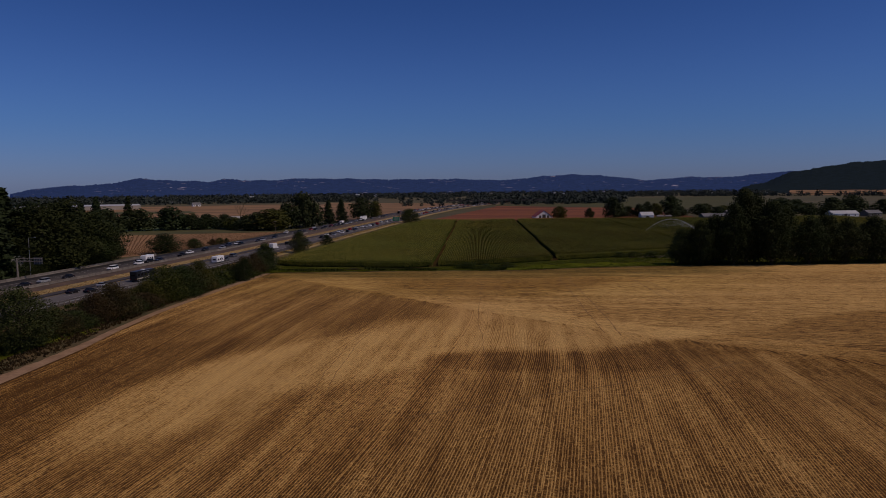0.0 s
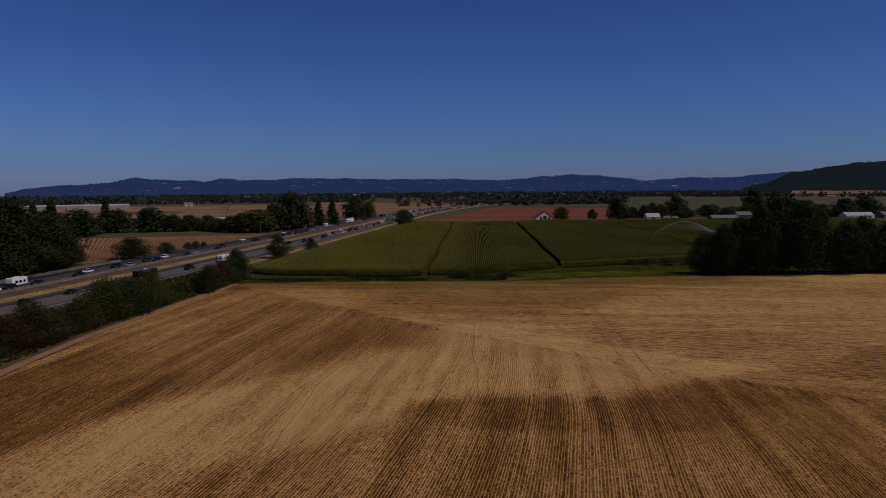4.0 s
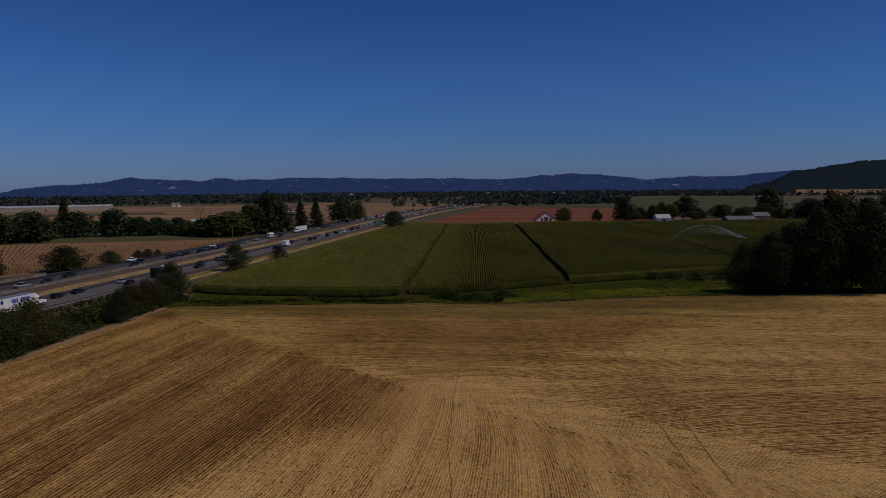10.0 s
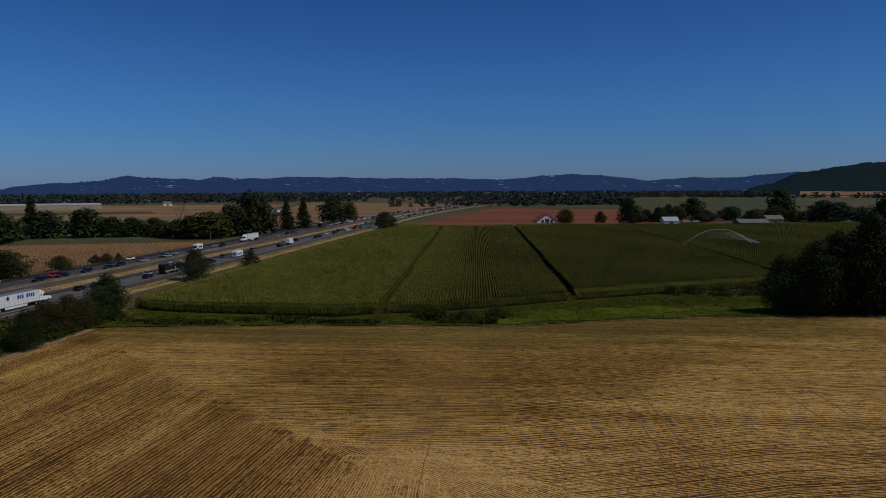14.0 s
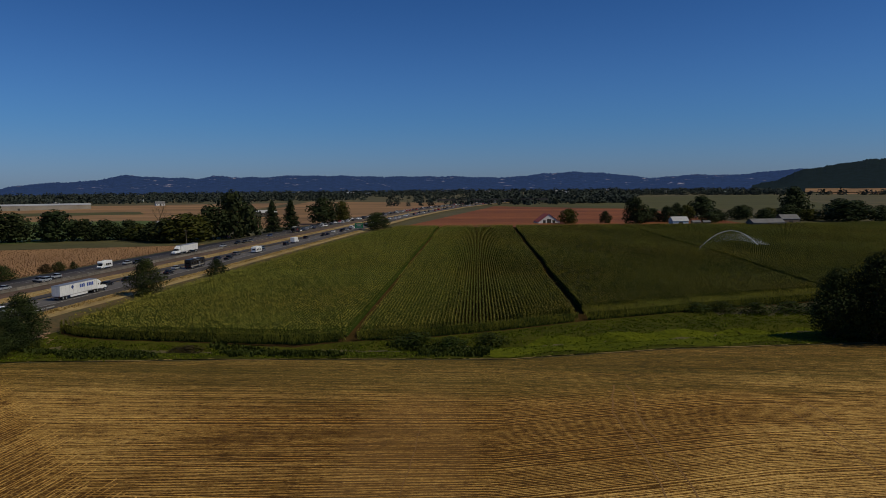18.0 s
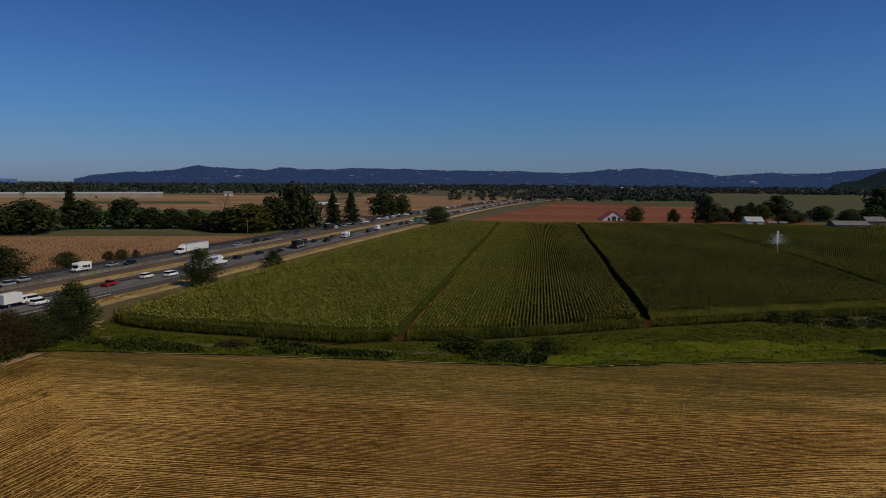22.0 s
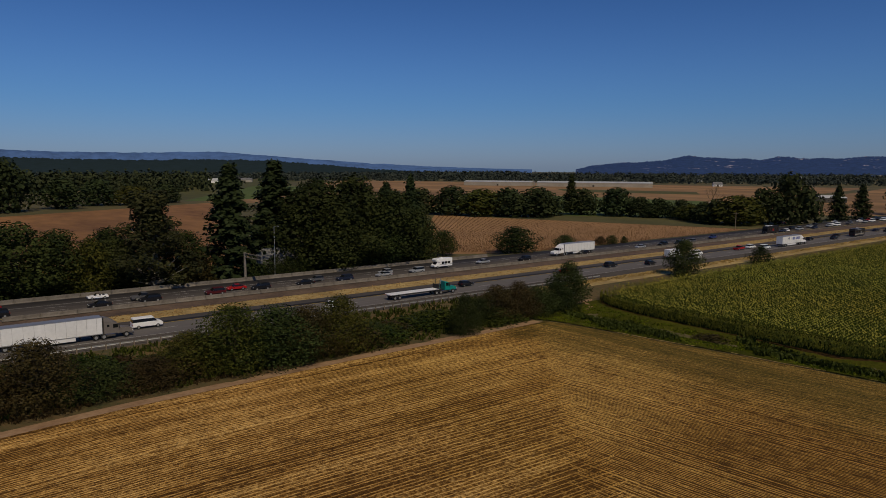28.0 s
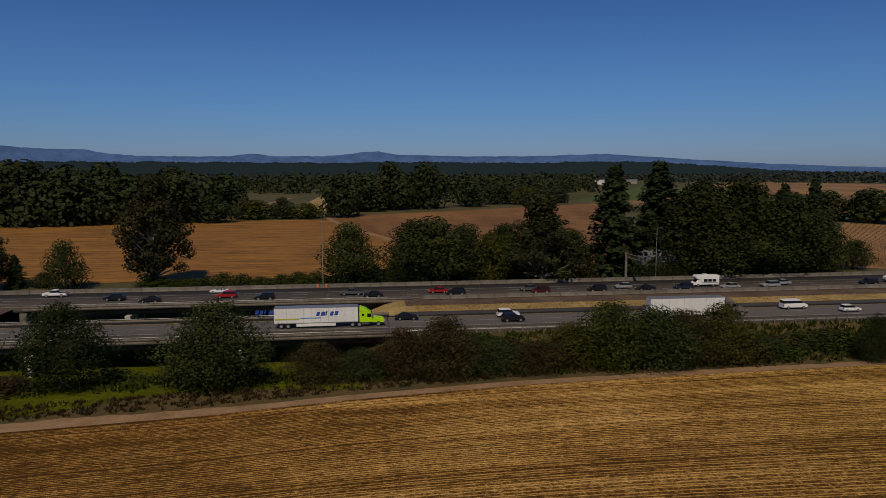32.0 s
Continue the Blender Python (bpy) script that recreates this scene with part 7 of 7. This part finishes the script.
            bm.faces.new(vs)
            bmesh.ops.solidify(bm, geom=bm.faces[:], thickness=0.012)
            part("diamond_mark", bm, M_BLUEMARK, root)
    small_box("bogie", root, -0.6, 0.6, t0 + 0.6, t0 + 3.4, 0.55, 1.03, M_UNDER)
    small_box("under_ride_guard", root, -1.1, 1.1, t0 - 0.02, t0 + 0.08, 0.5, 0.62, M_GREYMETAL)
    tractor(root, colour, 4.1)
    return root


def flatbed(label):
    root = tagged(new("flatbed_truck"), label, "truck")
    small_box("deck", root, -1.28, 1.28, -9.5, 4.6, 1.2, 1.42, M_TRAILER, "pale metal deck", 0.02)
    small_box("frame_rail", root, -0.5, 0.5, -9.3, 4.4, 0.85, 1.19, M_UNDER)
    for sx in (-1, 1):
        for y in (-8.2, -6.9):
            wheel_at(root, sx * 0.98, y, 0.48, 0.5)
        small_box("rub_rail", root, sx * 1.30 - 0.02, sx * 1.30 + 0.02, -9.5, 4.6, 1.22, 1.36, M_GREYMETAL)
        small_box("tail_light", root, sx * 1.0 - 0.12, sx * 1.0 + 0.12, -9.55, -9.49, 1.2, 1.36, M_LAMP_REAR)
    small_box("headboard", root, -1.2, 1.2, 4.45, 4.58, 1.42, 2.5, M_UNDER)
    tractor(root, "teal", 3.6, False)
    return root


def box_home(kind, label, category, paint, length, high, cabover=False, towed=False, stripe=None, emblem=None, awning=False):
    """A coach, motor home or caravan: a tall rounded box with windows, door and wheels."""
    root = tagged(new(kind), label, category)
    h = length / 2
    if cabover:
        part("body", hull([(-h, 0.55), (h - 2.0, 0.55), (h - 2.0, 2.0), (h - 0.7, 2.15), (h - 0.55, 2.55), (h - 0.9, high), (-h, high)], 1.16, 0, None, 0.10), paint, root)
        part("cab", hull([(h - 2.1, 0.5), (h, 0.48), (h + 0.02, 1.0), (h - 0.55, 1.22), (h - 1.15, 1.95), (h - 2.1, 1.95)], 0.98, 0, None, 0.06), paint, root)
        part("windshield", hull([(h - 0.57, 1.24), (h - 0.54, 1.26), (h - 1.10, 1.93), (h - 1.14, 1.93)], 0.85, 0, None, 0), M_GLASS, root)
    else:
        part("body", hull([(-h, 0.5), (h, 0.5), (h + 0.03, 1.3), (h - 0.10, high - 0.25), (h - 0.4, high), (-h + 0.2, high), (-h, high - 0.25)], 1.25, 0, None, 0.10), paint, root)
        if not towed:
            small_box("windshield", root, -1.08, 1.08, h - 0.02, h + 0.05, 1.5, 2.6, M_GLASS)
    small_box("roof_unit", root, -0.45, 0.45, -0.5, 0.6, high - 0.01, high + 0.28, M_WHITE, "white rooftop air unit", 0.05)
    wx = 1.165 if cabover else 1.255
    for sx in (-1, 1):
        n = max(2, int(length / 2.2))
        for i in range(n):
            y = -h + 0.9 + i * (length - (3.4 if cabover else 1.6)) / n
            small_box("window", root, sx * wx - 0.012, sx * wx + 0.012, y, y + 1.0, high - 1.65, high - 0.95, M_GLASS)
        if stripe:
            small_box("stripe", root, sx * wx - 0.008, sx * wx + 0.008, -h + 0.2, h - (2.1 if cabover else 0.4), 1.05, 1.25, stripe)
        for y in ((-0.4, 0.5) if towed else (-h * 0.55, h * 0.66)):
            wheel_at(root, sx * (wx - 0.18), y, 0.38 if cabover or towed else 0.48, 0.28)
        small_box("tail_light", root, sx * 0.95 - 0.1, sx * 0.95 + 0.1, -h - 0.03, -h + 0.02, 0.9, 1.2, M_LAMP_REAR)
        if not towed:
            small_box("headlight", root, sx * 0.78 - 0.15, sx * 0.78 + 0.15, h - 0.03, h + 0.07, 0.75, 0.98, M_LAMP_FRONT)
        if not cabover and not towed:
            part("mirror", hull([(h - 0.15, 1.75), (h + 0.12, 1.75), (h + 0.12, 2.25), (h - 0.15, 2.25)], 0.09, 0, None, 0.03), M_UNDER, root).location.x = sx * (wx + 0.16)
            wheel_at(root, sx * (wx - 0.18), -h * 0.55 - 1.15, 0.48, 0.28)
    if emblem:
        part("emblem", hull([(-0.9, 1.35), (0.9, 1.35), (0.1, high - 1.0)], wx + 0.014, 0, None, 0), emblem, root, "red three-cornered mark on the side")
        small_box("roof_unit", root, -0.8, 0.8, h - 3.2, h - 1.4, high - 0.01, high + 0.34, M_WHITE, "pale rooftop air unit", 0.08)
    if awning:
        bm = bmesh.new()
        bm_tube(bm, (wx + 0.07, -h * 0.55, high - 0.42), (wx + 0.07, h * 0.3, high - 0.42), 0.085, 0.085, 8)
        part("awning", bm, M_GREYMETAL, root, "rolled grey awning")
        part("swoosh", hull([(-h + 0.3, 0.85), (h - 1.2, 1.0), (h - 0.3, 1.75), (h - 1.3, 1.35), (-h + 0.3, 1.30)], wx + 0.010, 0, None, 0), M_TANWALL, root, "tan band sweeping along the side")
        for y in (-h * 0.2, h * 0.55):
            small_box("roof_hatch", root, -0.35, 0.35, y, y + 0.6, high - 0.01, high + 0.12, M_GREYMETAL, "", 0.03)
    small_box("door", root, wx - 0.004, wx + 0.014, h * 0.2, h * 0.2 + 0.75, 0.6, 2.35, M_GREYMETAL)
    small_box("rear_window", root, -0.7, 0.7, -h - 0.02, -h + 0.02, high - 1.6, high - 1.0, M_GLASS)
    if towed:
        small_box("drawbar", root, -0.06, 0.06, h, h + 1.3, 0.5, 0.62, M_UNDER)
    return root


def box_truck(label):
    root = tagged(new("box_truck"), label, "truck")
    small_box("cargo_box", root, -1.2, 1.2, -3.8, 1.6, 0.95, 3.3, M_TRAILER, "", 0.04)
    part("cab", hull([(1.7, 0.5), (3.7, 0.48), (3.75, 1.1), (3.2, 1.4), (2.6, 2.15), (1.7, 2.2)], 1.0, 0, None, 0.07), PAINT["white"], root)
    part("windshield", hull([(3.18, 1.42), (3.21, 1.44), (2.64, 2.12), (2.60, 2.12)], 0.86, 0, None, 0), M_GLASS, root)
    for sx in (-1, 1):
        small_box("side_window", root, sx * 1.0 - 0.012, sx * 1.0 + 0.012, 1.95, 2.65, 1.35, 1.95, M_GLASS)
        wheel_at(root, sx * 0.92, -2.3, 0.42, 0.45)
        wheel_at(root, sx * 0.90, 2.8, 0.42, 0.28)
        small_box("tail_light", root, sx * 0.95 - 0.1, sx * 0.95 + 0.1, -3.85, -3.79, 0.8, 1.0, M_LAMP_REAR)
    small_box("chassis", root, -0.5, 0.5, -3.6, 2.0, 0.6, 0.94, M_UNDER)
    return root


WORDS = {"sedan": "sedan", "suv": "sport utility car", "hatchback": "hatchback", "minivan": "minivan", "passenger_van": "passenger van", "pickup": "pickup truck"}
CATS = {"sedan": "car", "suv": "car", "hatchback": "car", "minivan": "car", "passenger_van": "van", "pickup": "pickup"}
MADE = {}
FLEET = []          # vehicle, side offset, way along the road (+1 or -1), rows of (time, y)
FAR_FLOW = ([0, 9, 14, 23, 28, 32], [0, 98, 169, 259, 306, 343])
NEAR_FLOW = ([0, 9, 14, 23, 28, 32], [0, 66, 108, 200, 254, 300])


def far_car(kind, colour):
    """A car far off in the traffic: the few parts that can still be told apart."""
    s = SHAPES[kind]
    root = tagged(new(kind), f"{colour} {WORDS[kind]} far off in slow traffic".replace("navy", "dark blue"), CATS[kind], "far traffic")
    part("body", hull(s["body"], s["half"], bevel=0), PAINT[colour], root)
    part("glasshouse", hull(s["glass"], s["half"] - 0.06, 0.22, s["glass"][0][1], 0), M_GLASS, root)
    part("roof", hull(s["roof"], s["half"] - 0.15, bevel=0), PAINT[colour], root)
    for sy in (-1, 1):
        bm = bmesh.new()
        bm_tube(bm, (-s["half"] + 0.02, sy * s["wy"], s["r"]), (s["half"] - 0.02, sy * s["wy"], s["r"]), s["r"], s["r"], 10)
        part("running_gear", bm, M_TYRE, root)
    return root


def vehicle(kind, colour, far=False):
    key = (kind, colour, far)
    if key in MADE:
        return copy_thing(MADE[key], Matrix.Identity(4))
    if far:
        ob = far_car(kind, colour)
    elif kind in SHAPES:
        word = {"navy": "dark blue"}.get(colour, colour)
        ob = car(kind, colour, f"{word} {WORDS[kind]} with dark windows in motorway traffic", CATS[kind])
    elif kind == "semi":
        ob = {"white": lambda: semi("white", "white long-nosed truck pulling a plain white box trailer"),
              "lime": lambda: semi("lime", "lime green truck pulling a white trailer with a blue mark", "slanted"),
              "taupe": lambda: semi("taupe", "brown-grey sleeper truck pulling a plain dull white trailer"),
              "blocks": lambda: semi("white", "white truck pulling a white trailer with blue block marks", "blocks")}[colour]()
    elif kind == "convertible":
        ob = convertible("white open convertible car with its hood down")
    elif kind == "flatbed":
        ob = flatbed("teal day-cab truck pulling an empty pale flatbed trailer")
    elif kind == "motorhome":
        ob = box_home("motorhome", "white motor home with a bed over its cab", "motor home", PAINT["white"], 6.9, 3.0, True, stripe=M_GREYMETAL)
    elif kind == "coach":
        if colour == "red":
            ob = box_home("coach", "black coach with a red three-cornered mark on its side", "coach", PAINT["black"], 11.5, 3.6, emblem=PAINT["red"])
        else:
            ob = box_home("coach", "big black motor coach with a tan band and rolled awning", "coach", PAINT["black"], 11.5, 3.6, awning=True)
    elif kind == "caravan":
        ob = box_home("caravan", "white towed travel trailer with small windows", "caravan", PAINT["white"], 6.8, 2.9, towed=True, stripe=M_GREYMETAL)
    else:
        ob = box_truck("white box truck with a pale cargo body")
    MADE[key] = ob
    return ob


def drive(kind, colour, off, *rows, far=False):
    """Puts a vehicle on the road. off: metres in from the road's near edge; rows: (seconds, y)."""
    way = 1 if off < FAR0 else -1
    FLEET.append((vehicle(kind, colour, far), off, way, rows))


def along(off, way, y):
    """The pose of a vehicle at y on the lane with this offset."""
    x0, x1 = float(near_edge(y - 2)) - off, float(near_edge(y + 2)) - off
    turn = math.degrees(math.atan2(-(x1 - x0), 4.0)) + (0 if way > 0 else 180)
    return pose((float(near_edge(y)) - off) * PACE, y * PACE, (ROAD_Z + 0.025) * PACE, 0, 0, turn)


drive("semi", "white", 36.6, (0, 590), (3, 582), (6, 540), (9, 504), (12, 467), (14, 440), (17, 409), (19, 389), (21, 373), (23, 345), (24.5, 333), (26.5, 314), (28, 301), (30, 285), (32, 266))
drive("coach", "red", 34, (0, 734), (17, 535), (19, 523), (21, 502), (23, 473), (24.5, 460), (26.5, 438), (28, 426), (32, 389))
drive("motorhome", "white", 37.4, (0, 525), (3, 514), (6, 492), (9, 456), (12, 415), (14, 385), (17, 354), (19, 334), (21, 314), (23, 295), (24.5, 283), (26.5, 263), (28, 248), (30, 229), (32, 211))
drive("caravan", "white", 37.1, (0, 250), (3, 218), (32, -92))
drive("semi", "lime", 6.6, (0, -174), (30, 103.5), (32, 125.2))
drive("coach", "black", 6.6, (0, 197), (6, 238), (9, 264), (12, 291), (14, 306), (17, 339), (19, 358), (21, 379), (23, 395), (24.5, 410), (26.5, 431), (28, 444), (32, 490))
drive("caravan", "white", 6.6, (0, 247), (9, 314), (14, 357), (19, 413), (23, 449), (26.5, 490), (32, 552))
drive("semi", "blocks", 6.6, (0, 126), (6, 170), (9, 201), (12, 226), (14, 240), (17, 278), (19, 296), (21, 310), (23, 334), (24.5, 352), (26.5, 375), (28, 386), (32, 432))
drive("box_truck", "white", 6.6, (0, 303), (17, 442), (19, 459), (21, 478), (32, 598))
drive("flatbed", "teal", 6.6, (0, -37), (26.5, 203), (28, 218), (30, 239), (32, 262))
drive("semi", "taupe", 6.6, (0, -106), (28, 150), (30, 171.5), (32, 193))
drive("sedan", "black", 6.6, (0, 172), (9, 247), (19, 341), (24.5, 392), (28, 422), (32, 468))
drive("pickup", "black", 6.6, (0, 221), (14, 334), (21, 406), (24.5, 440), (32, 524))
drive("sedan", "navy", 6.6, (0, 349), (9, 420), (14, 466), (32, 658))
drive("minivan", "black", 6.6, (0, 294), (9, 363), (14, 404), (32, 562))
drive("pickup", "black", 6.6, (0, 374), (3, 398), (6, 413), (9, 441), (32, 675))
drive("minivan", "white", 6.6, (0, 82), (21, 292), (24.5, 328), (32, 412))
drive("hatchback", "black", 6.6, (0, 39), (24.5, 261), (28, 300), (32, 346))
drive("hatchback", "navy", 6.6, (0, 382), (6, 426), (9, 460), (12, 492), (32, 701))
drive("pickup", "black", 6.6, (0, 339), (9, 412), (19, 506), (21, 524), (32, 644))
drive("suv", "white", 6.6, (0, 417), (6, 456), (32, 712))
drive("sedan", "grey", 6.6, (0, 451), (3, 492), (32, 770))
drive("minivan", "white", 6.6, (0, 492), (3, 537), (32, 815))
drive("suv", "white", 6.6, (0, 67), (24.5, 283), (26.5, 306), (32, 368))
drive("hatchback", "white", 6.6, (0, -57), (28, 197), (29, 204.8), (32, 224))
drive("suv", "black", 6.6, (0, -141), (30, 136), (32, 158))
drive("passenger_van", "white", 10.5, (0, -91), (28, 163), (30, 190), (32, 215))
drive("passenger_van", "white", 10.5, (0, 71), (24.5, 287), (26.5, 312), (32, 374))
drive("box_truck", "white", 10.5, (0, 63), (23, 263), (32, 363))
drive("minivan", "grey", 10.5, (0, 269), (19, 427), (23, 467), (26.5, 509), (32, 571))
drive("sedan", "black", 10.5, (0, 170), (9, 230), (21, 349), (26.5, 416), (32, 478))
drive("hatchback", "black", 10.5, (0, 145), (6, 195), (26.5, 393), (32, 454))
drive("sedan", "navy", 10.5, (0, 224), (6, 274), (24.5, 437), (32, 521))
drive("sedan", "white", 10.5, (0, 397), (3, 422), (6, 431), (12, 472), (32, 681))
drive("suv", "black", 10.5, (0, 331), (14, 438), (19, 489), (32, 630))
drive("pickup", "red", 10.5, (0, 93), (24.5, 312), (28, 356), (32, 402))
drive("sedan", "silver", 10.5, (0, 183), (9, 249), (14, 300), (23, 398), (32, 498))
drive("suv", "white", 10.5, (0, 106), (21, 286), (23, 308), (26.5, 347), (32, 409))
drive("sedan", "red", 10.5, (0, 11), (24.5, 227), (26.5, 251), (30, 292), (32, 315))
drive("hatchback", "black", 10.5, (0, -20), (26.5, 218), (28, 234), (30, 256), (32, 279))
drive("suv", "grey", 10.5, (0, 253), (3, 275), (9, 314), (32, 548))
drive("suv", "black", 10.5, (0, 29), (24.5, 245), (28, 287), (32, 333))
drive("sedan", "black", 10.5, (0, -160), (30, 117), (32, 139))
drive("suv", "white", 10.5, (0, -138), (30, 139), (32, 158))
drive("sedan", "black", 34, (0, 350), (3, 313), (6, 276), (9, 245), (32, 0))
drive("pickup", "black", 34, (0, 271), (3, 240), (6, 213), (32, -65))
drive("sedan", "silver", 34, (0, 308), (3, 270), (6, 237), (32, -41))
drive("suv", "black", 34, (0, 328), (3, 288), (6, 256), (32, -22))
drive("hatchback", "navy", 34, (0, 373), (3, 340), (6, 303), (9, 268), (32, 23))
drive("sedan", "navy", 34, (0, 751), (17, 552), (19, 534), (28, 437), (32, 400))
drive("suv", "black", 34, (0, 246), (3, 212), (32, -98))
drive("sedan", "navy", 34, (0, 253), (3, 222), (32, -88))
drive("pickup", "silver", 34, (0, 356), (6, 284), (9, 256), (32, 11))
drive("sedan", "black", 34, (0, 181), (32, -162))
drive("suv", "silver", 34, (0, 189), (32, -154))
drive("sedan", "black", 34, (0, 200), (32, -143))
drive("minivan", "white", 34, (0, 223), (32, -120))
drive("suv", "white", 34, (0, 239), (3, 206), (32, -104))
drive("pickup", "black", 37.1, (0, 383), (3, 351), (6, 315), (9, 282), (32, 37))
drive("sedan", "white", 37.1, (0, 283), (3, 250), (6, 218), (32, -60))
drive("suv", "black", 37.1, (0, 297), (3, 266), (6, 232), (32, -46))
drive("minivan", "navy", 37.1, (0, 321), (3, 287), (6, 249), (32, -29))
drive("hatchback", "white", 37.1, (0, 331), (32, -12))
drive("suv", "red", 37.1, (29, 132.8), (32, 102.4))
drive("suv", "black", 34, (27, 152), (29, 135.4), (32, 110.8))
drive("convertible", "white", 43.4, (27, 178.0), (29, 146.7), (32, 99.8))
drive("sedan", "black", 34, (27, 168), (29, 153.8), (32, 133.7))
drive("pickup", "grey", 37.1, (27, 180.4), (29, 159.4), (32, 129.1))
drive("suv", "black", 34, (27, 174.3), (29, 166.2), (32, 151.8))
drive("sedan", "red", 37.1, (27, 199.8), (29, 179.2), (32, 148.3))
drive("suv", "maroon", 34, (27, 186.9), (29, 180.6), (32, 170.8))
drive("suv", "black", 34, (27, 197.5), (29, 191), (32, 183.8))
drive("hatchback", "grey", 37.1, (27, 219.1), (29, 199.6), (32, 168.8))
drive("sedan", "black", 34, (27, 208.5), (29, 201.9), (32, 195.1))
drive("suv", "navy", 34, (27, 218.5), (29, 212.7), (32, 204.2))
drive("hatchback", "silver", 37.1, (0, 505), (3, 494), (6, 472), (9, 436), (14, 365), (27, 238.8), (29, 219.6), (32, 191.1))
drive("sedan", "silver", 34, (27, 230.5), (29, 223.6), (32, 215.4))
drive("suv", "silver", 34, (27, 241.8), (29, 233.2), (32, 225.2))
drive("sedan", "silver", 37.1, (27, 271.3), (29, 254.8), (32, 230))
drive("suv", "black", 34, (27, 283), (29, 270.5), (32, 250))
drive("hatchback", "black", 34, (29, 295), (32, 272))
drive("sedan", "silver", 34, (29, 325), (32, 302))
drive("suv", "black", 34, (29, 337.8), (32, 313))
drive("sedan", "black", 34, (29, 348), (32, 324))
drive("sedan", "grey", 34, (29, 357), (32, 334))
drive("hatchback", "blue", 37.1, (29, 373.6), (32, 340))
drive("suv", "black", 37.1, (29, 109), (32, 79.3))
drive("sedan", "black", 34, (29, 110), (32, 87.4))
drive("pickup", "white", 43.4, (29, 103), (32, 65))
drive("suv", "grey", 37.1, (0, 243.6), (3, 211.6), (32, -98.4))
drive("suv", "grey", 6.6, (0, 253.4), (9, 320.4), (14, 363.4), (19, 419.4), (23, 455.4), (26.5, 496.4), (32, 558.4))
# far traffic, dense and slow
rt = random.Random(21)
for lane, y0, y1, gap in ((34.0, 560, 1380, 15), (37.7, 565, 1380, 17), (41.4, 600, 1380, 26), (6.6, 520, 1380, 26), (10.5, 525, 1380, 22)):
    y = y0 + rt.uniform(0, 10)
    while y < y1:
        c = rt.choice(("black", "black", "grey", "silver", "silver", "white", "white", "red", "navy"))
        k = rt.choice(("sedan", "sedan", "suv", "suv", "minivan", "hatchback", "pickup"))
        way = 1 if lane < FAR0 else -1
        drive(k, c, lane, (16, y + way * 4), far=True)
        y += gap * rt.uniform(0.6, 1.5)

# loose things left by the road
small = vehicle("pickup", "navy")
small.matrix_basis = pose(-167.5 * PACE, 486 * PACE, 0.95 * PACE, 0, 0, 60)
small["label"] = "dark blue pickup truck parked on a lay-by"
small = vehicle("pickup", "silver")
small.matrix_basis = pose(-394 * PACE, 54 * PACE, 0.1 * PACE, 0, 0, 95)
small["label"] = "pale pickup truck parked beyond the orange field"


# The plan was paced out in steps of PACE metres: bring the land and all that stands on it to metres.
# The vehicles are built in metres already.
wheeled = {row[0].name for row in FLEET} | {ob.name for ob in MADE.values()}
for ob in list(bpy.data.objects):
    if ob.parent is None and ob.type in ("MESH", "EMPTY") and ob.name not in wheeled and ob.name.split(".")[0] != "pickup":
        ob.matrix_basis = Matrix.Scale(PACE, 4) @ ob.matrix_basis


def motions():
    """Keys the traffic and the sprinkler from the clip's start to its end."""
    for ob, off, way, rows in FLEET:
        flow = NEAR_FLOW if way > 0 else FAR_FLOW
        gone = [float(np.interp(t, *flow)) for t in (0, rows[0][0], rows[-1][0], 32)]
        rows = list(rows)
        if rows[0][0] > 0:
            rows.insert(0, (0, rows[0][1] - way * (gone[1] - gone[0])))
        if rows[-1][0] < 32:
            rows.append((32, rows[-1][1] + way * (gone[3] - gone[2])))
        walk(ob, [(t, along(off, way, y)) for t, y in rows])
    walk(SPRINKLER_GUN, [(t, pose(0, 0, 0, 0, 0, a)) for t, a in ((0, 20), (6, 8), (10, 4), (14, 14), (17, 24), (19, 40), (20, 50), (21, 63), (22, 77), (23, 92), (28, 140), (32, 165))])


motions()
